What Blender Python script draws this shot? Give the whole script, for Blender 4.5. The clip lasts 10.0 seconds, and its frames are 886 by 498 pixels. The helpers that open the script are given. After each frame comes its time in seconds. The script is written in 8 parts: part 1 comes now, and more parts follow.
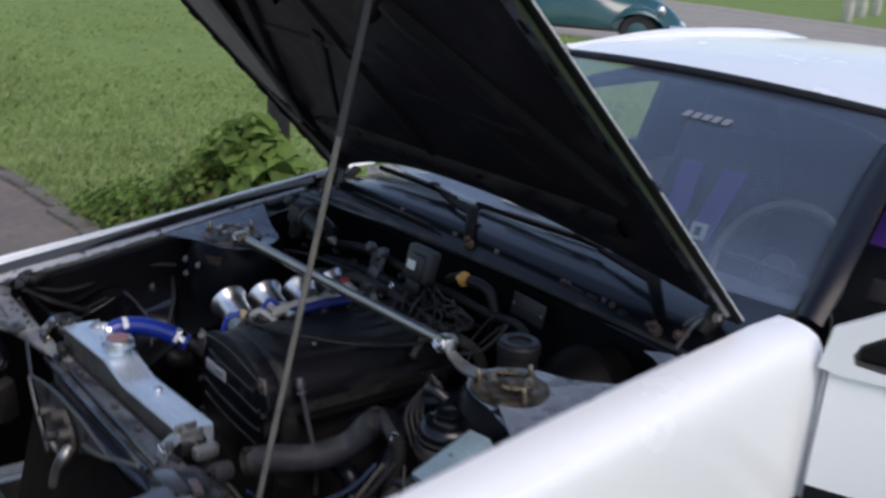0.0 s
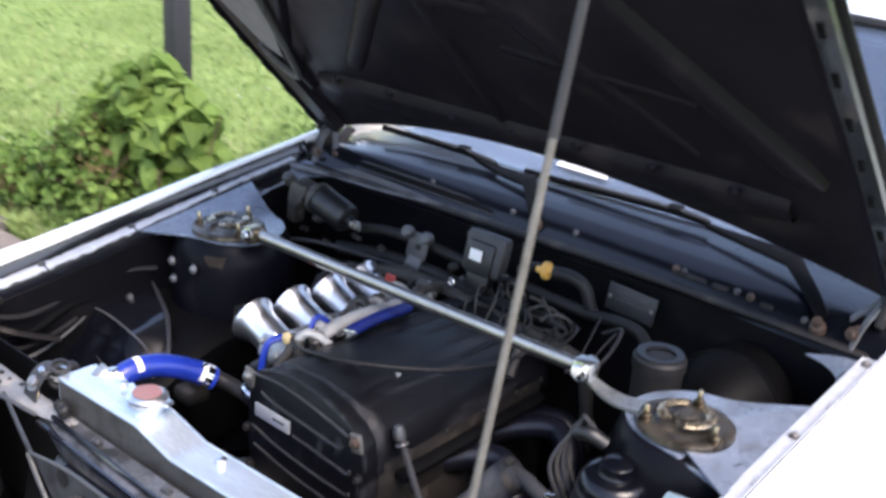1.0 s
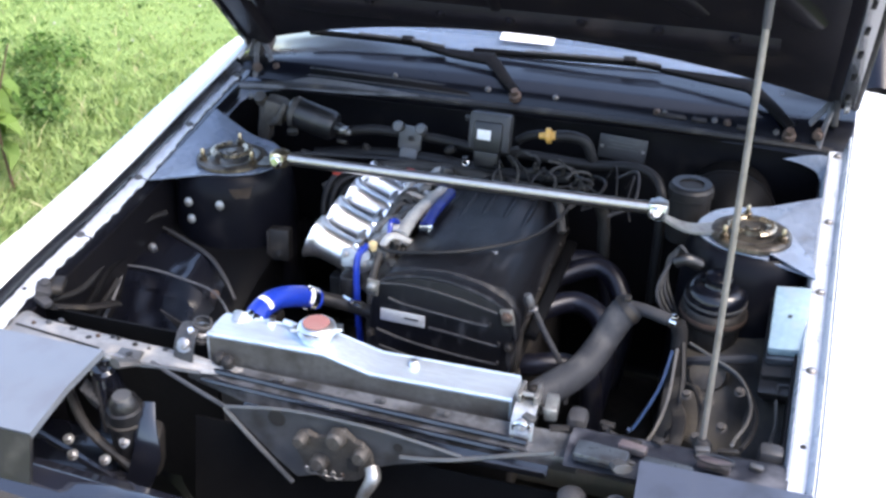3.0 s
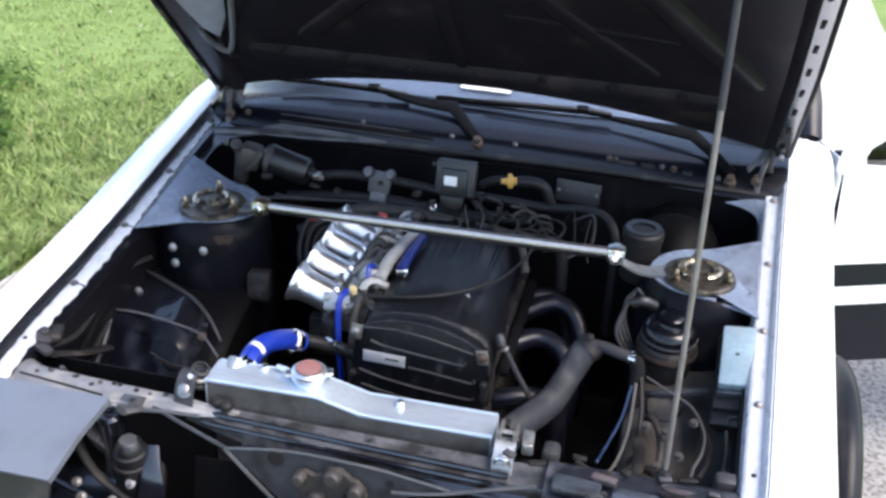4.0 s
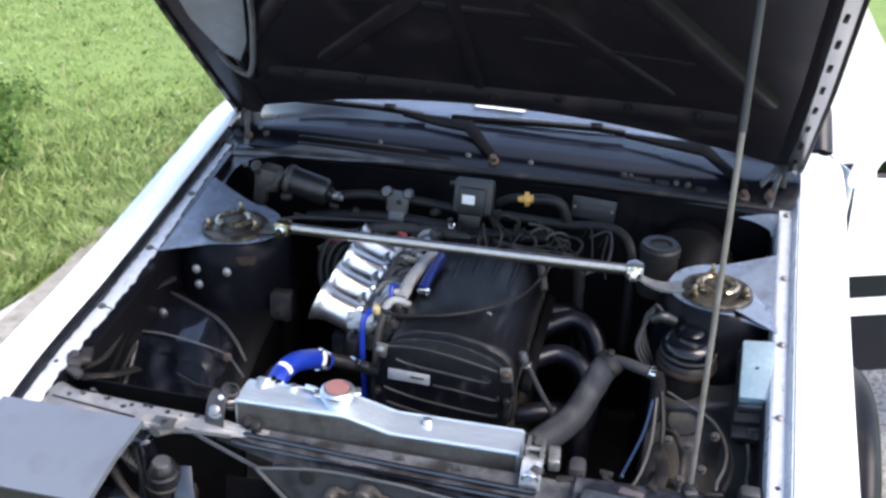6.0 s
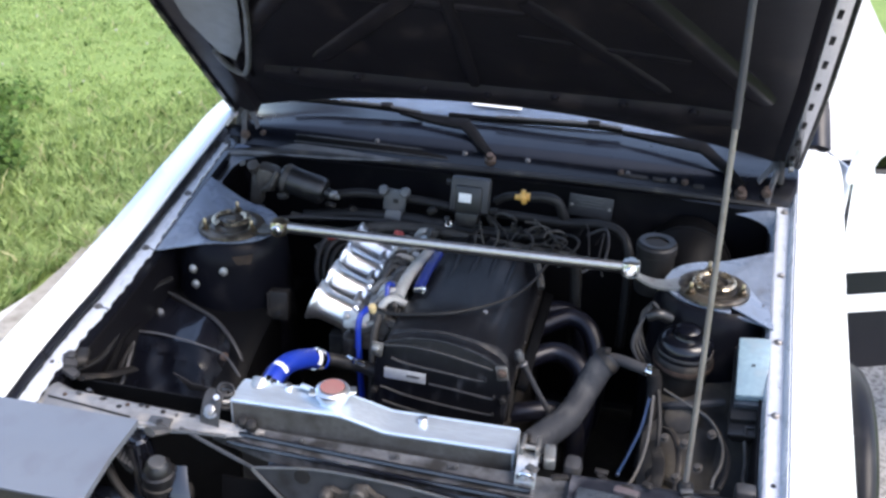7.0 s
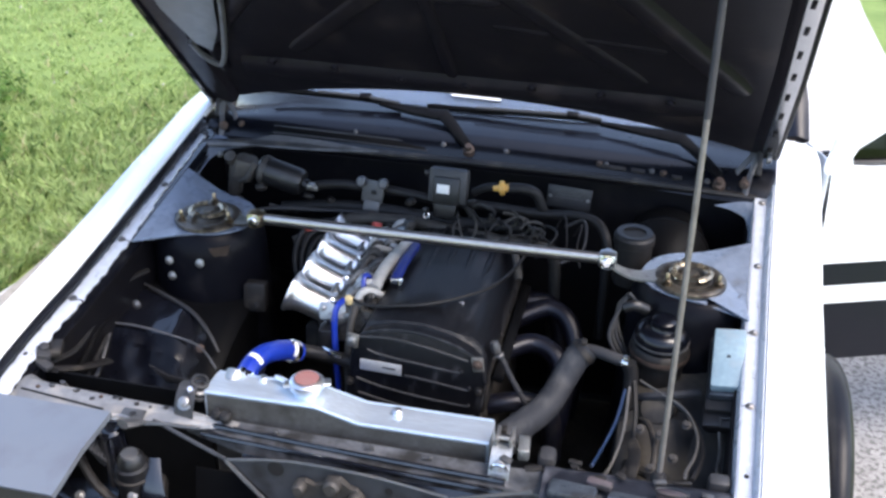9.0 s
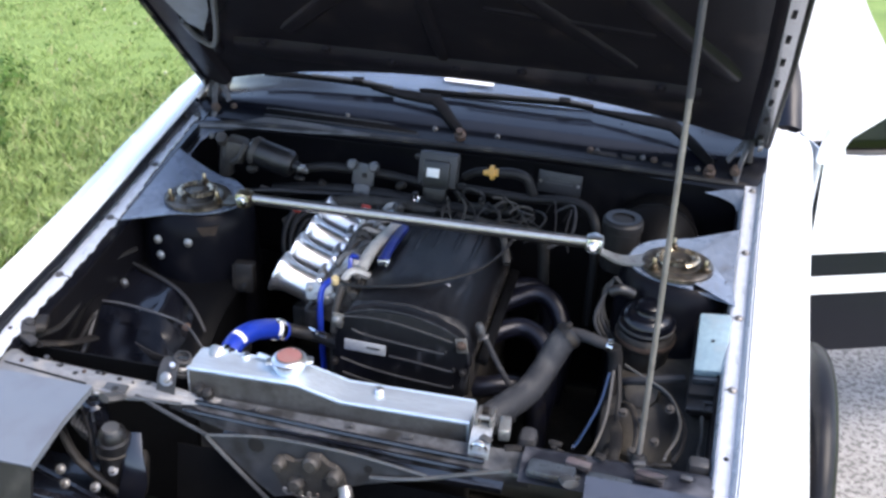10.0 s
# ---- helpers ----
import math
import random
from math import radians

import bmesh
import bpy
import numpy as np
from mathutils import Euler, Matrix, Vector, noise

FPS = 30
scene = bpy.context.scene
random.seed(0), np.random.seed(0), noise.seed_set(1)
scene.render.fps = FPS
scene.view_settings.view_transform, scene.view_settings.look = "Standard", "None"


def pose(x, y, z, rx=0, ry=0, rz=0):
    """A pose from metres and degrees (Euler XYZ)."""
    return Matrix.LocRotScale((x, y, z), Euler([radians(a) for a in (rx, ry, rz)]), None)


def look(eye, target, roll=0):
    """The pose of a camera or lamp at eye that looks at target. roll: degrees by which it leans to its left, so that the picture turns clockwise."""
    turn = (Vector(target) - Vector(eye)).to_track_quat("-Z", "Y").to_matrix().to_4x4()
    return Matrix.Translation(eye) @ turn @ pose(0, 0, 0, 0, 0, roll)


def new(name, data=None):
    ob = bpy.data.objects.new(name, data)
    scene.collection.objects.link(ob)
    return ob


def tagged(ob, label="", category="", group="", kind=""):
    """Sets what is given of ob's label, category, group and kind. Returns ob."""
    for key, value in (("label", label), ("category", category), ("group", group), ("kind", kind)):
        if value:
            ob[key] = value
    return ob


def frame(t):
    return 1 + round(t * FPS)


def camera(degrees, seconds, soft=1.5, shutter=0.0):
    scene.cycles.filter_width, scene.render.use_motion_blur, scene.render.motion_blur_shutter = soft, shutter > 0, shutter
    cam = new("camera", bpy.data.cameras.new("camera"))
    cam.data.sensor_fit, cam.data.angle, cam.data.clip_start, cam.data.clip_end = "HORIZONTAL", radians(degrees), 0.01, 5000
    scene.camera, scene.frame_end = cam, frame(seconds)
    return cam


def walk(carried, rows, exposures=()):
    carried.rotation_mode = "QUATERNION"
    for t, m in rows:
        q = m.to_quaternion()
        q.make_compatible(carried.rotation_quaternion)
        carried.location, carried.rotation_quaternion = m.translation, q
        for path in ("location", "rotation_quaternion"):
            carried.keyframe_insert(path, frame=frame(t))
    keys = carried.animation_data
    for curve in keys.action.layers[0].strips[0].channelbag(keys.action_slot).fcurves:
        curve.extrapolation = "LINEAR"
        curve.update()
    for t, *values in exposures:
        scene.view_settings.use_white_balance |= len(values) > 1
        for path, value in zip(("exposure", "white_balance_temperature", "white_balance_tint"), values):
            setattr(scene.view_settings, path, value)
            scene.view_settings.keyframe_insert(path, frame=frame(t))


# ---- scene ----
cam = camera(45.0, 10.0, soft=2.8, shutter=0.5)
PATH = [
    (0, (1.715, -1.207, 1.572), (0.259, 0.027, 0.973), 4.3),
    (0.5, (1.342, -1.168, 1.536), (-0.023, 0.164, 0.934), 2.4),
    (1, (1.055, -1.235, 1.541), (-0.126, 0.204, 0.809), 4.1),
    (1.5, (0.785, -1.424, 1.555), (-0.046, 0.18, 0.696), 3.9),
    (2, (0.605, -1.506, 1.566), (-0.072, 0.101, 0.585), 2.2),
    (2.5, (0.507, -1.63, 1.612), (-0.017, 0.025, 0.618), 2.3),
    (2.7, (0.49, -1.682, 1.627), (-0.049, 0.025, 0.653), 1.2),
    (3.8, (0.425, -1.817, 1.769), (-0.004, -0.132, 0.785), 1.9),
    (4, (0.404, -1.848, 1.795), (0.025, -0.132, 0.84), 2.5),
    (4.5, (0.374, -1.897, 1.799), (-0.027, -0.181, 0.855), 3.6),
    (5, (0.366, -1.888, 1.82), (-0.03, -0.175, 0.865), 2.3),
    (5.5, (0.357, -1.883, 1.826), (-0.019, -0.158, 0.886), 2.1),
    (7, (0.38, -1.872, 1.827), (-0.006, -0.151, 0.883), 1.4),
    (7.5, (0.381, -1.871, 1.83), (0.004, -0.151, 0.881), 1.6),
    (8, (0.385, -1.868, 1.828), (0.015, -0.149, 0.876), 1.6),
    (8.5, (0.395, -1.869, 1.824), (0.028, -0.149, 0.872), 1.5),
    (9, (0.407, -1.862, 1.823), (0.039, -0.144, 0.867), 1.6),
    (9.5, (0.427, -1.866, 1.813), (0.061, -0.148, 0.856), 1.9),
    (10, (0.45, -1.867, 1.795), (0.069, -0.154, 0.837), 2.2),
]
EXPOSURES = [(0, 0.32, 6800, 14.5), (0.5, 1.33, 7200, 18), (1, 2.0, 7100, 17), (1.5, 2.25, 6900, 16), (2, 2.45, 6850, 15), (2.5, 2.5, 6850, 14), (4, 1.95, 6900, 13), (10, 1.95, 6850, 13)]
walk(cam, [(t, look(eye, target, roll)) for t, eye, target, roll in PATH], EXPOSURES)

# ---- light ----
SUN_EL, SUN_AZ = 56.0, 104.0   # degrees; azimuth clockwise from +y
world = bpy.data.worlds.new("sky")
scene.world = world
world.use_nodes = True
wn = world.node_tree
sky = wn.nodes.new("ShaderNodeTexSky")
sky.sky_type, sky.sun_disc = "NISHITA", False
sky.sun_elevation, sky.sun_rotation = radians(SUN_EL), radians(SUN_AZ)
sky.air_density, sky.dust_density, sky.ozone_density = 1.0, 1.7, 1.4
bg = wn.nodes["Background"]
bg.inputs["Strength"].default_value = 0.15
wn.links.new(sky.outputs["Color"], bg.inputs["Color"])
sun = new("sun", bpy.data.lights.new("sun", "SUN"))
sun.data.energy, sun.data.angle, sun.data.color = 1.15, radians(34.0), (1.0, 0.968, 0.93)
az, el = radians(SUN_AZ), radians(SUN_EL)
sun.matrix_world = look((math.sin(az) * math.cos(el) * 20, math.cos(az) * math.cos(el) * 20, math.sin(el) * 20), (0, 0, 0))

# ---- materials ----
def mat(name, c1, c2=None, scale=20.0, rough=0.5, rvar=0.1, metal=0.0, bump=0.0, bscale=80.0, coat=0.0, spots=None, sscale=6.0, smin=0.55, smax=0.7, island=0.0, trans=0.0, stretch=None, sheen=0.0, objvar=0.0, spec=0.5, grain=0.8, crough=0.06):
    """A surface of two blended colours at two scales, with varied gloss, fine relief and patches of dirt or wear."""
    m = bpy.data.materials.new(name)
    m.use_nodes = True
    nt = m.node_tree
    b = nt.nodes["Principled BSDF"]
    L, N = nt.links.new, nt.nodes.new
    tc = N("ShaderNodeTexCoord")
    vec = tc.outputs["Object"]
    if stretch:
        mp = N("ShaderNodeMapping")
        mp.inputs["Scale"].default_value = stretch
        L(vec, mp.inputs["Vector"])
        vec = mp.outputs["Vector"]
    c2 = c2 or tuple(v * 0.75 for v in c1)

    def tex(s, detail=6.0):
        n = N("ShaderNodeTexNoise")
        n.inputs["Scale"].default_value, n.inputs["Detail"].default_value = s, detail
        L(vec, n.inputs["Vector"])
        return n.outputs["Fac"]

    def ramp(f, a, z):
        r = N("ShaderNodeMapRange")
        r.inputs["From Min"].default_value, r.inputs["From Max"].default_value = a, z
        L(f, r.inputs["Value"])
        return r.outputs["Result"]

    def mix(f, a, z):
        x = N("ShaderNodeMix")
        x.data_type = "RGBA"
        for sock, v in ((x.inputs[0], f), (x.inputs[6], a), (x.inputs[7], z)):
            if hasattr(v, "is_linked"):
                L(v, sock)
            else:
                sock.default_value = (*v, 1.0) if isinstance(v, tuple) else v
        return x.outputs[2]

    big, fine = tex(scale), tex(scale * 7.0, 3.0)
    col = mix(ramp(big, 0.35, 0.65), c1, c2)
    col = mix(ramp(fine, 0.3, 0.9), col, tuple(v * grain for v in c2))
    if spots:
        f = ramp(tex(sscale, 8.0), smin, smax)
        col = mix(f, col, spots)
    if island or objvar:
        src = N("ShaderNodeNewGeometry").outputs["Random Per Island"] if island else N("ShaderNodeObjectInfo").outputs["Random"]
        hsv = N("ShaderNodeHueSaturation")
        r = N("ShaderNodeMapRange")
        amount = island or objvar
        r.inputs["To Min"].default_value, r.inputs["To Max"].default_value = 1 - amount, 1 + amount
        L(src, r.inputs["Value"])
        L(r.outputs["Result"], hsv.inputs["Value"])
        L(col, hsv.inputs["Color"])
        col = hsv.outputs["Color"]
    L(col, b.inputs["Base Color"])
    rr = N("ShaderNodeMapRange")
    rr.inputs["To Min"].default_value, rr.inputs["To Max"].default_value = max(0.02, rough - rvar), min(1.0, rough + rvar)
    L(tex(scale * 2.3), rr.inputs["Value"])
    L(rr.outputs["Result"], b.inputs["Roughness"])
    b.inputs["Metallic"].default_value = metal
    b.inputs["Coat Weight"].default_value = coat
    b.inputs["Specular IOR Level"].default_value = spec
    b.inputs["Coat Roughness"].default_value = crough
    if trans:
        b.inputs["Subsurface Weight"].default_value = trans
        b.inputs["Subsurface Radius"].default_value = (0.01, 0.02, 0.004)
    if sheen:
        b.inputs["Sheen Weight"].default_value = sheen
    if bump:
        bn = N("ShaderNodeBump")
        bn.inputs["Strength"].default_value, bn.inputs["Distance"].default_value = bump, 0.004
        L(tex(bscale, 4.0), bn.inputs["Height"])
        L(bn.outputs["Normal"], b.inputs["Normal"])
    return m


def foliage(name, c1, c2, vary):
    """Thin green leaf: half of its light is scattered back, half passes through."""
    m = mat(name, c1, c2, 1.5, 0.6, 0.1, island=vary, spec=0.25)
    nt = m.node_tree
    b = nt.nodes["Principled BSDF"]
    t = nt.nodes.new("ShaderNodeBsdfTranslucent")
    mixer = nt.nodes.new("ShaderNodeMixShader")
    mixer.inputs[0].default_value = 0.4
    nt.links.new(b.inputs["Base Color"].links[0].from_socket, t.inputs["Color"])
    nt.links.new(b.outputs[0], mixer.inputs[1])
    nt.links.new(t.outputs[0], mixer.inputs[2])
    nt.links.new(mixer.outputs[0], nt.nodes["Material Output"].inputs["Surface"])
    return m


def glass(name, tint=(0.9, 0.95, 0.95)):
    m = bpy.data.materials.new(name)
    m.use_nodes = True
    b = m.node_tree.nodes["Principled BSDF"]
    b.inputs["Base Color"].default_value = (*tint, 1)
    b.inputs["Transmission Weight"].default_value = 1.0
    b.inputs["Roughness"].default_value = 0.02
    b.inputs["IOR"].default_value = 1.45
    return m


WHITE = mat("white_paint", (0.84, 0.855, 0.875), (0.83, 0.845, 0.868), 3, 0.26, 0.04, coat=0.5, grain=0.985)
BLACKP = mat("black_gloss_paint", (0.008, 0.009, 0.014), (0.011, 0.012, 0.018), 6, 0.16, 0.06, coat=1.0, spots=(0.02, 0.02, 0.022), sscale=9, smin=0.6, smax=0.8, bump=0.03, bscale=40)
TOWERB = mat("dull_black_tower", (0.0030, 0.0032, 0.0052), (0.0048, 0.0050, 0.0072), 9, 0.34, 0.12, spots=(0.014, 0.0132, 0.0145), sscale=13, smin=0.56, smax=0.76, bump=0.2, bscale=22, spec=0.08)
FLAREB = mat("weathered_black_flare", (0.006, 0.0065, 0.009), (0.010, 0.0105, 0.013), 8, 0.34, 0.08, spots=(0.018, 0.018, 0.02), sscale=12, smin=0.55, smax=0.75, bump=0.04, bscale=40, spec=0.16)
BAY = mat("bay_black_paint", (0.004, 0.0045, 0.0075), (0.006, 0.0065, 0.010), 8, 0.22, 0.10, coat=0.7, spots=(0.018, 0.0175, 0.0195), sscale=14, smin=0.58, smax=0.8, bump=0.10, bscale=30)
BAYW = mat("bay_wall_paint", (0.0042, 0.0042, 0.0058), (0.006, 0.0058, 0.0072), 8, 0.38, 0.14, coat=0.05, spots=(0.016, 0.0145, 0.0145), sscale=14, smin=0.58, smax=0.8, bump=0.12, bscale=30, spec=0.2)
SUPPORT = mat("dusty_support_paint", (0.200, 0.205, 0.215), (0.125, 0.130, 0.140), 14, 0.45, 0.12, spots=(0.235, 0.222, 0.205), sscale=24, smin=0.55, smax=0.72, bump=0.2, bscale=80)
UNDER = mat("hood_underside_black", (0.0080, 0.0072, 0.0105), (0.013, 0.0112, 0.0145), 7, 0.36, 0.14, spots=(0.034, 0.026, 0.0275), sscale=9, smin=0.56, smax=0.8, bump=0.22, bscale=14, spec=0.1)
GRIMY = mat("grimy_black_metal", (0.011, 0.0105, 0.011), (0.02, 0.018, 0.0168), 14, 0.5, 0.15, spots=(0.06, 0.052, 0.043), sscale=22, smin=0.54, smax=0.76, bump=0.25, bscale=90, spec=0.25)
DUSTY = mat("dusty_grey_metal", (0.07, 0.073, 0.08), (0.10, 0.102, 0.105), 16, 0.42, 0.15, metal=0.45, spots=(0.11, 0.10, 0.095), sscale=25, smin=0.52, smax=0.72, bump=0.25, bscale=80)
BROWN = mat("dust_covered_apron", (0.072, 0.060, 0.044), (0.032, 0.027, 0.021), 12, 0.7, 0.12, spots=(0.010, 0.009, 0.009), sscale=9, smin=0.44, smax=0.62, bump=0.4, bscale=60)
PLASTIC = mat("black_plastic", (0.006, 0.006, 0.0075), (0.010, 0.010, 0.011), 18, 0.38, 0.12, spots=(0.04, 0.037, 0.034), sscale=16, smin=0.6, smax=0.82, bump=0.12, bscale=200)
GREYPL = mat("grey_black_plastic", (0.034, 0.034, 0.036), (0.024, 0.024, 0.026), 18, 0.5, 0.1, bump=0.15, bscale=160)
WRINKLE = mat("wrinkle_black_cover", (0.0030, 0.0032, 0.0046), (0.0050, 0.0051, 0.0068), 14, 0.36, 0.10, spots=(0.028, 0.028, 0.031), sscale=16, smin=0.56, smax=0.74, bump=0.4, bscale=420, spec=0.26, coat=0.06, stretch=(2.6, 0.32, 1.0))
RUBBER = mat("black_rubber", (0.011, 0.011, 0.012), (0.018, 0.017, 0.017), 22, 0.5, 0.12, bump=0.12, bscale=120, spec=0.25)
OLDHOSE = mat("dusty_rubber_hose", (0.024, 0.025, 0.029), (0.036, 0.036, 0.039), 18, 0.65, 0.1, spots=(0.035, 0.034, 0.033), sscale=30, bump=0.3, bscale=150, spec=0.25)
BLUE = mat("blue_silicone", (0.009, 0.036, 0.33), (0.007, 0.026, 0.25), 25, 0.3, 0.06, coat=0.2, bump=0.08, bscale=200)
ALU = mat("brushed_aluminium", (0.77, 0.86, 0.95), (0.66, 0.75, 0.85), 14, 0.36, 0.1, metal=0.74, bump=0.1, bscale=160, spots=(0.60, 0.66, 0.74), sscale=12, smin=0.52, smax=0.75, stretch=(0.4, 2.5, 2.5))
NAVY = mat("dark_blue_hose", (0.008, 0.02, 0.16), (0.006, 0.014, 0.11), 25, 0.35, 0.06, bump=0.08, bscale=200)
PLATEA = mat("satin_aluminium_plate", (0.45, 0.46, 0.46), (0.36, 0.37, 0.37), 25, 0.42, 0.1, metal=0.85, spots=(0.2, 0.19, 0.18), sscale=40, bump=0.2, bscale=150)
CAST = mat("dull_cast_aluminium", (0.24, 0.235, 0.225), (0.15, 0.145, 0.135), 35, 0.55, 0.12, metal=0.7, spots=(0.08, 0.07, 0.06), sscale=40, bump=0.5, bscale=220)
BARM = mat("bar_aluminium", (0.50, 0.47, 0.44), (0.43, 0.405, 0.38), 12, 0.34, 0.05, metal=1.0, bump=0.05, bscale=200)
POLISH = mat("polished_aluminium", (0.84, 0.85, 0.87), (0.77, 0.78, 0.80), 20, 0.33, 0.07, metal=1.0, bump=0.05, bscale=90)
CHROME = mat("chrome", (0.85, 0.85, 0.86), (0.8, 0.8, 0.8), 20, 0.08, 0.03, metal=1.0)
ZINC = mat("yellow_zinc_plating", (0.50, 0.42, 0.30), (0.34, 0.28, 0.2), 30, 0.34, 0.1, metal=1.0, spots=(0.10, 0.08, 0.06), sscale=40, smin=0.48, smax=0.62)
BRONZE = mat("dark_bronze_plate", (0.17, 0.15, 0.125), (0.10, 0.088, 0.073), 30, 0.34, 0.1, metal=0.75, spots=(0.04, 0.034, 0.029), sscale=40, smin=0.5, smax=0.62)
GOLDB = mat("bright_plated_steel", (0.62, 0.53, 0.39), (0.36, 0.30, 0.21), 60, 0.28, 0.1, metal=0.85, spots=(0.10, 0.08, 0.06), sscale=70, smin=0.5, smax=0.64)
BROWNST = mat("brown_worn_steel", (0.070, 0.063, 0.057), (0.045, 0.041, 0.038), 40, 0.55, 0.1, metal=0.4, spots=(0.12, 0.11, 0.10), sscale=50, smin=0.6, smax=0.75, bump=0.3, bscale=120)
STEEL = mat("dull_steel", (0.42, 0.41, 0.40), (0.3, 0.29, 0.28), 40, 0.42, 0.1, metal=0.9, spots=(0.16, 0.1, 0.06), sscale=50, smin=0.6, smax=0.75)
RODM = mat("prop_rod_steel", (0.17, 0.16, 0.15), (0.12, 0.11, 0.10), 30, 0.5, 0.1, metal=0.3, spots=(0.08, 0.07, 0.06), sscale=18)
RUST = mat("rusty_steel", (0.075, 0.043, 0.029), (0.045, 0.029, 0.022), 45, 0.7, 0.1, bump=0.4, bscale=200)
BROWNSHEEN = mat("painted_brown_sheen", (0.052, 0.037, 0.028), (0.018, 0.014, 0.012), 40, 0.4, 0.1, bump=0.2, bscale=120)
BRASS = mat("yellow_plastic", (0.72, 0.42, 0.10), (0.6, 0.33, 0.08), 30, 0.45, 0.1)
REDCAP = mat("faded_red_sticker", (0.27, 0.105, 0.10), (0.25, 0.13, 0.12), 40, 0.45, 0.08)
PALEBLUE = mat("pale_blue_lid", (0.235, 0.325, 0.37), (0.18, 0.26, 0.31), 14, 0.38, 0.08, spots=(0.20, 0.255, 0.285), sscale=30)
SILVERTXT = mat("silver_badge", (0.62, 0.62, 0.62), (0.55, 0.55, 0.55), 40, 0.4, 0.08, metal=0.5)
WHITEPL = mat("white_plastic", (0.75, 0.75, 0.73), (0.7, 0.7, 0.68), 25, 0.45, 0.1)
LOOM = mat("wiring_tape", (0.03, 0.029, 0.028), (0.05, 0.047, 0.043), 40, 0.6, 0.1, bump=0.4, bscale=150, spec=0.25)
WIREB = mat("blue_wire", (0.014, 0.034, 0.085), (0.010, 0.025, 0.065), 40, 0.4, 0.08)
WIREW = mat("off_white_wire", (0.10, 0.096, 0.092), (0.065, 0.062, 0.058), 40, 0.5, 0.1)
COWLM = mat("faded_black_cowl", (0.0020, 0.0025, 0.0048), (0.0028, 0.0033, 0.0060), 6, 0.3, 0.08, coat=0.66, spots=(0.007, 0.007, 0.008), sscale=16, smin=0.58, smax=0.8, spec=0.1, crough=0.16)
PILLAR = mat("navy_black_pillar", (0.005, 0.006, 0.012), (0.007, 0.008, 0.014), 8, 0.38, 0.08, bump=0.03, bscale=60, spec=0.3)
TANKF = mat("grey_tank_face", (0.11, 0.11, 0.108), (0.075, 0.073, 0.07), 18, 0.5, 0.1, metal=0.3, spots=(0.05, 0.047, 0.044), sscale=26, smin=0.5, smax=0.7, bump=0.15, bscale=120)
STICKG = mat("faded_vinyl_letters", (0.20, 0.215, 0.25), (0.17, 0.185, 0.215), 30, 0.5, 0.05)
PLATET = mat("pale_oversprayed_plate", (0.165, 0.200, 0.262), (0.125, 0.152, 0.200), 10, 0.28, 0.08, coat=0.4, spots=(0.09, 0.098, 0.115), sscale=18, smin=0.6, smax=0.78, bump=0.05, bscale=60)
HOSEG = mat("blue_grey_rubber_hose", (0.020, 0.022, 0.027), (0.030, 0.032, 0.037), 18, 0.6, 0.1, spots=(0.062, 0.062, 0.064), sscale=22, smin=0.52, smax=0.72, bump=0.5, bscale=90, spec=0.22)
SUPR = mat("grimy_grey_panel", (0.024, 0.027, 0.036), (0.011, 0.012, 0.017), 16, 0.36, 0.1, spots=(0.09, 0.092, 0.105), sscale=14, smin=0.54, smax=0.72, bump=0.3, bscale=70, spec=0.25)
# Ground reflection on the black underside is put into this grey.
RECESS = mat("sheen_grey_recess", (0.17, 0.175, 0.19), (0.12, 0.125, 0.135), 6, 0.36, 0.1, bump=0.05, bscale=60)
SEALG = mat("worn_grey_seal", (0.108, 0.108, 0.112), (0.072, 0.072, 0.076), 20, 0.4, 0.1, spots=(0.028, 0.028, 0.03), sscale=18, bump=0.15, bscale=90)
LATCHP = mat("dull_grey_pressing", (0.048, 0.051, 0.058), (0.068, 0.071, 0.078), 12, 0.42, 0.12, metal=0.3, spots=(0.028, 0.028, 0.029), sscale=20, smin=0.5, smax=0.7, bump=0.2, bscale=80)
ARMB = mat("matt_black_arm", (0.003, 0.003, 0.0036), (0.005, 0.005, 0.0055), 20, 0.5, 0.1, bump=0.1, bscale=120, spec=0.06)
BEAM = mat("worn_satin_beam", (0.17, 0.174, 0.184), (0.085, 0.088, 0.096), 14, 0.36, 0.10, metal=0.42, spots=(0.035, 0.034, 0.033), sscale=20, smin=0.48, smax=0.62, bump=0.25, bscale=70)
CREAM = mat("yellowed_cream_plastic", (0.62, 0.50, 0.26), (0.52, 0.40, 0.2), 30, 0.45, 0.1)
HEADL = mat("dark_headlining", (0.05, 0.055, 0.065), (0.06, 0.065, 0.075), 30, 0.9, 0.05, bump=0.2, bscale=300)
TYRE = mat("tyre_rubber", (0.015, 0.015, 0.016), (0.025, 0.024, 0.023), 25, 0.65, 0.1, bump=0.2, bscale=90)
SEAT = mat("dark_seat_cloth", (0.010, 0.011, 0.016), (0.014, 0.015, 0.02), 60, 0.85, 0.05, bump=0.3, bscale=400)
PURPLE = mat("purple_webbing", (0.16, 0.05, 0.40), (0.12, 0.04, 0.32), 60, 0.7, 0.08, bump=0.3, bscale=400)
LINER = mat("crumpled_black_liner", (0.0026, 0.003, 0.0056), (0.0042, 0.0048, 0.0082), 9, 0.30, 0.12, coat=0.04, spots=(0.016, 0.0152, 0.017), sscale=12, smin=0.58, smax=0.78, bump=0.5, bscale=20, spec=0.14)
DASH = mat("dash_vinyl", (0.010, 0.013, 0.02), (0.014, 0.017, 0.025), 30, 0.6, 0.08, bump=0.2, bscale=300)
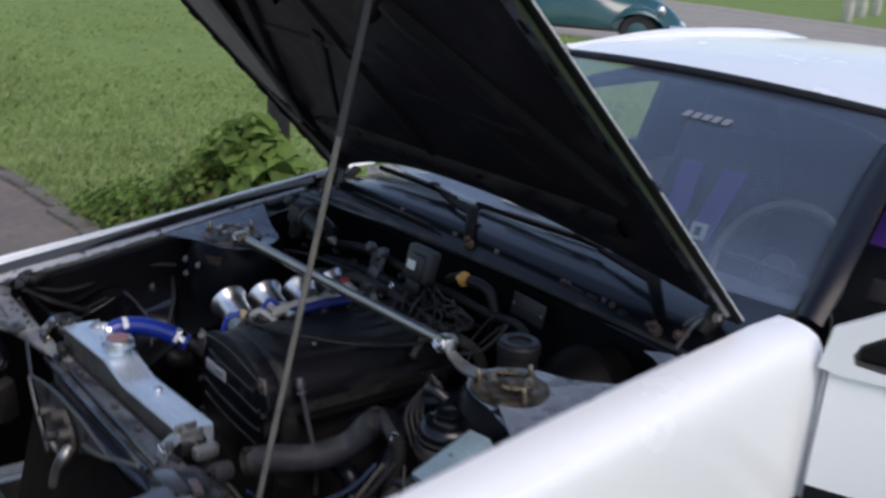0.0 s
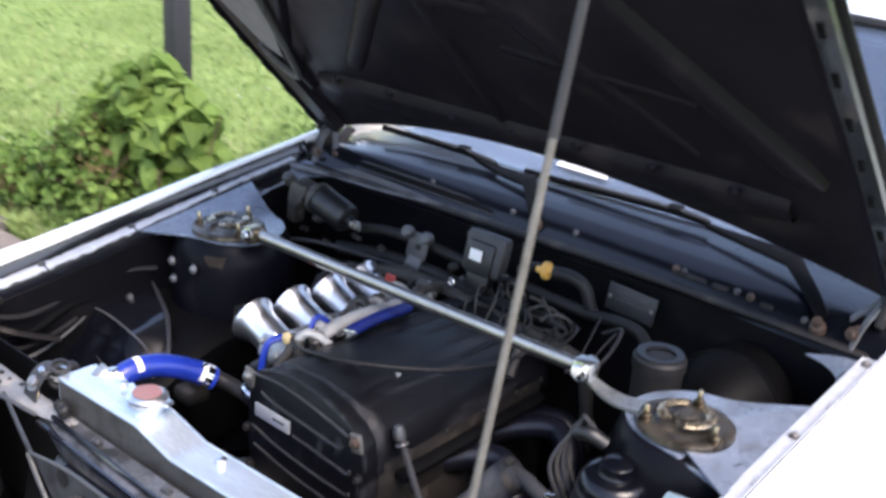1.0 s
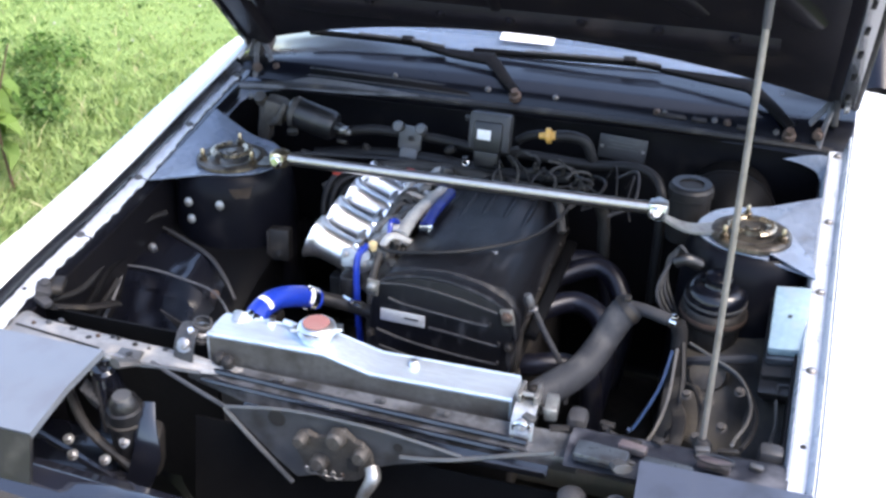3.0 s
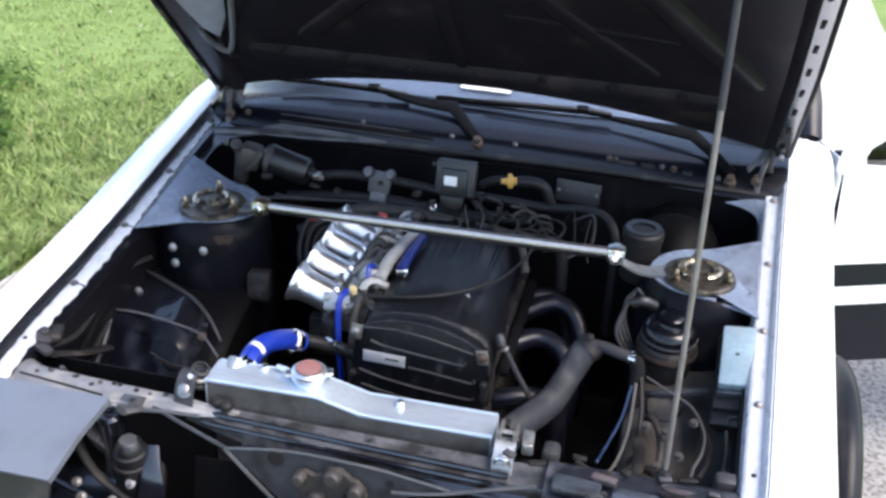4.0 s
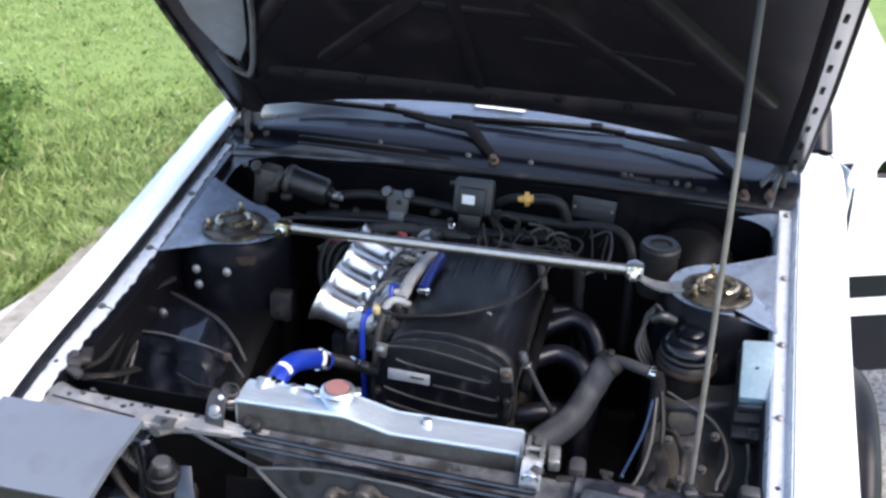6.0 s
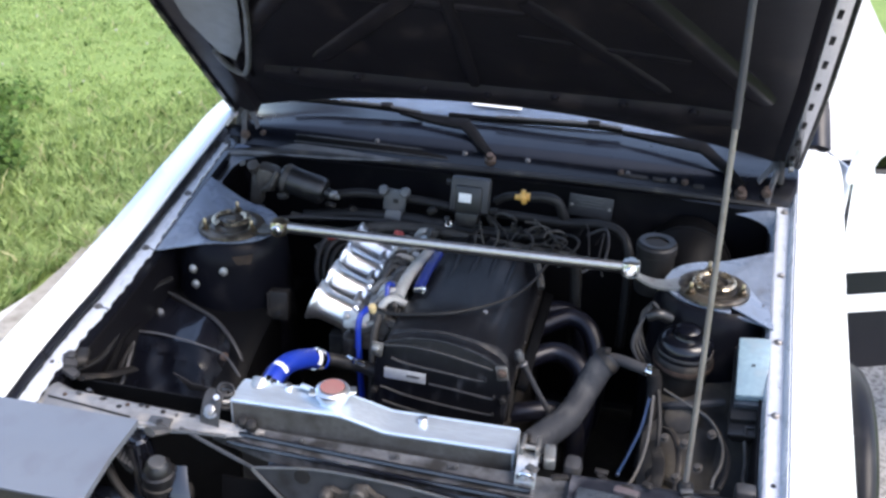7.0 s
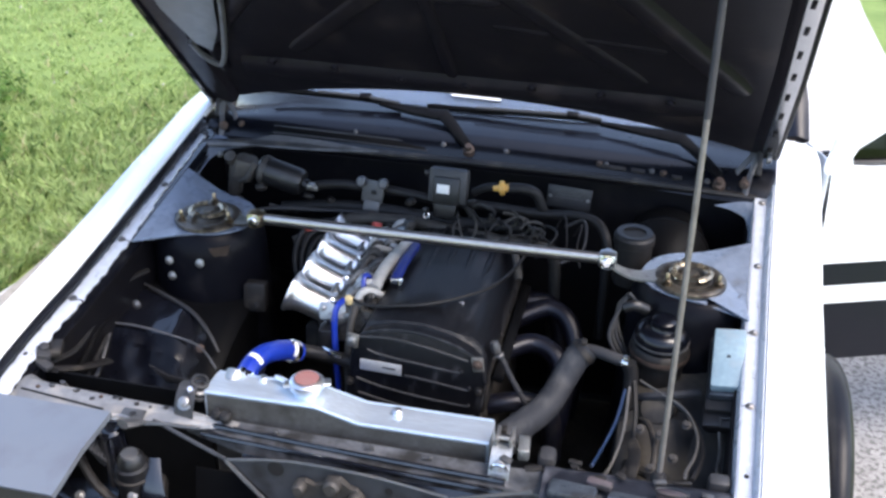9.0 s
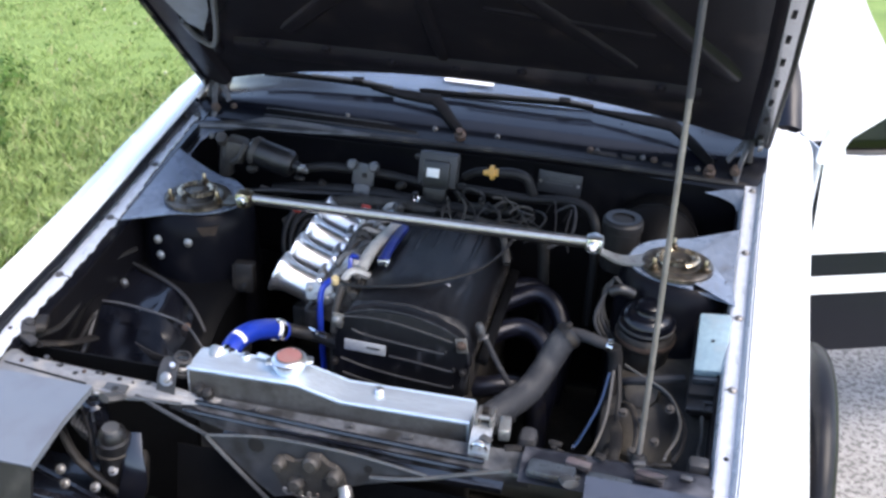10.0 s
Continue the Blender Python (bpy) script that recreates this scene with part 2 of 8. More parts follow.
STICK = mat("white_vinyl_letters", (0.75, 0.76, 0.76), (0.7, 0.7, 0.7), 30, 0.5, 0.05)
PADM = mat("brown_grey_concrete", (0.19, 0.16, 0.14), (0.15, 0.13, 0.115), 2.0, 0.9, 0.05, spots=(0.11, 0.095, 0.085), sscale=30, bump=0.5, bscale=120)
AGGR = mat("exposed_aggregate", (0.34, 0.33, 0.315), (0.24, 0.232, 0.222), 26, 0.85, 0.08, spots=(0.13, 0.125, 0.12), sscale=70, smin=0.50, smax=0.58, bump=0.8, bscale=140)
SAND = mat("trodden_sandy_edge", (0.37, 0.34, 0.29), (0.30, 0.275, 0.235), 3, 0.92, 0.05, spots=(0.22, 0.20, 0.165), sscale=22, smin=0.5, smax=0.68, bump=0.6, bscale=90)
# White paint with its bluish shade mixed into the colour; near gutter only.
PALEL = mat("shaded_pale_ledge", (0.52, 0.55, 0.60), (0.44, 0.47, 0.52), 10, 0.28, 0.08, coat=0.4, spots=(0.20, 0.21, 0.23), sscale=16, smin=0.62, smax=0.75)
CONC = mat("driveway_concrete", (0.56, 0.545, 0.52), (0.49, 0.475, 0.45), 7, 0.85, 0.08, spots=(0.40, 0.385, 0.36), sscale=45, smin=0.5, smax=0.6, bump=0.6, bscale=140)
LAWN = mat("lawn_soil_and_grass", (0.200, 0.272, 0.092), (0.160, 0.230, 0.074), 3.5, 0.9, 0.05, spots=(0.125, 0.190, 0.062), sscale=3.0, smin=0.5, smax=0.8, bump=0.4, bscale=60, spec=0.1, grain=0.92)
GRASS = foliage("grass_blade", (0.275, 0.372, 0.128), (0.365, 0.465, 0.178), 0.16)
LEAF = foliage("bush_leaf", (0.10, 0.185, 0.040), (0.165, 0.255, 0.058), 0.36)
WEED = foliage("weed_leaf", (0.055, 0.115, 0.025), (0.095, 0.175, 0.038), 0.35)
REDLEAF = foliage("reddish_leaf", (0.115, 0.075, 0.038), (0.15, 0.12, 0.045), 0.3)
STRAW = foliage("dry_grass_blade", (0.42, 0.40, 0.20), (0.50, 0.47, 0.27), 0.2)
PALEFL = mat("pale_petals", (0.46, 0.47, 0.38), (0.38, 0.38, 0.31), 40, 0.8, 0.1)
STEM = mat("bush_stem", (0.10, 0.055, 0.035), (0.12, 0.075, 0.045), 20, 0.8, 0.1)
ROADM = mat("road_asphalt", (0.35, 0.325, 0.285), (0.29, 0.268, 0.235), 1.0, 0.9, 0.05, spots=(0.22, 0.205, 0.18), sscale=2.5, smin=0.55, smax=0.75, bump=0.4, bscale=80)
TEAL = mat("teal_car_paint", (0.006, 0.08, 0.088), (0.006, 0.066, 0.073), 4, 0.25, 0.05, coat=0.6)
POSTM = mat("black_post_paint", (0.015, 0.015, 0.016), (0.022, 0.022, 0.023), 10, 0.5, 0.1, bump=0.1, bscale=60)
BOX = mat("weathered_pale_post", (0.55, 0.53, 0.46), (0.45, 0.43, 0.38), 5, 0.7, 0.1, bump=0.2, bscale=30)
STONE = mat("edging_concrete", (0.17, 0.15, 0.13), (0.12, 0.11, 0.097), 8, 0.9, 0.05, spots=(0.07, 0.075, 0.05), sscale=14, bump=0.6, bscale=90)
REDPL = mat("red_plastic", (0.4, 0.05, 0.035), (0.3, 0.04, 0.03), 30, 0.5, 0.1)
PLUG = mat("pink_plastic_plug", (0.085, 0.066, 0.070), (0.062, 0.050, 0.054), 30, 0.55, 0.1, spots=(0.03, 0.028, 0.028), sscale=40, smin=0.5, smax=0.65)
FROST = mat("clear_plastic_housing", (0.050, 0.060, 0.072), (0.028, 0.034, 0.043), 25, 0.3, 0.1, coat=0.3, spots=(0.012, 0.012, 0.014), sscale=30, smin=0.5, smax=0.66)



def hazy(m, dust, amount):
    """Lays a matt film on a pane: dust with sky reflection coloured in, thicker along its foot."""
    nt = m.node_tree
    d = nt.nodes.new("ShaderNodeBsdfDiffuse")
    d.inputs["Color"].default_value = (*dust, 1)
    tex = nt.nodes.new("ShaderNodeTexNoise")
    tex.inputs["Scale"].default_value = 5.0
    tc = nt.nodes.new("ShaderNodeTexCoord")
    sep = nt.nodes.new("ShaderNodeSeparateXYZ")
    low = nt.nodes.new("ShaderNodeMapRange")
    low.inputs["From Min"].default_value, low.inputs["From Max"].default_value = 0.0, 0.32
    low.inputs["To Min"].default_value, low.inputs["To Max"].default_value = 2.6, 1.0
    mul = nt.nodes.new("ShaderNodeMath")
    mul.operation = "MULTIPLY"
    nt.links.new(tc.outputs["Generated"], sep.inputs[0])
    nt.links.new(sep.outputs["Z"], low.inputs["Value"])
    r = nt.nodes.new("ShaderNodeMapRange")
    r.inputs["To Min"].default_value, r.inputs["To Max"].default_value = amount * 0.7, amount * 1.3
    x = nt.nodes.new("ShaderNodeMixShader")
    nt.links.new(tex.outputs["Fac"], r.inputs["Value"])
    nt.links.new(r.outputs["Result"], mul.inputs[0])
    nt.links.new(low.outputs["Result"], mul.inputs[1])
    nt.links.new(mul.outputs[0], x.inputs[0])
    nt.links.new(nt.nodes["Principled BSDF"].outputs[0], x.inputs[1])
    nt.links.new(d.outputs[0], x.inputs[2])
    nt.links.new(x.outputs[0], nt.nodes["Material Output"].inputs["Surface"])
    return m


TINTED = glass("tinted_glass", (0.02, 0.025, 0.03))
# The blue film stands for sky reflected in the glass as well as dust.
SCREEN = hazy(glass("dusty_sky_sheen_glass", (0.9, 0.95, 0.97)), (0.19, 0.26, 0.39), 0.085)

# ---- mesh helpers ----
SPOT = {}


def thing(name, place, label, category, group="", kind=""):
    ob = new(name)
    ob.empty_display_size = 0.05
    ob.location = place
    SPOT[ob.name] = Vector(place)
    return tagged(ob, label, category, group, kind)


def part(name, bm, material, parent=None, label="", sharp=38):
    """Links a bmesh, given in world places, as one mesh under parent."""
    co = np.array([v.co[:] for v in bm.verts])
    c = Vector((co.min(0) + co.max(0)) / 2)
    bmesh.ops.translate(bm, vec=-c, verts=bm.verts[:])
    bmesh.ops.recalc_face_normals(bm, faces=bm.faces[:])
    me = bpy.data.meshes.new(name)
    bm.to_mesh(me)
    bm.free()
    me.shade_smooth()
    me.set_sharp_from_angle(angle=radians(sharp))
    me.materials.append(material)
    ob = new(name, me)
    ob.location = c - (SPOT[parent.name] if parent else Vector())
    ob.parent = parent
    SPOT[ob.name] = c
    if label:
        ob["label"] = label
    return ob


def solo(name, bm, material, label, category, group="", kind="", sharp=38):
    return tagged(part(name, bm, material, None, label, sharp), label, category, group, kind)


def join(*bms):
    out = bmesh.new()
    for b in bms:
        me = bpy.data.meshes.new("tmp")
        b.to_mesh(me)
        b.free()
        out.from_mesh(me)
        bpy.data.meshes.remove(me)
    return out


def rbox(c, s, bev=0.004, rot=(0, 0, 0), seg=2, taper=1.0):
    """A box of centre c and size s with rounded edges; taper scales its top."""
    bm = bmesh.new()
    bmesh.ops.create_cube(bm, size=1.0)
    for v in bm.verts:
        k = taper if v.co.z > 0 else 1.0
        v.co = Vector((v.co.x * s[0] * k, v.co.y * s[1] * k, v.co.z * s[2]))
    if bev:
        bmesh.ops.bevel(bm, geom=bm.edges[:], offset=min(bev, min(s) * 0.45), segments=seg, affect="EDGES", profile=0.5)
    bmesh.ops.transform(bm, matrix=pose(*c, *rot), verts=bm.verts[:])
    return bm


def smooth_line(pts, n=6):
    """Points of a smooth curve through pts."""
    p = [Vector(q) for q in pts]
    if len(p) < 3:
        return p
    out = []
    q = [2 * p[0] - p[1], *p, 2 * p[-1] - p[-2]]
    for i in range(1, len(q) - 2):
        a, b, c, d = q[i - 1:i + 3]
        for k in range(n):
            t = k / n
            out.append(0.5 * (2 * b + (c - a) * t + (2 * a - 5 * b + 4 * c - d) * t * t + (3 * b - a - 3 * c + d) * t ** 3))
    return out + [p[-1]]


def tube(pts, r, seg=10, n=6, smooth=True, flat=1.0, caps=True, wob=0.0):
    """A round bar or hose along pts; r is one radius or one for each point."""
    line = smooth_line(pts, n) if smooth else [Vector(q) for q in pts]
    rs = list(r) if hasattr(r, "__len__") else [r] * len(pts)
    rad = np.interp(np.linspace(0, 1, len(line)), np.linspace(0, 1, len(rs)), rs)
    bm = bmesh.new()
    rings, side = [], None
    for i, p in enumerate(line):
        d = (line[min(i + 1, len(line) - 1)] - line[max(i - 1, 0)]).normalized()
        if side is None:
            side = d.orthogonal().normalized() if abs(d.z) > 0.9 else Vector((0, 0, 1)).cross(d).normalized()
        side = (side - d * side.dot(d)).normalized()
        up = d.cross(side)
        rr = rad[i] * (1 + wob * math.sin(i * 2.1))
        rings.append([bm.verts.new(p + (side * math.cos(a) + up * math.sin(a) * flat) * rr) for a in (2 * math.pi * k / seg for k in range(seg))])
    for a, b in zip(rings, rings[1:]):
        for k in range(seg):
            bm.faces.new((a[k], a[(k + 1) % seg], b[(k + 1) % seg], b[k]))
    if caps:
        bm.faces.new(rings[0][::-1])
        bm.faces.new(rings[-1])
    return bm


def lathe(profile, c, axis=(0, 0, 1), seg=24, closed=False):
    """Turns a profile of (radius, height) round an axis through c."""
    bm = bmesh.new()
    m = Matrix.Translation(c) @ Vector((0, 0, 1)).rotation_difference(Vector(axis).normalized()).to_matrix().to_4x4()
    rings = []
    for r, h in profile:
        if r < 1e-5:
            rings.append([bm.verts.new(m @ Vector((0, 0, h)))])
        else:
            rings.append([bm.verts.new(m @ Vector((r * math.cos(2 * math.pi * k / seg), r * math.sin(2 * math.pi * k / seg), h))) for k in range(seg)])
    pairs = list(zip(rings, rings[1:])) + ([(rings[-1], rings[0])] if closed else [])
    for a, b in pairs:
        for k in range(seg):
            j = (k + 1) % seg
            q = [a[k % len(a)], a[j % len(a)], b[j % len(b)], b[k % len(b)]]
            q = [v for i, v in enumerate(q) if v not in q[:i]]
            if len(q) > 2:
                bm.faces.new(q)
    return bm


def bolt(c, axis=(0, 0, 1), r=0.007, h=0.006):
    """A hexagon bolt head with a washer."""
    return join(lathe([(0, 0), (r * 1.5, 0), (r * 1.5, 0.0015), (r * 1.0, 0.002), (r * 1.0, h), (r * 0.8, h * 1.15), (0, h * 1.15)], c, axis, 12))


def sheet(fn, nu, nv, thick=0.0, way=None):
    """A surface fn(u, v) with u, v from 0 to 1, given a thickness."""
    bm = bmesh.new()
    g = [[bm.verts.new(fn(i / nu, j / nv)) for j in range(nv + 1)] for i in range(nu + 1)]
    for i in range(nu):
        for j in range(nv):
            bm.faces.new((g[i][j], g[i + 1][j], g[i + 1][j + 1], g[i][j + 1]))
    if thick:
        bmesh.ops.recalc_face_normals(bm, faces=bm.faces[:])
        bmesh.ops.solidify(bm, geom=bm.faces[:], thickness=thick)
    return bm


def slab(poly, lo, hi, bev=0.0, m=None):
    """A plate with the outline poly (x, y) between heights lo and hi; m moves it."""
    bm = bmesh.new()
    a = [bm.verts.new((x, y, lo)) for x, y in poly]
    b = [bm.verts.new((x, y, hi)) for x, y in poly]
    n = len(poly)
    bm.faces.new(a[::-1])
    bm.faces.new(b)
    for k in range(n):
        bm.faces.new((a[k], a[(k + 1) % n], b[(k + 1) % n], b[k]))
    if bev:
        bmesh.ops.bevel(bm, geom=bm.edges[:], offset=bev, segments=2, affect="EDGES", profile=0.5)
    if m:
        bmesh.ops.transform(bm, matrix=m, verts=bm.verts[:])
    return bm


def ribbon(pts, widths, thick, normal, n=6):
    """A flat bar along pts, lying square to normal."""
    line = smooth_line(pts, n)
    ws = np.interp(np.linspace(0, 1, len(line)), np.linspace(0, 1, len(widths)), widths)
    nv = Vector(normal).normalized()
    prof = [(-0.5, -0.5), (-0.5, 0.2), (-0.38, 0.5), (0.38, 0.5), (0.5, 0.2), (0.5, -0.5)]
    bm = bmesh.new()
    rings = []
    for i, p in enumerate(line):
        d = (line[min(i + 1, len(line) - 1)] - line[max(i - 1, 0)]).normalized()
        side = d.cross(nv).normalized()
        up = side.cross(d)
        rings.append([bm.verts.new(p + side * a * ws[i] + up * b * thick) for a, b in prof])
    for a, b in zip(rings, rings[1:]):
        for k in range(6):
            bm.faces.new((a[k], a[(k + 1) % 6], b[(k + 1) % 6], b[k]))
    bm.faces.new(rings[0][::-1])
    bm.faces.new(rings[-1])
    return bm


def lerp(a, b, t):
    return a + (b - a) * t


def curve(y, pts):
    """Piecewise linear value at y of (y, value) pairs in rising y."""
    return float(np.interp(y, [p[0] for p in pts], [p[1] for p in pts]))

# ---- ground ----
def dip(x, y):
    """The street runs a little lower beyond the lawn's far corner."""
    a = np.clip((-8.0 - x) / 3.0, 0, 1) * np.clip((y - 10.0) / 2.0, 0, 1) * np.clip((40.0 + x) / 10.0, 0, 1) * np.clip((40.0 - y) / 10.0, 0, 1)
    return -0.50 * a * a * (3 - 2 * a)


def lawn_height(x, y):
    return -0.03 + 0.02 * math.sin(x * 0.9) * math.cos(y * 0.7) + float(dip(x, y))


def build_ground():
    cuts = [-3000, -600, -150, -50] + [i * 0.5 for i in range(-64, 65)] + [50, 150, 600, 3000]
    n = len(cuts) - 1
    ob = solo("ground", sheet(lambda u, v: (cuts[round(u * n)], cuts[round(v * n)], lawn_height(cuts[round(u * n)], cuts[round(v * n)]) if abs(cuts[round(u * n)]) < 40 else -0.03), n, n), LAWN,
              "mown green lawn reaching to the horizon", "lawn", kind="structure")
    ob.data.materials[0] = LAWN
    drive = slab([(-1.62, -6), (-1.64, 0.64), (-1.57, 1.0), (-1.5, 1.6), (-1.45, 12.6), (1.55, 12.6), (1.55, 5), (1.65, 0), (1.8, -6)], -0.08, 0.0)
    solo("driveway", drive, CONC, "weathered exposed-aggregate concrete driveway under the car", "driveway", kind="structure")
    patch = slab([(0.15, -3.2), (0.15, 1.3), (1.50, 1.3), (1.62, 0.0), (1.70, -3.2)], -0.02, 0.005)
    solo("aggregate_slab", patch, AGGR, "grey exposed-aggregate concrete slab beside the car", "slab", kind="structure")
    rnd = random.Random(4)
    edge = [(-1.02, -2.5), (-1.04, 12.0)] + [(-1.60 + rnd.uniform(-0.05, 0.05), 11.5 - k * 0.35) for k in range(31)] + [(-1.6, -2.5)]
    solo("sandy_edge", slab(edge, -0.03, 0.004), SAND, "pale trodden sandy edge of the driveway", "driveway edge", kind="structure")
    pad = slab([(-9, -3), (-9, 0.60), (-4.1, 0.62), (-1.655, 0.64), (-1.655, -3)], -0.08, -0.006)
    solo("pavement", pad, PADM, "grey concrete walk beside the driveway", "pavement", kind="structure")
    for k in range(5):
        x = -2.9 - k * 0.42
        solo("edging_stone", rbox((x, 0.655 + rnd.uniform(-0.02, 0.02), -0.02), (0.39, 0.10, 0.085), 0.02, (rnd.uniform(-4, 4), rnd.uniform(-3, 3), rnd.uniform(-5, 5))), STONE,
             "rough grey edging stone between walk and lawn", "edging stone", "edging stones along the walk")
    xs = [-60.0, -45.0] + [-40 + i for i in range(61)] + [40.0, 60.0]
    road = sheet(lambda u, v: (lambda x: (lambda y: (x, y, 0.012 + float(dip(x, y))))(lerp(12.6 - 0.005 * x, 24.6, v)))(xs[round(u * 64)]), 64, 16, 0.04)
    solo("road", road, ROADM, "pale grey asphalt street beyond the lawn", "road", kind="structure")
    verge = sheet(lambda u, v: (lambda x: (x, lerp(24.3, 25.5, v) + 0.15 * math.sin(x * 1.7), 0.018 + float(dip(x, 24.6))))(xs[round(u * 64)]), 64, 3, 0.04)
    solo("road_verge", verge, SAND, "bare sandy strip along the far side of the street", "verge", kind="structure")


def grass_stuff(name, seed, n, tall, wide, material, label):
    """Blades of the lawn beside the driveway, denser near it."""
    r = np.random.default_rng(seed)
    d = r.random(n) ** 2.0
    x = np.where(r.random(n) < 0.95, -1.58 - d * 9.0 * (0.6 + 0.9 * np.random.default_rng(seed + 4).random(n)), 1.75 + d * 3.0)
    y = 0.68 + r.random(n) ** 1.5 * 14.0
    y = np.where(x > 0, 3.0 + r.random(n) * 8, y)
    y = np.where(y > 12.2, y - 9.0, y)
    keep = ~((x > -1.66) & (x < 0) & (y < 1.0))
    x, y = x[keep], y[keep]
    n = len(x)
    clump = np.sin(x * 3.1) * np.cos(y * 2.3) + np.sin(x * 7.7 + y * 5.1) * 0.6
    tuft = np.sin(x * 23.0 + 3 * np.sin(y * 5.0)) * np.sin(y * 19.0 + 2 * np.sin(x * 6.0))
    h = tall * (0.020 + 0.020 * r.random(n)) * (1 + 0.15 * clump + 0.45 * np.clip(tuft, -0.6, 1)) * (1 + 0.9 * np.clip((3.0 - y) / 1.6, 0, 1))
    a = r.random(n) * 2 * np.pi
    w = wide * (0.003 + 0.004 * r.random(n))
    lean = h * (0.3 + 0.9 * r.random(n))
    b = r.random(n) * 2 * np.pi
    z = -0.035 + dip(x, y)
    ca, sa = np.cos(a) * w, np.sin(a) * w
    lx, ly = np.cos(b) * lean, np.sin(b) * lean
    v = np.empty((n, 5, 3))
    v[:, 0] = np.stack([x - ca, y - sa, z], 1)
    v[:, 1] = np.stack([x + ca, y + sa, z], 1)
    v[:, 2] = np.stack([x + ca * 0.7 + lx * 0.4, y + sa * 0.7 + ly * 0.4, z + h * 0.65], 1)
    v[:, 3] = np.stack([x - ca * 0.7 + lx * 0.4, y - sa * 0.7 + ly * 0.4, z + h * 0.65], 1)
    v[:, 4] = np.stack([x + lx, y + ly, z + h], 1)
    base = np.arange(n) * 5
    quads = np.stack([base, base + 1, base + 2, base + 3], 1).tolist()
    tris = np.stack([base + 3, base + 2, base + 4], 1).tolist()
    me = bpy.data.meshes.new(name)
    me.from_pydata(v.reshape(-1, 3).tolist(), [], quads + tris)
    me.materials.append(material)
    tagged(new(name, me), label, "grass", kind="stuff")


def clover_heads():
    """Small pale flower heads dotted over the lawn, each a rough double cone."""
    r = np.random.default_rng(31)
    verts, faces = [], []
    for k in range(80):
        x, y = -1.75 - r.random() * 3.2, 0.9 + r.random() ** 1.3 * 6.0
        q, z = 0.005 + 0.005 * r.random(), 0.012 + 0.02 * r.random()
        b = len(verts)
        verts += [(x, y, z - q)] + [(x + q * math.cos(a), y + q * math.sin(a), z) for a in np.linspace(0, 2 * math.pi, 7)[:6]] + [(x, y, z + q)]
        faces += [(b, b + 1 + (i + 1) % 6, b + 1 + i) for i in range(6)] + [(b + 7, b + 1 + i, b + 1 + (i + 1) % 6) for i in range(6)]
    me = bpy.data.meshes.new("clover")
    me.from_pydata(verts, [], faces)
    me.materials.append(PALEFL)
    tagged(new("clover", me), "small pale clover heads scattered in the grass", "clover", kind="stuff")


build_ground()
grass_stuff("grass", 7, 200000, 1.0, 1.0, GRASS, "short green grass blades on the lawn")
grass_stuff("dry_grass", 19, 9000, 1.25, 0.8, STRAW, "pale dry blades among the green grass")
grass_stuff("broad_weeds", 43, 9000, 0.9, 1.9, WEED, "broad dark green weeds in the lawn")
clover_heads()

# ---- the white car ----
CAR = thing("white_coupe", (0, 1.0, 0), "white two-door coupe with black lower panels, its bonnet propped open", "car")


def z_top(y, s=1):
    """Height of the wing's inner edge; the far wing stands a little higher."""
    z = curve(y, [(-0.85, 0.675), (-0.55, 0.722), (-0.1, 0.798), (0.45, 0.888), (0.6, 0.895)])
    return z if s > 0 else z + curve(y, [(-0.85, 0.010), (-0.45, 0.014), (0.12, 0.017), (0.5, 0.010)])


def x_in(y, s):
    return curve(y, [(-0.85, 0.61), (-0.5, 0.628), (0.0, 0.645), (0.5, 0.668)]) if s > 0 else -curve(y, [(-0.85, 0.665), (-0.5, 0.671), (-0.4, 0.667), (-0.29, 0.658), (-0.1, 0.651), (0.12, 0.649), (0.5, 0.650)])


FAR_SHOULDER = [(0.0, -0.012), (0.003, -0.002), (0.012, 0.0), (0.036, -0.012), (0.068, -0.028), (0.095, -0.044), (0.115, -0.077), (0.128, -0.127), (0.137, -0.197), (0.142, -0.277), (0.144, -0.357)]
SHOULDER = [(0.0, -0.012), (0.003, -0.002), (0.03, 0.0), (0.062, -0.004), (0.084, -0.014), (0.097, -0.036), (0.104, -0.08), (0.108, -0.15), (0.111, -0.24), (0.113, -0.34)]


def wing(s):
    ys = np.linspace(-0.62, 0.55, 25)

    def fn(u, v):
        y = -0.62 + u * 1.145
        prof = SHOULDER if s > 0 else FAR_SHOULDER
        k = v * (len(prof) - 1)
        i = min(int(k), len(prof) - 2)
        dx, dz = (lerp(prof[i][j], prof[i + 1][j], k - i) for j in (0, 1))
        zt = z_top(y, s)
        z = zt + dz * (zt - 0.56) / 0.34 if v > 0.45 else zt + dz
        z = max(z, 0.565) if v == 1 else z
        return (x_in(y, s) + s * dx * 1.06, y, z)

    return sheet(fn, 26, 18, 0.0025)


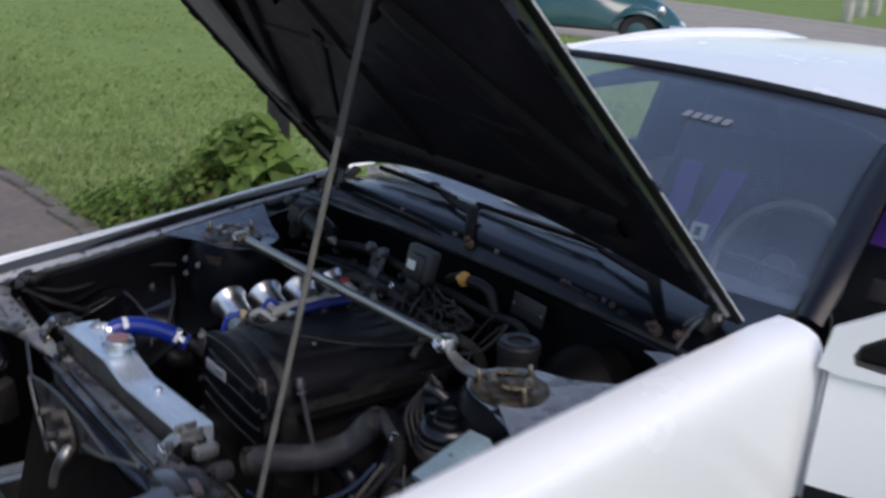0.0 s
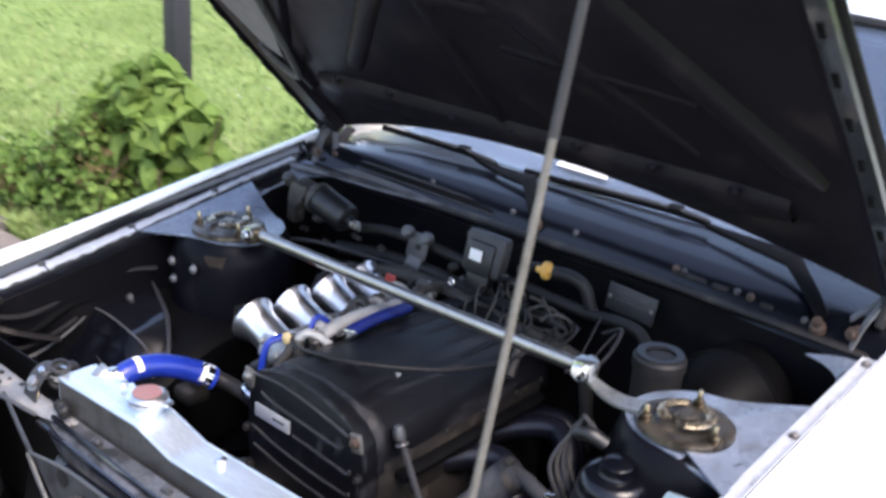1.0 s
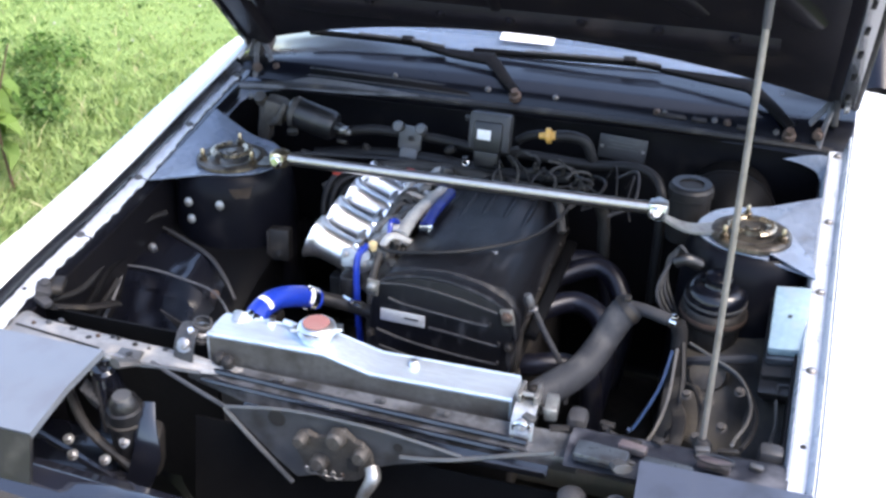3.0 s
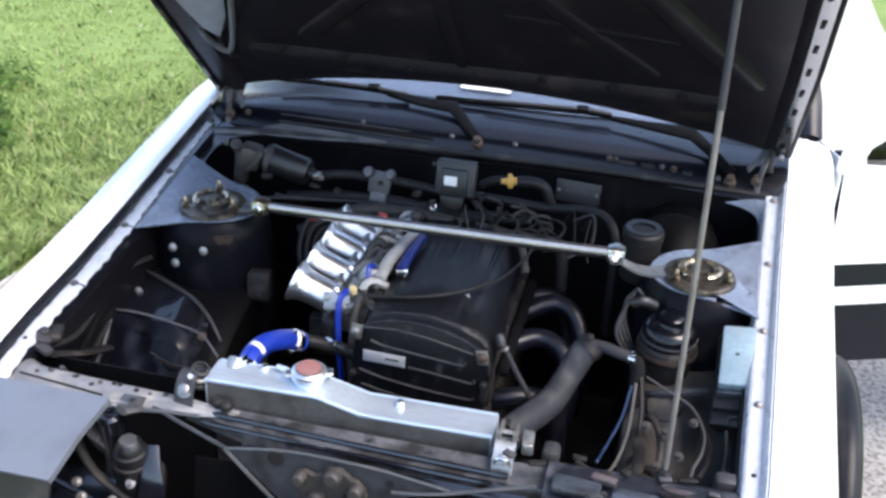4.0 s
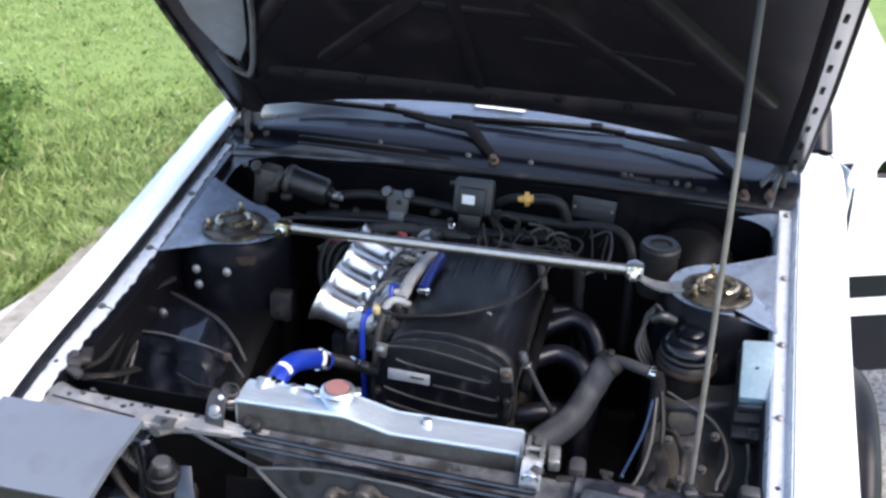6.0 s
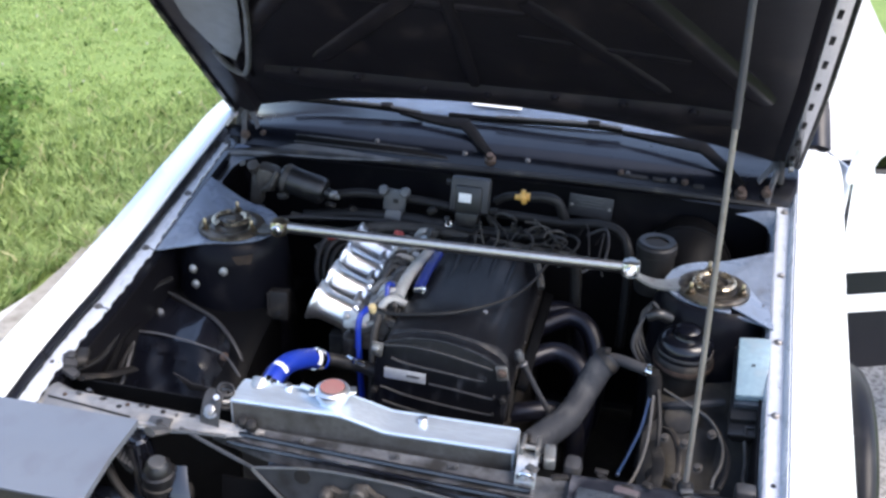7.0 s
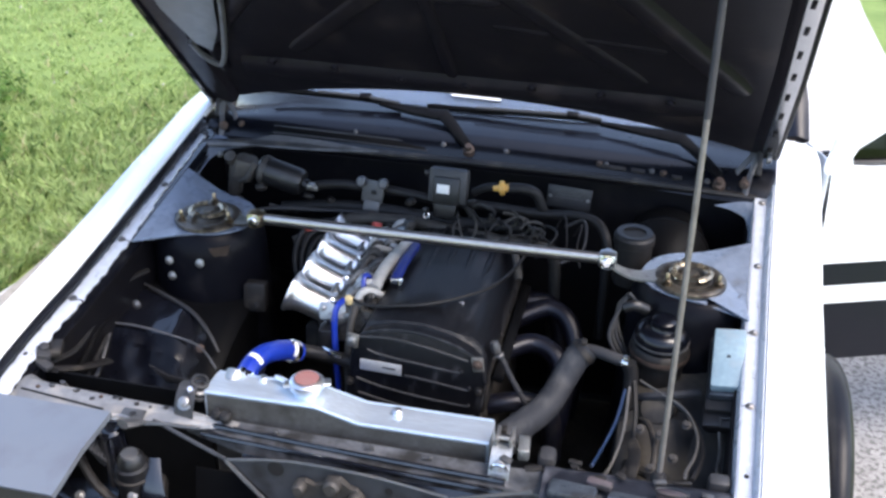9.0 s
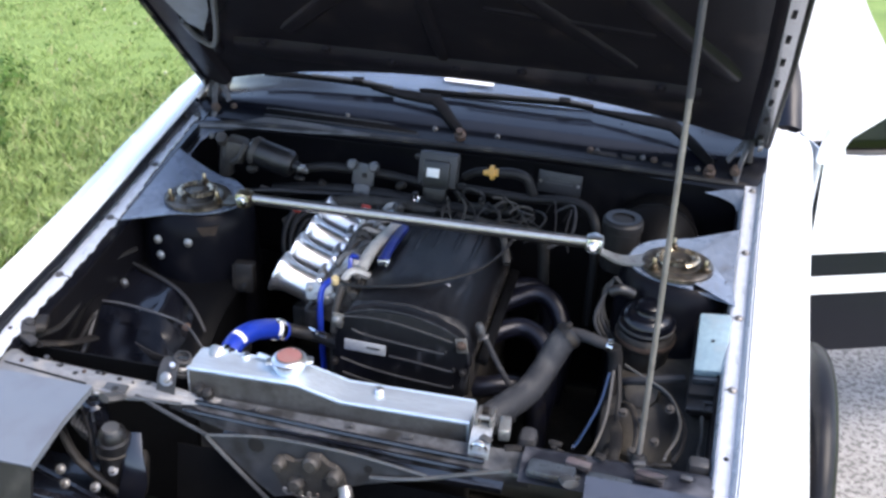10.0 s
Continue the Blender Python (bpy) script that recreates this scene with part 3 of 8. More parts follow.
def arch_panel(s):
    """Lower black side of the wing with its round wheel arch."""
    cy, cz, rr = -0.03, 0.28, 0.325

    def fn(u, v):
        a = math.pi * (1 - u)
        py, pz = cy + rr * math.cos(a), max(0.16, cz + rr * math.sin(a))
        if u < 0.25:
            oy, oz = -0.62, lerp(0.16, 0.562, u / 0.25)
        elif u > 0.75:
            oy, oz = 0.55, lerp(0.562, 0.16, (u - 0.75) / 0.25)
        else:
            oy, oz = lerp(-0.62, 0.55, (u - 0.25) / 0.5), 0.562
        oz = max(oz, pz) if 0.3 < u < 0.7 else oz
        y, z = lerp(py, oy, v), lerp(pz, oz, v)
        return (x_in(y, s) + s * (0.129 + 0.012 * (1 - v) ** 2), y, z)

    return sheet(fn, 32, 6, 0.0025)


def flare(s):
    cy, cz, rr = -0.03, 0.28, 0.315
    pts = [(x_in(0, s) + s * 0.158, cy + rr * math.cos(a), max(0.17, cz + rr * math.sin(a))) for a in np.linspace(math.pi, 0, 17)]
    return tube(pts, 0.03, 12, 2)


def wheel(s, y):
    c = (s * 0.74, y, 0.28)
    w = part("wheel", lathe([(0.19, -0.085), (0.255, -0.095), (0.278, -0.075), (0.28, 0), (0.278, 0.075), (0.255, 0.095), (0.19, 0.085)], c, (1, 0, 0), 40, True), TYRE, CAR)
    part("rim", lathe([(0, 0.05), (0.05, 0.055), (0.06, 0.03), (0.16, 0.03), (0.18, 0.08), (0.19, 0.085), (0.19, -0.08), (0, -0.08)], c, (s, 0, 0), 32), CAST, w)


def build_shell():
    for s in (-1, 1):
        part("wing", wing(s), WHITE, CAR, "glossy white front wing")
        part("lower_panel", arch_panel(s), BLACKP, CAR, "black lower side panel with wheel arch")
        part("arch_flare", flare(s), FLAREB, CAR, "glossy black wheel arch lip")
        for y in (-0.03, 2.37):
            wheel(s, y)
        # A-pillar, sill and rear side
        inner = [(0.685, 0.56, 0.885), (0.655, 0.66, 0.962), (0.590, 0.85, 1.066), (0.552, 1.03, 1.165), (0.545, 1.15, 1.195)]
        outer = [(0.745, 0.555, 0.885), (0.728, 0.66, 0.985), (0.676, 0.83, 1.092), (0.625, 1.03, 1.185), (0.60, 1.17, 1.215)]
        ip, op = smooth_line(inner, 3), smooth_line(outer, 3)
        part("pillar", sheet(lambda u, v: (lambda p, q: (s * lerp(p.x, q.x, v), lerp(p.y, q.y, v) - 0.012 * math.sin(v * math.pi), lerp(p.z, q.z, v) + 0.012 * math.sin(v * math.pi)))(ip[round(u * 12)], op[round(u * 12)]), 12, 6, 0.03), PILLAR, CAR, "dark navy windscreen pillar")
        part("roof_rail", tube([(s * 0.585, 1.17, 1.19), (s * 0.575, 1.7, 1.235), (s * 0.56, 2.4, 1.2), (s * 0.58, 3.0, 0.98)], 0.028, 8, 5), WHITE, CAR)
        part("rear_side", sheet(lambda u, v: (s * (0.80 - 0.06 * v ** 2 - 0.05 * u ** 2), 1.85 + u * 1.45, lerp(0.22, 0.86 - 0.02 * u, v)), 10, 8, 0.003), WHITE, CAR, "white rear side panel")
        part("sill", rbox((s * 0.77, 1.2, 0.22), (0.06, 1.35, 0.12), 0.02), BLACKP, CAR, "black sill")
        part("rear_pillar", sheet(lambda u, v: (s * lerp(0.76, 0.57, v), lerp(2.25, 2.2, v) + u * lerp(0.5, 0.35, v), lerp(0.86, 1.2 - 0.1 * u, v)), 4, 4, 0.02), WHITE, CAR)
    # closed door of the far side
    part("door", sheet(lambda u, v: (-(0.80 - 0.07 * v ** 2), 0.56 + u * 1.28, lerp(0.27, 0.86, v)), 8, 8, 0.004), WHITE, CAR, "closed white door")

    def roof(u, v):
        x = lerp(-0.58, 0.58, u)
        y = lerp(1.17, 2.75, v)
        crown = 0.03 * (1 - (x / 0.6) ** 2)
        y -= 0.05 * (1 - (x / 0.6) ** 2) * (1 - v)
        return (x, y, curve(y, [(1.1, 1.197), (1.3, 1.222), (1.7, 1.238), (2.2, 1.228), (2.75, 1.10)]) + crown)

    part("roof", sheet(roof, 16, 16, 0.02), WHITE, CAR, "white roof")
    part("headlining", sheet(lambda u, v: (lerp(-0.575, 0.575, u), lerp(1.16, 2.7, v), curve(lerp(1.16, 2.7, v), [(1.1, 1.165), (1.3, 1.185), (1.7, 1.2), (2.2, 1.19), (2.75, 1.06)]) - 0.10 * abs(2 * u - 1) ** 6), 16, 10, 0.006), HEADL, CAR, "dark headlining under the roof")
    for s in (-1, 1):
        part("quarter_trim", sheet(lambda u, v: (s * lerp(0.70, 0.58, v), lerp(1.66, 2.9, u), lerp(0.8, 1.16 - 0.16 * max(0.0, u - 0.6), v)), 6, 4, 0.03), HEADL, CAR, "dark trim of the rear quarter")
    part("header_trim", tube([(-0.575, 1.165, 1.192), (-0.3, 1.125, 1.212), (0, 1.112, 1.219), (0.3, 1.125, 1.212), (0.575, 1.165, 1.192)], 0.013, 8, 5), RUBBER, CAR, "black windscreen seal")
    part("tailgate", sheet(lambda u, v: (lerp(-0.58, 0.58, u) * lerp(1, 1.2, v), lerp(2.75, 3.3, v), lerp(1.12, 0.85, v)), 8, 6, 0.01), WHITE, CAR)
    part("tail_panel", sheet(lambda u, v: (lerp(-0.7, 0.7, u), 3.3 + 0.06 * math.sin(v * 3), lerp(0.85, 0.3, v)), 8, 6, 0.01), WHITE, CAR)
    part("floor_pan", rbox((0, 1.7, 0.2), (1.36, 2.7, 0.04), 0.01), PLASTIC, CAR)


def glass_point(u, v, off=0.0):
    """Windscreen surface: u across, v up."""
    x = lerp(-1, 1, u)
    hw = lerp(0.665, 0.565, v)
    y = lerp(0.47, 1.11, v) + lerp(0.11, 0.05, v) * x * x - off * 0.5
    z = lerp(0.905, 1.212, v) - lerp(0.02, 0.018, v) * x * x + 0.015 * math.sin(v * math.pi) + off * 0.85
    return (x * hw, y, z)


def build_screen():
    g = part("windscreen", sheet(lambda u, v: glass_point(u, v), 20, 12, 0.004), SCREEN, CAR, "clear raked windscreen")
    g.visible_shadow = False
    bars = [(-0.05 + k * 0.035, 0.028) for k in range(5)]
    bm = join(*[sheet(lambda u, v, a=a, w=w: glass_point(0.592 + a * 0.68 + u * w * 0.62, lerp(0.712, 0.752, v), 0.004), 2, 2, 0.0006) for a, w in bars])
    part("screen_sticker", bm, STICKG, g, "row of white vinyl sticker blocks")
    # the cowl between bonnet and glass
    rise = [(0, 0.835), (0.1, 0.848), (0.2, 0.860), (0.3, 0.871), (0.4, 0.880), (0.5, 0.8875), (0.6, 0.893), (0.7, 0.8965), (0.85, 0.899), (1, 0.8995)]
    depth = [(0, 0.0), (0.25, 0.018), (0.5, 0.045), (0.7, 0.095), (1, 0.182)]
    def cowl(u, v):
        x = lerp(-0.67, 0.67, u)
        q = (x / 0.66) ** 2
        return (x, 0.318 - 0.02 * q + curve(v, depth) * (1 + 0.66 * q), curve(v, rise) - 0.014 * q - 0.42 * max(0.0, -x - 0.40) ** 2 * min(1.0, max(0.0, v - 0.35) / 0.4))
    def on_cowl(x, z):
        """The place on the cowl's front slope at height z."""
        q = (x / 0.66) ** 2
        v = float(np.interp(z + 0.014 * q, [p[1] for p in rise], [p[0] for p in rise]))
        return cowl((x + 0.67) / 1.34, v)
    part("cowl", sheet(cowl, 36, 30, 0.002), COWLM, CAR, "glossy black cowl panel below the windscreen")
    part("cowl_lip", tube([(-0.655, 0.262, 0.835), (-0.5, 0.285, 0.845), (-0.2, 0.298, 0.848), (0.2, 0.31, 0.847), (0.5, 0.315, 0.84), (0.63, 0.32, 0.835)], 0.010, 8, 5, flat=0.7), GRIMY, CAR, "rubber seal along the cowl front")
    sl = part("seal", tube([(-0.652, 0.258, 0.836), (-0.60, 0.266, 0.838), (-0.527, 0.280, 0.840), (-0.48, 0.288, 0.846)], (0.008, 0.010, 0.010, 0.006), 8, 6, flat=0.8), SEALG, CAR, "grey rubber bonnet seal")
    part("seal_flap", ribbon([(-0.535, 0.280, 0.842), (-0.462, 0.290, 0.850), (-0.400, 0.291, 0.851), (-0.338, 0.291, 0.852), (-0.21, 0.292, 0.853)], (0.010, 0.034, 0.032, 0.026, 0.005), 0.004, (0, -0.6, 0.8)), SEALG, sl, "flat dusty flap of the seal")
    vent = part("cowl_vent", rbox((-0.29, 0.331, 0.8625), (0.36, 0.014, 0.003), 0.001, (38, 1.2, 0.8)), ARMB, CAR, "narrow black air slot")
    for dy in (-0.009, 0.009):
        part("slot_rim", tube([(-0.475, 0.327 + dy * 0.8, 0.865 + dy * 0.6), (-0.29, 0.330 + dy * 0.8, 0.8635 + dy * 0.6), (-0.105, 0.333 + dy * 0.8, 0.8595 + dy * 0.6)], 0.0016, 6, 4), GREYPL, vent, "thin rim of the slot")
    for x, y, z, w in ((0.315, 0.335, 0.861, 0.06), (0.37, 0.338, 0.860, 0.03), (0.455, 0.336, 0.856, 0.022)):
        part("cowl_clip", rbox(on_cowl(x, z), (w, 0.010, 0.006), 0.002, (35, 4, 3)), GRIMY, CAR, "dull retaining clip")
    for x, y, z in ((0.285, 0.330, 0.864), (0.425, 0.336, 0.860), (0.60, 0.36, 0.862), (-0.56, 0.30, 0.862)):
        part("rusty_nut", lathe([(0, 0), (0.0075, 0), (0.007, 0.005), (0.004, 0.009), (0, 0.010)], on_cowl(x, z), (0, -0.6, 1), 8), RUST, CAR, "small rusty nut")
    for x, y, z, r in ((-0.28, 0.322, 0.872, 0.005), (-0.07, 0.315, 0.868, 0.006), (0.075, 0.326, 0.868, 0.006), (0.40, 0.332, 0.862, 0.006), (0.30, 0.33, 0.865, 0.005), (0.52, 0.34, 0.855, 0.006), (0.60, 0.35, 0.86, 0.007)):
        part("bolt", bolt(on_cowl(x, z), (0, -0.7, 1), r * 0.7, 0.006), DUSTY, CAR)
    for x, y, z in ((-0.009, 0.328, 0.862), (0.545, 0.345, 0.852)):
        part("wiper_pivot", join(lathe([(0, 0), (0.013, 0), (0.013, 0.012), (0.008, 0.014), (0.008, 0.024), (0, 0.026)], on_cowl(x, z - 0.004), (0, -0.45, 1), 14)), RUST, CAR, "rusty wiper spindle nut")


def build_wipers():
    """Two wipers: a short arm from the spindle, an elbow, then a tapering upper arm that carries the blade."""
    up = (0, -0.42, 0.9)
    sets = (([(-0.010, 0.330, 0.876), (-0.036, 0.352, 0.890), (-0.060, 0.378, 0.904), (-0.086, 0.402, 0.916)],
             [(-0.078, 0.402, 0.915), (-0.163, 0.418, 0.911), (-0.250, 0.440, 0.912)],
             [(-0.525, 0.452, 0.913), (-0.400, 0.450, 0.915), (-0.285, 0.450, 0.914), (-0.200, 0.446, 0.909)]),
            ([(0.546, 0.334, 0.868), (0.512, 0.360, 0.890), (0.480, 0.386, 0.906), (0.450, 0.412, 0.919)],
             [(0.458, 0.410, 0.917), (0.366, 0.432, 0.915), (0.273, 0.452, 0.914)],
             [(-0.137, 0.460, 0.910), (-0.021, 0.460, 0.912), (0.100, 0.460, 0.916), (0.206, 0.464, 0.917), (0.272, 0.464, 0.914)]))
    for lower, upper, edge in sets:
        w = part("wiper", ribbon(lower, (0.020, 0.024, 0.026, 0.030), 0.007, up), ARMB, CAR, "flat black wiper arm")
        part("upper_arm", ribbon(upper, (0.034, 0.022, 0.009), 0.009, up), ARMB, w, "tapering upper arm")
        n = len(edge) - 1
        part("blade", tube(edge, 0.005, 6, 4, flat=1.4), ARMB, w, "rubber wiper blade")
        part("blade_frame", tube([(p[0], p[1] - 0.010, p[2] + 0.010) for p in edge[1:n + 1]], 0.004, 6, 4), GREYPL, w, "thin frame of the blade")
        mid = Vector(edge[n // 2 + 1])
        part("knuckle", rbox(mid + Vector((0, -0.006, 0.008)), (0.030, 0.018, 0.014), 0.004, (20, 0, 6)), ARMB, w)


build_shell()
build_screen()
build_wipers()

# bonnet, hinged at its rear edge
HOOD_Y, HOOD_Z, HOOD_A = 0.42, 0.893, 44.2
HD = Vector((0, -math.cos(radians(HOOD_A)), math.sin(radians(HOOD_A))))     # from the hinge to the front edge
HN = Vector((0, -math.sin(radians(HOOD_A)), -math.cos(radians(HOOD_A))))    # out of the underside
HOOD_L = 1.08
HEM = mat("glossy_black_hem", (0.017, 0.020, 0.026), (0.025, 0.028, 0.034), 12, 0.22, 0.06, coat=1.0, spots=(0.04, 0.043, 0.048), sscale=18, smin=0.6, smax=0.75)


def hood(x, s, d=0.0):
    """A place on the bonnet: across, along from the hinge, and out of the underside."""
    return Vector((x, HOOD_Y, HOOD_Z)) + HD * s + HN * d


def rear_edge(x):
    return 0.17 * max(0.0, 1 - (x / 0.66) ** 2)


def hood_half(s):
    return curve(s, [(0, 0.664), (0.4, 0.655), (0.95, 0.63), (1.05, 0.60), (1.08, 0.58)])


def hood_strip(x0, s0, x1, s1, w, d0, h, name, mat_=None, label=""):
    """A raised pressed rib of the inner panel."""
    a, b = Vector((x0, s0)), Vector((x1, s1))
    t = (b - a).normalized()
    n = Vector((-t.y, t.x))
    prof = [(-0.5, 0), (-0.38, h * 0.8), (-0.25, h), (0.25, h), (0.38, h * 0.8), (0.5, 0)]
    def fn(u, v):
        k = v * 5
        o, q = prof[round(k)]
        end = 1.0 - 0.25 * max(0.0, abs(2 * u - 1) - 0.9) * 10
        p = a + (b - a) * u + n * (o * w * end)
        return hood(p.x, p.y, d0 + q * end)
    return part(name, sheet(fn, 12, 5), mat_ or UNDER, HOOD, label, 50)


HOOD = part("bonnet", sheet(lambda u, v: hood(*(lambda s: (lerp(-1, 1, u) * hood_half(s), s))(lerp(rear_edge(lerp(-0.66, 0.66, u)), HOOD_L, v)), -0.016 + 0.012 * (2 * u - 1) ** 2), 24, 20, 0.002), WHITE, CAR, "open white bonnet with a black underside")


def build_bonnet():
    # inner skin a little in from the outer
    part("inner_panel", sheet(lambda u, v: hood(*(lambda s: (lerp(-0.97, 0.97, u) * hood_half(s), s))(lerp(rear_edge(lerp(-0.66, 0.66, u)) + 0.006, HOOD_L - 0.01, v)), 0.004), 24, 20, 0.002), UNDER, HOOD, "black inner bonnet panel")
    for s in (-1, 1):
        # side box section
        prof = [(1.0, -0.004), (0.998, 0.014), (0.985, 0.022), (0.93, 0.026), (0.885, 0.024), (0.872, 0.005)] if s < 0 else [(1.0, -0.004), (0.998, 0.012), (0.985, 0.016), (0.945, 0.016), (0.925, 0.010), (0.91, 0.004)]
        def rail(u, v):
            q = lerp(0.02, HOOD_L - 0.02, u)
            f, d = prof[round(v * 5)]
            return hood(s * f * hood_half(q), max(q, rear_edge(f * 0.66)), d)
        r = part("side_rail", sheet(rail, 24, 5), UNDER, HOOD, "black side rail of the bonnet with slots", 30)
        part("edge_flange", tube([hood(s * hood_half(q) * 0.998, q, 0.006) for q in np.linspace(0.01, HOOD_L - 0.02, 9)], 0.0075, 8, 3), ARMB if s > 0 else UNDER, HOOD, "folded edge of the bonnet skin")
        hem = [(0.962, 0.0262), (0.966, 0.0285), (0.990, 0.0245), (0.995, 0.016)] if s < 0 else [(0.946, 0.0165), (0.950, 0.019), (0.990, 0.0190), (0.998, 0.008)]
        part("hem", sheet(lambda u, v: hood(s * hem[round(v * 3)][0] * hood_half(lerp(0.04, HOOD_L - 0.03, u)), lerp(0.04, HOOD_L - 0.03, u), hem[round(v * 3)][1] + 0.001), 24, 3, 0.001), HEM if s > 0 else UNDER, HOOD, "painted hem of the bonnet", 30)
        for k in range(11):
            q = 0.085 + k * 0.088
            part("slot", rbox(hood(s * hood_half(q) * (0.972 if s < 0 else 0.966), q, 0.0292 if s < 0 else 0.0208), (0.012 if s < 0 else 0.0085, 0.034 if s < 0 else 0.026, 0.0016), 0.0005, (180 - HOOD_A, 0, 0)), ARMB, r, "dark slot")
        hood_strip(s * 0.555, 0.33, s * 0.25, 0.77, 0.055, 0.004, 0.018, "rib", label="raised pressed rib")
        hood_strip(s * 0.36, 0.32, s * 0.10, 0.63, 0.045, 0.004, 0.008, "rib")
        hood_strip(s * 0.15, 0.72, s * 0.50, 1.0, 0.06, 0.004, 0.018, "rib")
        if s < 0:
            hood_strip(s * 0.555, 0.2, s * 0.50, 1.0, 0.03, 0.004, 0.02, "rib")
        h = part("hinge", join(rbox((s * 0.625, 0.415, 0.865), (0.03, 0.09, 0.012), 0.004, (35, 0, 0)), rbox((s * 0.625, 0.385, 0.895), (0.014, 0.05, 0.075), 0.004, (-30, 0, 0))), GRIMY, CAR, "dark bonnet hinge")
        for dx, dy in ((0.0, 0.0), (-0.026, 0.022)):
            part("hinge_arm", ribbon([(s * (0.60 + dx), 0.315 + dy, 0.838), (s * (0.606 + dx), 0.335 + dy, 0.868), (s * (0.612 + dx * 0.6), 0.352 + dy, 0.888), (s * 0.62, 0.385 + dy * 0.4, 0.912)], (0.016, 0.012, 0.012, 0.018), 0.004, (s * -0.6, -0.7, 0.3)), SEALG, h, "worn grey hinge arm")
        part("hinge_bolt", bolt((s * 0.598, 0.322, 0.862), (-s * 0.3, -1, 0.2), 0.0075, 0.008), RUST, h)
        part("hinge_bolt", bolt((s * 0.64, 0.37, 0.905), (s, 0, 0), 0.008, 0.008), STEEL, h)
    part("skin_recess", slab([(-0.585, 0.50), (-0.566, 0.355), (-0.539, 0.323), (-0.492, 0.42), (-0.445, 0.58), (-0.39, 0.82), (-0.56, 0.82)], 0, 0.002, 0, Matrix((( 1, 0, 0, 0), (0, HD.y, HN.y, HOOD_Y), (0, HD.z, HN.z, HOOD_Z), (0, 0, 0, 1))) @ Matrix.Translation((0, 0, 0.0275))), RECESS, HOOD, "recess between rail and rib, paled by a painted sheen")
    part("recess_rim", tube([hood(-0.375, 0.82, 0.030), hood(-0.43, 0.58, 0.031), hood(-0.478, 0.42, 0.031), hood(-0.520, 0.30, 0.031), hood(-0.545, 0.262, 0.031), hood(-0.568, 0.30, 0.031), hood(-0.575, 0.36, 0.030)], 0.0065, 8, 5), SEALG, HOOD, "rounded rim of the recess")
    hood_strip(-0.5, 0.235, 0.5, 0.235, 0.075, 0.004, 0.02, "cross_rail", label="rear cross rail of the bonnet")
    hood_strip(-0.5, 1.03, 0.5, 1.03, 0.08, 0.004, 0.022, "cross_rail")
    hood_strip(-0.48, 0.62, 0.10, 0.585, 0.03, 0.004, 0.006, "cross_rail")
    hood_strip(0.08, 0.50, 0.40, 0.46, 0.022, 0.004, 0.005, "cross_rail")
    hood_strip(-0.03, 0.27, -0.05, 0.98, 0.03, 0.004, 0.010, "rib")
    rnd = random.Random(2)
    for k in range(7):
        x = -0.42 + k * 0.14
        part("clip", lathe([(0, 0), (0.010, 0.0), (0.009, 0.006), (0.004, 0.009), (0, 0.009)], hood(x, 0.265 + rnd.uniform(-0.01, 0.02), 0.02), HN, 12), UNDER, HOOD, "plastic fixing clip")
    part("caution_label", slab([(-0.06, -0.012), (0.06, -0.012), (0.06, 0.012), (-0.06, 0.012)], 0, 0.001, 0, Matrix.Translation((-0.028, 0.505, 0.934)) @ pose(0, 0, 0, 30, 0, -1)), STICK, CAR, "pale label strip at the foot of the windscreen")


build_bonnet()

# the prop rod
ROD = thing("prop_rod", (0.475, -0.486, 0.70), "thin grey steel rod holding the bonnet up", "prop rod")
part("rod", tube([(0.475, -0.486, 0.690), (0.4746, -0.471, 0.76), (0.471, -0.361, 1.261), (0.4685, -0.292, 1.578)], 0.0046, 8, 4), RODM, ROD)
part("grip", tube([(0.471, -0.3615, 1.258), (0.4687, -0.300, 1.54)], 0.0058, 8, 1), OLDHOSE, ROD, "grey plastic sleeve")
part("foot", lathe([(0.014, 0), (0.014, 0.008), (0.008, 0.016), (0, 0.016)], (0.475, -0.486, 0.688), (0, 0, 1), 12), RUBBER, ROD, "rubber grommet")

# open driver's door
DA = 68.0
DH = Vector((0.79, 0.535, 0))


def door_pt(s, z, off=0.0):
    a = radians(DA)
    return DH + Vector((math.sin(a), math.cos(a), 0)) * s + Vector((math.cos(a), -math.sin(a), 0)) * off + Vector((0, 0, z))


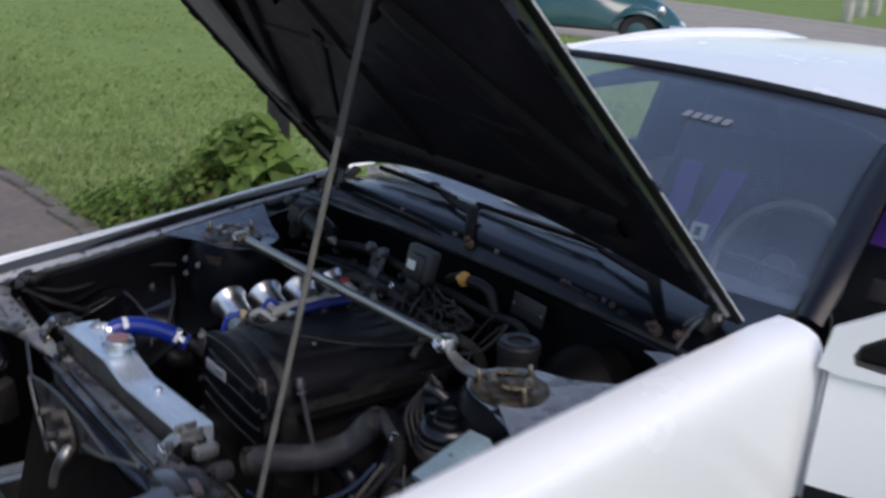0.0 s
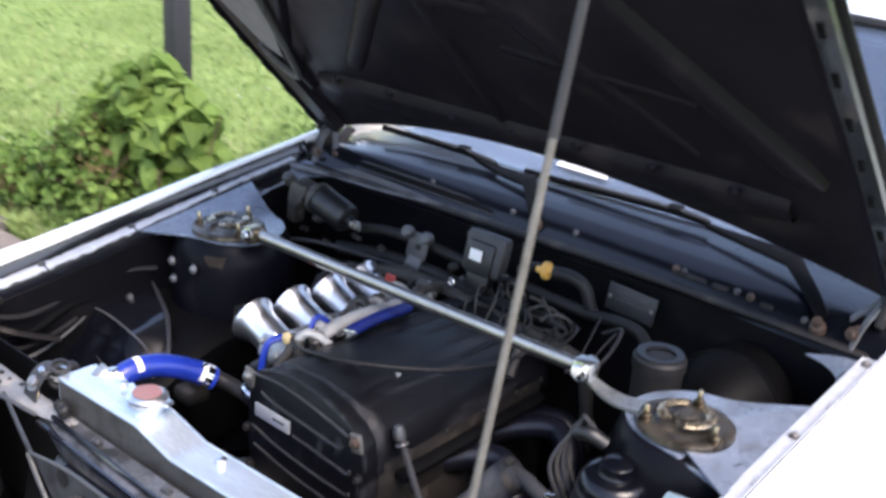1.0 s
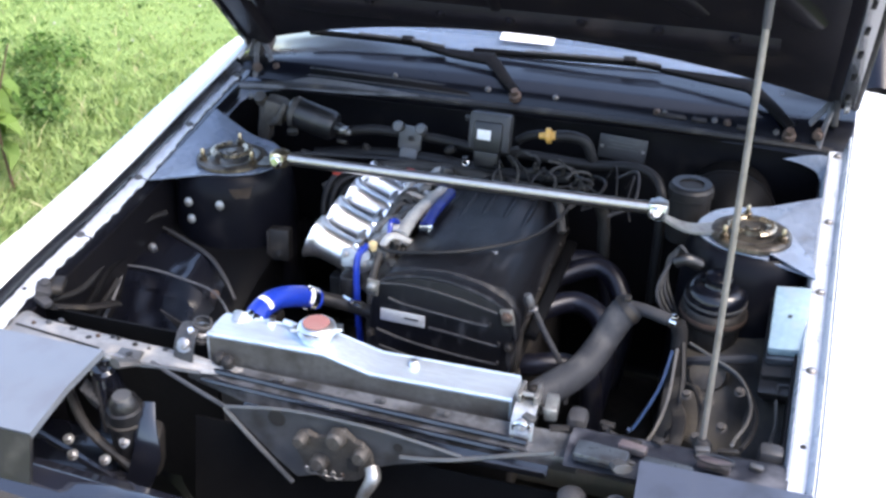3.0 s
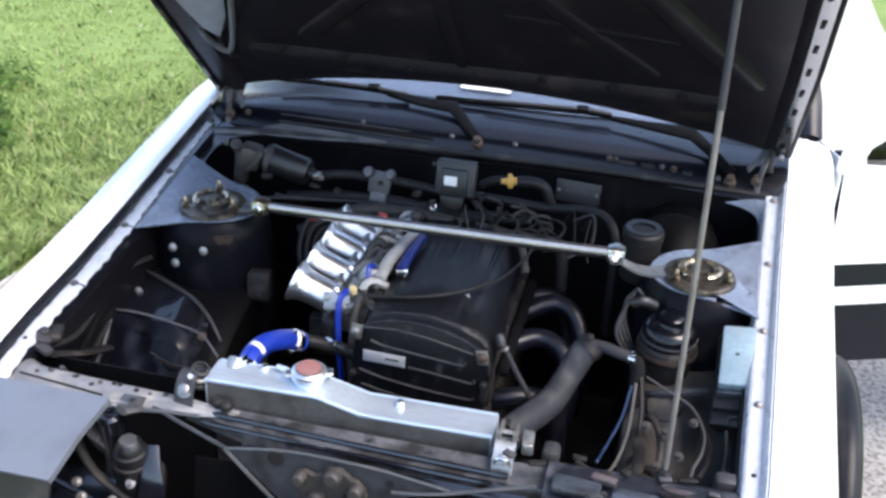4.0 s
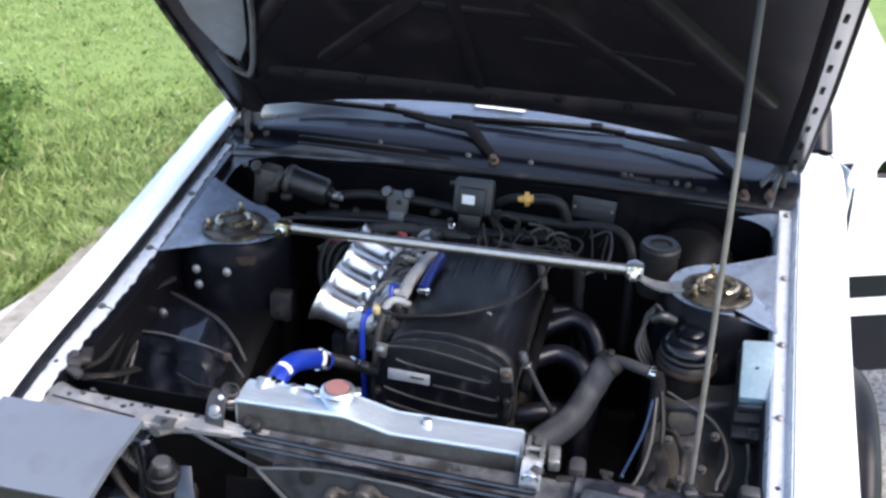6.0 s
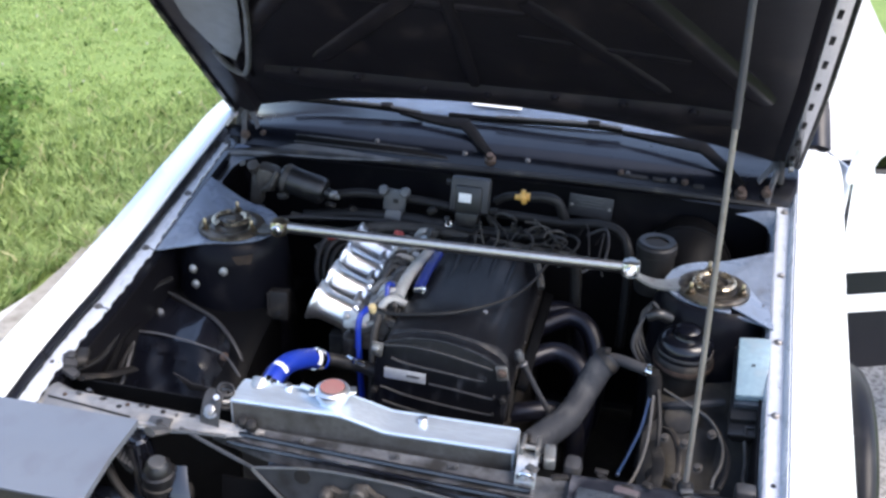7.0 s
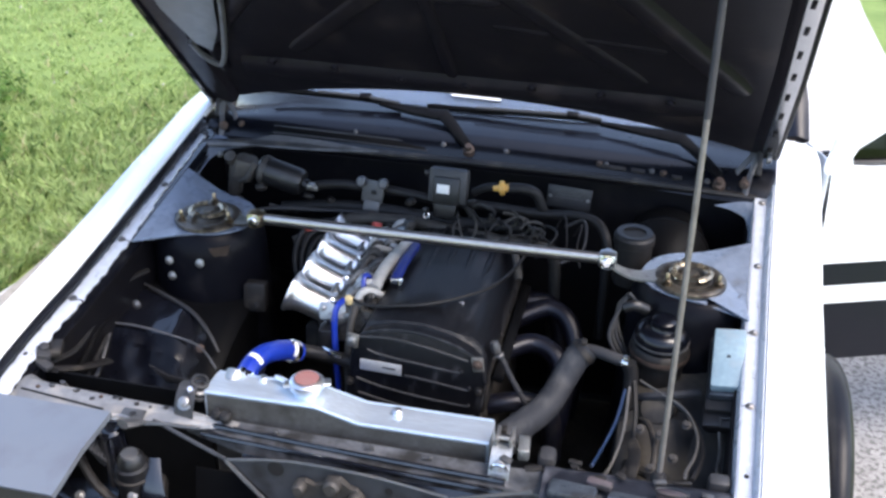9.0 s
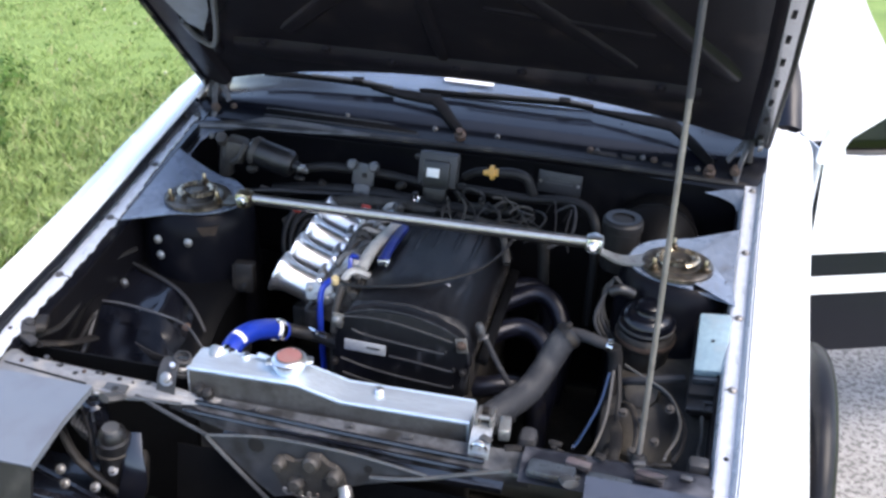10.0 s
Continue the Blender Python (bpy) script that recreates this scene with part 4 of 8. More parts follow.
def build_door():
    d = thing("car_door", door_pt(0.0, 0.26), "open white driver's door with black stripes and lower half", "car door")
    def skin(lo, hi, off=0.0):
        def fn(u, v):
            z = lerp(lo, hi, v)
            bulge = 0.05 * math.sin(max(0.0, min(1.0, (z - 0.2) / 0.72)) * math.pi) ** 0.7
            s = lerp(0.0 - 0.012 * max(0, (0.80 - z)) , 1.2, u)
            top = z + (0.022 * u if hi > 0.8 and v == 1 else 0)
            return door_pt(s, top, bulge + off)
        return fn
    part("panel", sheet(skin(0.606, 0.845), 14, 10, 0.003), WHITE, d, "glossy white upper door skin")
    part("stripe", sheet(skin(0.545, 0.606), 14, 3, 0.003), PILLAR, d, "black stripe")
    part("pale_stripe", sheet(skin(0.494, 0.545), 14, 3, 0.003), WHITE, d, "white stripe")
    part("lower_skin", sheet(skin(0.316, 0.494), 14, 4, 0.003), PILLAR, d, "black lower door skin")
    part("inner_trim", sheet(lambda u, v: door_pt(lerp(0.01, 1.19, u), lerp(0.316, 0.835, v), -0.09), 6, 4, 0.01), DASH, d, "dark inner door trim")
    part("front_edge", sheet(lambda u, v: door_pt(-0.006, lerp(0.316, 0.86, u), lerp(-0.09, 0.03, v)), 8, 3, 0.003), WHITE, d)
    outer = [(0.30, 0.830), (0.02, 0.828), (-0.02, 0.835), (-0.005, 0.914), (0.07, 0.958), (0.30, 1.085), (0.50, 1.19), (0.75, 1.235), (1.15, 1.235), (1.2, 0.85)]
    inner = [(0.30, 0.847), (0.09, 0.849), (0.042, 0.853), (0.036, 0.872), (0.046, 0.894), (0.28, 1.05), (0.50, 1.158), (0.75, 1.205), (1.1, 1.205), (1.15, 0.865)]
    part("window_frame", sheet(lambda u, v: (lambda p, q: door_pt(lerp(p[0], q[0], v), lerp(p[1], q[1], v), 0.020))(outer[round(u * 9)], inner[round(u * 9)]), 9, 2, 0.02), WHITE, d, "white frame round the door window")
    rim = [door_pt(a, b, 0.027) for a, b in inner]
    part("window_seal", tube(smooth_line([door_pt(1.15, 0.847, 0.027), *rim], 3), 0.010, 8, 1), GREYPL, d, "grey rubber window seal")
    part("window_pane", sheet(lambda u, v: door_pt(lerp(0.045, 1.13, u), lerp(0.850, curve(lerp(0.045, 1.13, u), [(0.045, 0.894), (0.28, 1.05), (0.5, 1.158), (0.75, 1.205), (1.13, 1.205)]), v), 0.016), 16, 4, 0.004), TINTED, d, "dark tinted window pane")


build_door()


def build_cabin():
    w = thing("steering_wheel", (0.34, 1.0, 0.80), "thin black three-spoke steering wheel", "steering wheel")
    ax = Vector((0, -0.85, 0.5)).normalized()
    c = Vector((0.34, 1.02, 0.80))
    e1 = Vector((1, 0, 0)); e2 = ax.cross(e1)
    part("rim", tube([c + (e1 * math.cos(a) + e2 * math.sin(a)) * 0.172 for a in np.linspace(0, 2 * math.pi, 33)], 0.012, 8, 1), GREYPL, w)
    for a in (0, math.pi, -math.pi / 2):
        part("spoke", tube([c + ax * 0.01, c + (e1 * math.cos(a) + e2 * math.sin(a)) * 0.165], 0.009, 6, 1, flat=0.5), PLASTIC, w)
    part("hub", lathe([(0, 0), (0.045, 0), (0.045, 0.02), (0, 0.03)], c, -ax, 20), PLASTIC, w)
    solo("dashboard", sheet(lambda u, v: (lerp(-0.63, 0.63, u), curve(v, [(0, 0.52), (0.6, 0.78), (1, 0.86)]), curve(v, [(0, 0.86), (0.5, 0.845), (0.7, 0.83), (1, 0.6)])), 12, 14, 0.01), DASH, "blue-black vinyl dashboard below the windscreen", "dashboard")
    for x in (-0.36, 0.36):
        s = thing("bucket_seat", (x, 1.6, 0.3), "dark cloth bucket seat with purple harness straps", "seat", "front seats")
        part("cushion", rbox((x, 1.36, 0.36), (0.48, 0.5, 0.14), 0.05, (6, 0, 0), 3), SEAT, s)
        part("backrest", rbox((x, 1.70, 0.68), (0.48, 0.12, 0.62), 0.055, (-16, 0, 0), 3, 0.8), SEAT, s)
        part("headrest", rbox((x, 1.79, 1.0), (0.27, 0.1, 0.16), 0.045, (-14, 0, 0), 3), SEAT, s)
        for k in (-1, 1):
            part("harness_strap", sheet(lambda u, v, k=k: (x + k * lerp(0.06, 0.095, v) + (u - 0.5) * 0.085, 1.575 + 0.175 * v + (0.04 if x > 0 else 0.0), lerp(0.62 if x < 0 else 0.76, 0.93, v)), 2, 8, 0.006), PURPLE, s, "purple harness strap")
        pad = part("harness_buckle", rbox((x - 0.01, 1.555, 0.655), (0.07, 0.03, 0.07), 0.012, (-20, 0, 15)), OLDHOSE, s, "grey harness buckle")
        part("harness_tag", rbox((x + 0.07, 1.56, 0.655), (0.055, 0.006, 0.055), 0.002, (-28, 0, 10)), STICK, pad, "white tag on the strap")
        part("tag_mark", rbox((x + 0.07, 1.5562, 0.655), (0.022, 0.002, 0.03), 0, (-28, 0, 10)), SEAT, pad)
    solo("rear_bench", join(rbox((0, 2.45, 0.66), (1.3, 0.14, 0.62), 0.05, (-14, 0, 0), 3), rbox((0, 2.2, 0.36), (1.3, 0.5, 0.14), 0.05, (0, 0, 0), 3)), SEAT, "dark cloth rear bench seat in the cabin", "seat")
    solo("rear_shelf", rbox((0, 2.75, 0.75), (1.2, 0.6, 0.04), 0.01), SEAT, "dark cloth-covered parcel shelf in the cabin", "shelf")


build_cabin()

# ---- engine bay of the car ----
def gutter(s):
    """Drip channel beside the bonnet: down from the wing, then a flat ledge to the bay's edge."""
    inner = 0.034 if s > 0 else 0.036
    def fn(u, v):
        y = lerp(-0.60, 0.33, u)
        xi = x_in(y, s)
        prof = [(0.0, -0.004), (-0.004, -0.022), (-0.010, -0.030), (-inner * 0.6, -0.031), (-inner, -0.030), (-inner - 0.004, -0.045), (-inner - 0.004, -0.10)]
        dx, dz = prof[round(v * 6)]
        return (xi + s * dx, y, z_top(y, s) + dz)
    return sheet(fn, 30, 6, 0.002)


def tower(s):
    """Strut tower with a flat top plate that runs into the gutter."""
    t = part("strut_tower", join(lathe([(0.135, 0.36), (0.128, 0.55), (0.118, 0.74), (0.108, 0.772), (0.098, 0.782), (0, 0.782)], (s * 0.508, 0.018, 0), (0, 0, 1), 32)), TOWERB, CAR, "black strut tower")
    def top(u, v):
        a = u * math.pi * 2
        out = Vector((s * 0.512 + s * 0.105 * math.cos(a), 0.012 + (0.108 if math.sin(a) > 0 else 0.082) * math.sin(a), 0.786))
        if math.cos(a) > -0.05:
            y = lerp(-0.13 if s < 0 else -0.09, 0.155, (math.sin(a) + 1) / 2)
            out = Vector((x_in(y, s) - s * 0.036, y, z_top(y, s) - 0.029)) if math.cos(a) > 0.25 else out.lerp(Vector((x_in(y, s) - s * 0.05, y * 0.95, z_top(y, s) - 0.029)), (math.cos(a) + 0.05) / 0.3)
        c = Vector((s * 0.505, 0.012, 0.787))
        return c.lerp(out, v)
    part("tower_top", sheet(top, 48, 4, 0.003), PLATET, t, "pale grey tower plate")
    if s > 0:
        part("tower_web", sheet(lambda u, v: (lerp(0.535, 0.612, u), lerp(-0.060, 0.03, v) - 0.040 * u * (1 - v), lerp(0.790, 0.775, u) + 0.006 * v), 6, 6, 0.002), PLATET, t, "pale web beside the tower plate")
    return t


FLANGE = mat("chipped_white_flange", (0.52, 0.55, 0.60), (0.44, 0.465, 0.51), 10, 0.3, 0.08, coat=0.3, spots=(0.03, 0.03, 0.035), sscale=22, smin=0.64, smax=0.70)


def build_bay():
    for s in (-1, 1):
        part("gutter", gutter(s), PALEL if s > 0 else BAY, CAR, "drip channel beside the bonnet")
        part("inner_wing", sheet(lambda u, v: (x_in(lerp(-0.6, 0.33, u), s) - s * lerp(0.042, 0.03, v), lerp(-0.6, 0.33, u), lerp(z_top(lerp(-0.6, 0.33, u), s) - 0.05, 0.25, v)), 20, 10, 0.003), BAYW, CAR, "black inner wing panel")
        tower(s)
        # wheelhouse
        w = part("wheelhouse", sheet(lambda u, v: (s * lerp(0.63, 0.40 if s > 0 else 0.39, min(1, v * 1.25)), -0.03 + (0.385 - 0.10 * max(0, v - 0.8) * 5) * math.cos(math.pi * (1 - u)), 0.27 + (0.385 - 0.03 * v * v - 0.2 * max(0, v - 0.8) * 5) * math.sin(math.pi * (1 - u))), 24, 16, 0.003), ARMB if s < 0 else BROWN, CAR, "curved wheelhouse panel")
        # weld flange with fixings along the ledge: worn, uneven edges and hairline joints
        for y0, y1 in ((-0.575, -0.318), (-0.315, -0.132), (-0.129, 0.066), (0.069, 0.285)):
            rim = [(0.0, -0.005), (0.0, -0.001), (0.12, 0.0), (0.5, 0.0004), (0.88, 0.0), (1.0, -0.001), (1.0, -0.005)]
            def strip(u, v):
                y = lerp(y0, y1, u)
                c, dz = rim[round(v * 6)]
                w = 0.024 if s > 0 else curve(y, [(-0.5, 0.031), (-0.15, 0.028), (0.05, 0.018), (0.3, 0.012)])
                o = 0.009 if s > 0 else 0.009
                rag = 0.0 if s > 0 else 0.0009 * math.sin(y * 61) + 0.0007 * math.sin(y * 151 + 1) + 0.0008 * math.sin(y * 233 + 2)
                x = lerp(o + rag, o + w - rag * 1.3, c)
                return (x_in(y, s) - s * x, y, z_top(y, s) - 0.0245 + dz)
            f = part("ledge_strip", sheet(strip, 60, 6), FLANGE, CAR, "chipped white wing flange on the ledge")
            part("bolt", bolt((x_in(y1, s) - s * 0.020, y1 + 0.002, z_top(y1, s) - 0.0245), (0, -0.2, 1), 0.0055, 0.005), DUSTY if s < 0 else STEEL, f)
        part("hole", lathe([(0, 0), (0.0042, 0), (0.0045, 0.0008), (0, 0.001)], (x_in(-0.47, s) - s * 0.020, -0.47, z_top(-0.47, s) - 0.0243), (0, -0.17, 1), 12), RUBBER, CAR, "punched hole")
    part("firewall", sheet(lambda u, v: (lerp(-0.64, 0.64, u), 0.335 + 0.03 * math.sin(u * 9) * 0.2 + (0.04 if v > 0.7 else 0), lerp(0.842, 0.17, v)), 24, 10, 0.004), BAYW, CAR, "black painted firewall")
    part("firewall_flange", sheet(lambda u, v: (lerp(-0.645, 0.645, u), lerp(0.27, 0.336, v) + 0.045 * u * (1 - v) , 0.836 + 0.006 * v), 24, 4, 0.004), BAYW, CAR, "black flange above the firewall")
    # Tray and crossmember are coloured paler to lift the deep shade like haze.
    part("undertray", rbox((0, -0.22, 0.19), (1.3, 1.15, 0.03), 0.01), BROWN, CAR, "tray below the engine, paled to lift the shade")
    part("crossmember", rbox((0, -0.05, 0.25), (0.9, 0.12, 0.06), 0.02), DUSTY, CAR, "dark crossmember")
    for x, y, z in ((-0.549, -0.098, 0.731), (-0.480, -0.100, 0.735), (-0.546, -0.098, 0.695), (-0.600, -0.161, 0.654)):
        part("bolt", bolt((x, y, z), (0, -1, 0.25), 0.0062, 0.006), STEEL, CAR)
    # brown highlight painted on the far tower's shoulder, ribs and boxes on the far inner wing
    part("rust_stain", sheet(lambda u, v: (-0.505 + 0.113 * math.cos(a := lerp(-1.2, -0.80, u)), 0.018 + 0.1135 * math.sin(a), lerp(0.766, 0.722, v * (0.03 + 0.97 * math.sin(u * math.pi) ** 1.6 + 0.10 * math.sin(u * 17)))), 14, 5, 0.001), BROWNSHEEN, CAR, "painted brown sheen below the tower plate")
    mb = part("side_bracket", join(rbox((-0.380, -0.052, 0.646), (0.044, 0.030, 0.066), 0.006, (-8, 0, 6)), rbox((-0.399, -0.066, 0.646), (0.007, 0.012, 0.062), 0.003, (-8, 0, 6))), GRIMY, CAR, "dusty bracket beside the strut tower")
    part("bolt", bolt((-0.374, -0.070, 0.632), (0, -1, 0.2), 0.006, 0.006), GRIMY, mb)
    # faceted inner arch of the far side: shelf, folded front face and weld flanges
    def arch_shelf(u, v):
        x = lerp(-0.632, -0.412, u)
        back = lerp(-0.095, -0.19, u)
        y = curve(v, [(0, back + 0.05), (0.12, back), (0.42, -0.232), (0.55, -0.262), (0.8, -0.36), (1, -0.43)])
        z = curve(v, [(0, 0.55), (0.12, 0.661), (0.42, 0.640), (0.55, 0.604), (0.8, 0.50), (1, 0.36)])
        dent = (0.007 * math.sin(u * 9 + 1.3 + 2 * v) * math.sin(v * 11) + 0.004 * math.sin(u * 23 + 5 * v) * math.sin(v * 19 + 1)) * (1 if v > 0.5 else 0.35)
        edge = 0.10 * (max(0.0, u - 0.6) / 0.4) ** 2.0
        return (x, y + dent, z - edge - 0.5 * dent)
    a = part("inner_arch", sheet(lambda u, v: arch_shelf(u, 0.42 * v), 26, 16, 0.003), BAY, CAR, "glossy black shelf of the inner arch", 18)
    part("inner_arch", sheet(lambda u, v: arch_shelf(u, 0.42 + 0.58 * v), 26, 24, 0.003), LINER, CAR, "folded black inner arch panel", 18)
    # The grey of these folds paints in the highlights along the panel edges.
    part("weld_flange", tube([(-0.645, -0.088, 0.670), (-0.56, -0.126, 0.667), (-0.48, -0.163, 0.660), (-0.43, -0.195, 0.640), (-0.395, -0.224, 0.612)], (0.003, 0.0045, 0.005, 0.004, 0.003), 8, 5, flat=0.6), GREYPL, a, "folded weld flange")
    part("weld_flange", tube([(-0.625, -0.229, 0.647), (-0.56, -0.231, 0.650), (-0.48, -0.236, 0.642), (-0.425, -0.243, 0.631), (-0.385, -0.262, 0.600)], 0.0022, 6, 5), SEALG, a)
    part("weld_flange", tube([(-0.645, -0.205, 0.685), (-0.622, -0.232, 0.646), (-0.600, -0.31, 0.618), (-0.585, -0.385, 0.608), (-0.573, -0.45, 0.622), (-0.572, -0.488, 0.69)], (0.002, 0.0026, 0.003, 0.004, 0.006, 0.006), 8, 5, flat=0.6), SEALG, a, "pressed edge of the arch panel")
    # Thin grey plate standing in for the reflection in a dented panel.
    part("scuff", slab([(-0.512, 0.609), (-0.472, 0.589), (-0.415, 0.586), (-0.411, 0.579), (-0.478, 0.573), (-0.498, 0.592)], 0.0, 0.002, 0.0005, Matrix(((1, 0, 0, 0), (0, 0, -1, -0.293), (0, 1, 0, 0), (0, 0, 0, 1)))), OLDHOSE, a, "grey patch painted for a dent's reflection")
    part("rust_spot", lathe([(0, 0), (0.009, 0), (0.006, 0.003), (0, 0.004)], (-0.425, -0.243, 0.628), (0.3, -0.6, 0.7), 10), RUST, a)
    part("front_bulkhead", sheet(lambda u, v: (lerp(-0.63, -0.31, u), lerp(-0.462, -0.44, v), lerp(0.69, 0.36, v)), 10, 8, 0.004), ARMB, CAR, "black panel behind the headlight")
    part("brace", tube([(-0.60, -0.47, 0.70), (-0.585, -0.40, 0.66), (-0.575, -0.33, 0.63)], (0.014, 0.012, 0.012), 8, 4, flat=0.4), GRIMY, CAR, "pressed brace")
    part("brace", rbox((-0.615, -0.43, 0.716), (0.026, 0.04, 0.016), 0.006, (10, 0, 20)), GRIMY, CAR)


build_bay()


def corner_web(s):
    """Web between tower plate, gutter and cowl, with a rounded inner edge."""
    inner = [(0.105, 0.56), (0.125, 0.592), (0.15, 0.606), (0.19, 0.612), (0.24, 0.612), (0.27, 0.605), (0.29, 0.58), (0.30, 0.54)] if s > 0 else [(0.105, 0.535), (0.125, 0.565), (0.15, 0.592), (0.19, 0.603), (0.24, 0.602), (0.27, 0.590), (0.29, 0.565), (0.30, 0.53)]
    ys = np.linspace(0.105, 0.30, 20)
    return sheet(lambda u, v: (lerp(s * curve(lerp(0.105, 0.30, u), inner), x_in(lerp(0.105, 0.30, u), s) - s * 0.034, v), lerp(0.105, 0.30, u), lerp(0.789, z_top(lerp(0.105, 0.30, u), s) - 0.032, min(1.0, u * 0.6 + v * 0.6))), 24, 4, 0.003)


for s in (-1, 1):
    part("corner_web", corner_web(s), PLATET, CAR, "pale grey web between strut tower and cowl")


def build_front():
    """Front cross panel, nose, headlight covers, latch and lamp motors."""
    def plate(x0, x1, y0, y1, z0, z1, dip=0.0):
        return sheet(lambda u, v: (lerp(x0, x1, u), lerp(y0, y1, v), lerp(z0, z1, u) - (0.012 * abs(2 * v - 1) ** 4) - dip * v), 14, 8, 0.003)
    def far_panel(u, v):
        x = lerp(-0.665, -0.235, u)
        run = max(0.0, x + 0.315) / 0.08
        y0 = curve(x, [(-0.665, -0.470), (-0.60, -0.498), (-0.30, -0.500), (-0.25, -0.495)])
        y1 = curve(x, [(-0.665, -0.572), (-0.45, -0.572), (-0.42, -0.560), (-0.36, -0.545), (-0.25, -0.528)])
        return (x, lerp(y0, lerp(y1, y0, 0.55 * run), v), curve(x, [(-0.665, 0.707), (-0.315, 0.691), (-0.275, 0.680), (-0.235, 0.671)]) - 0.012 * abs(2 * v - 1) ** 4 * (1 - run) - 0.004 * (0.5 + 0.5 * math.tanh((v - 0.55) * 30)))
    left = part("support_panel", sheet(far_panel, 36, 18, 0.003), SUPPORT, CAR, "dusty grey front cross panel")
    part("panel_lip", tube([(-0.655, -0.575, 0.700), (-0.52, -0.577, 0.695), (-0.455, -0.576, 0.692), (-0.42, -0.562, 0.690), (-0.36, -0.548, 0.684), (-0.29, -0.536, 0.678)], 0.003, 6, 4), DUSTY, left, "rolled front lip")
    part("panel_seam", tube([(-0.62, -0.538, 0.7035), (-0.54, -0.543, 0.700), (-0.46, -0.548, 0.696)], 0.0016, 6, 3), RUBBER, left, "dark seam in the panel")
    part("panel_stay", rbox((-0.405, -0.552, 0.694), (0.040, 0.034, 0.004), 0.0015, (8, 3, 4)), DUSTY, left, "small stay plate with a hole")
    part("hole", lathe([(0, 0), (0.005, 0), (0.006, 0.001), (0, 0.0014)], (-0.405, -0.548, 0.6965), (0, 0, 1), 12), RUBBER, left)
    right = part("support_panel", plate(0.295, 0.635, -0.485, -0.575, 0.692, 0.698), SUPR, CAR, "grimy front cross panel")
    keep = lambda u: curve(lerp(-0.33, 0.31, u), [(-0.33, 0.35), (-0.20, 1.0)])
    mid = part("support_beam", sheet(lambda u, v: (lerp(-0.33, 0.31, u), -0.488 + keep(u) * (0.488 + curve(v, [(0, -0.488), (0.15, -0.494), (0.5, -0.520), (0.7, -0.540), (0.85, -0.543), (1, -0.543)])), curve(v, [(0, 0.655), (0.1, 0.672), (0.5, 0.668), (0.75, 0.664), (0.85, 0.655), (1, 0.642)]) + 0.004 * math.sin(u * 40) * (0.3 if 0.2 < v < 0.5 else 0)), 40, 14, 0.003), BEAM, CAR, "grimy black cross beam in front of the radiator")
    for dy, dz in ((-0.527, 0.672), (-0.545, 0.665)):
        part("beam_ridge", tube([(-0.29, dy + 0.012, dz), (0.0, dy, dz), (0.235, dy - 0.006, dz)], 0.0045, 6, 5), BAY, CAR, "ridge pressed in the beam")
    rnd = random.Random(5)
    for k, (x, y) in enumerate(((-0.575, -0.515), (-0.525, -0.518), (-0.49, -0.53), (-0.455, -0.515), (-0.36, -0.515), (0.34, -0.50), (0.42, -0.51), (0.55, -0.52))):
        part("hole", lathe([(0, 0.0004), (0.0045, 0.0004), (0.0055, 0.0008), (0.0045, 0.001), (0, 0.0006)], (x, y, 0.7005 if x > 0 else lerp(0.707, 0.690, (x + 0.665) / 0.415) - 0.001), (0, 0, 1), 12), RUBBER, left if x < 0 else right, "punched hole")
    for x in (-0.17, 0.0, 0.10):
        part("clip", join(rbox((x, -0.507, 0.673), (0.018, 0.009, 0.005), 0.0015, (0, 0, rnd.uniform(-20, 20))), lathe([(0, 0), (0.005, 0), (0.004, 0.004), (0, 0.005)], (x + 0.004, -0.509, 0.675), (0, 0, 1), 8)), DUSTY, mid)
    # latch plate: a shallow V below the beam, with rolled rims
    up = Matrix(((1, 0, 0, 0), (0, 0, -1, -0.582), (0, 1, 0, 0), (0, 0, 0, 1)))
    lp = part("latch_plate", slab([(-0.222, 0.662), (-0.117, 0.679), (0.004, 0.679), (0.078, 0.672), (0.152, 0.662), (0.12, 0.645), (0.05, 0.622), (-0.03, 0.585), (-0.11, 0.556), (-0.142, 0.583), (-0.184, 0.625)], -0.004, 0.0, 0.0015, up), LATCHP, CAR, "grey pressed latch plate")
    part("plate_rim", tube([(-0.372, -0.540, 0.684), (-0.30, -0.560, 0.672), (-0.226, -0.580, 0.661)], 0.0036, 6, 4), LATCHP, CAR, "rolled rim of the latch plate")
    part("plate_rim", tube([(-0.224, -0.585, 0.663), (-0.184, -0.590, 0.625), (-0.142, -0.592, 0.583), (-0.112, -0.594, 0.554)], 0.0038, 6, 4), DUSTY, CAR)
    part("plate_rim", tube([(-0.222, -0.584, 0.664), (-0.117, -0.583, 0.681), (0.004, -0.583, 0.681), (0.078, -0.583, 0.674), (0.152, -0.584, 0.664)], 0.0028, 6, 4), DUSTY, CAR)
    part("release_rod", tube([(0.06, -0.590, 0.645), (0.10, -0.589, 0.650), (0.15, -0.587, 0.661), (0.21, -0.586, 0.682), (0.285, -0.588, 0.709)], 0.0036, 6, 5), DUSTY, CAR, "thin grey release rod")
    part("channel", sheet(lambda u, v: (lerp(-0.21, 0.27, u), lerp(-0.545, -0.579, v), lerp(0.648, 0.630, math.sin(v * math.pi)) + lerp(0.006, 0.014, u) * v), 20, 8, 0.003), BAY, CAR, "dark channel before the beam")
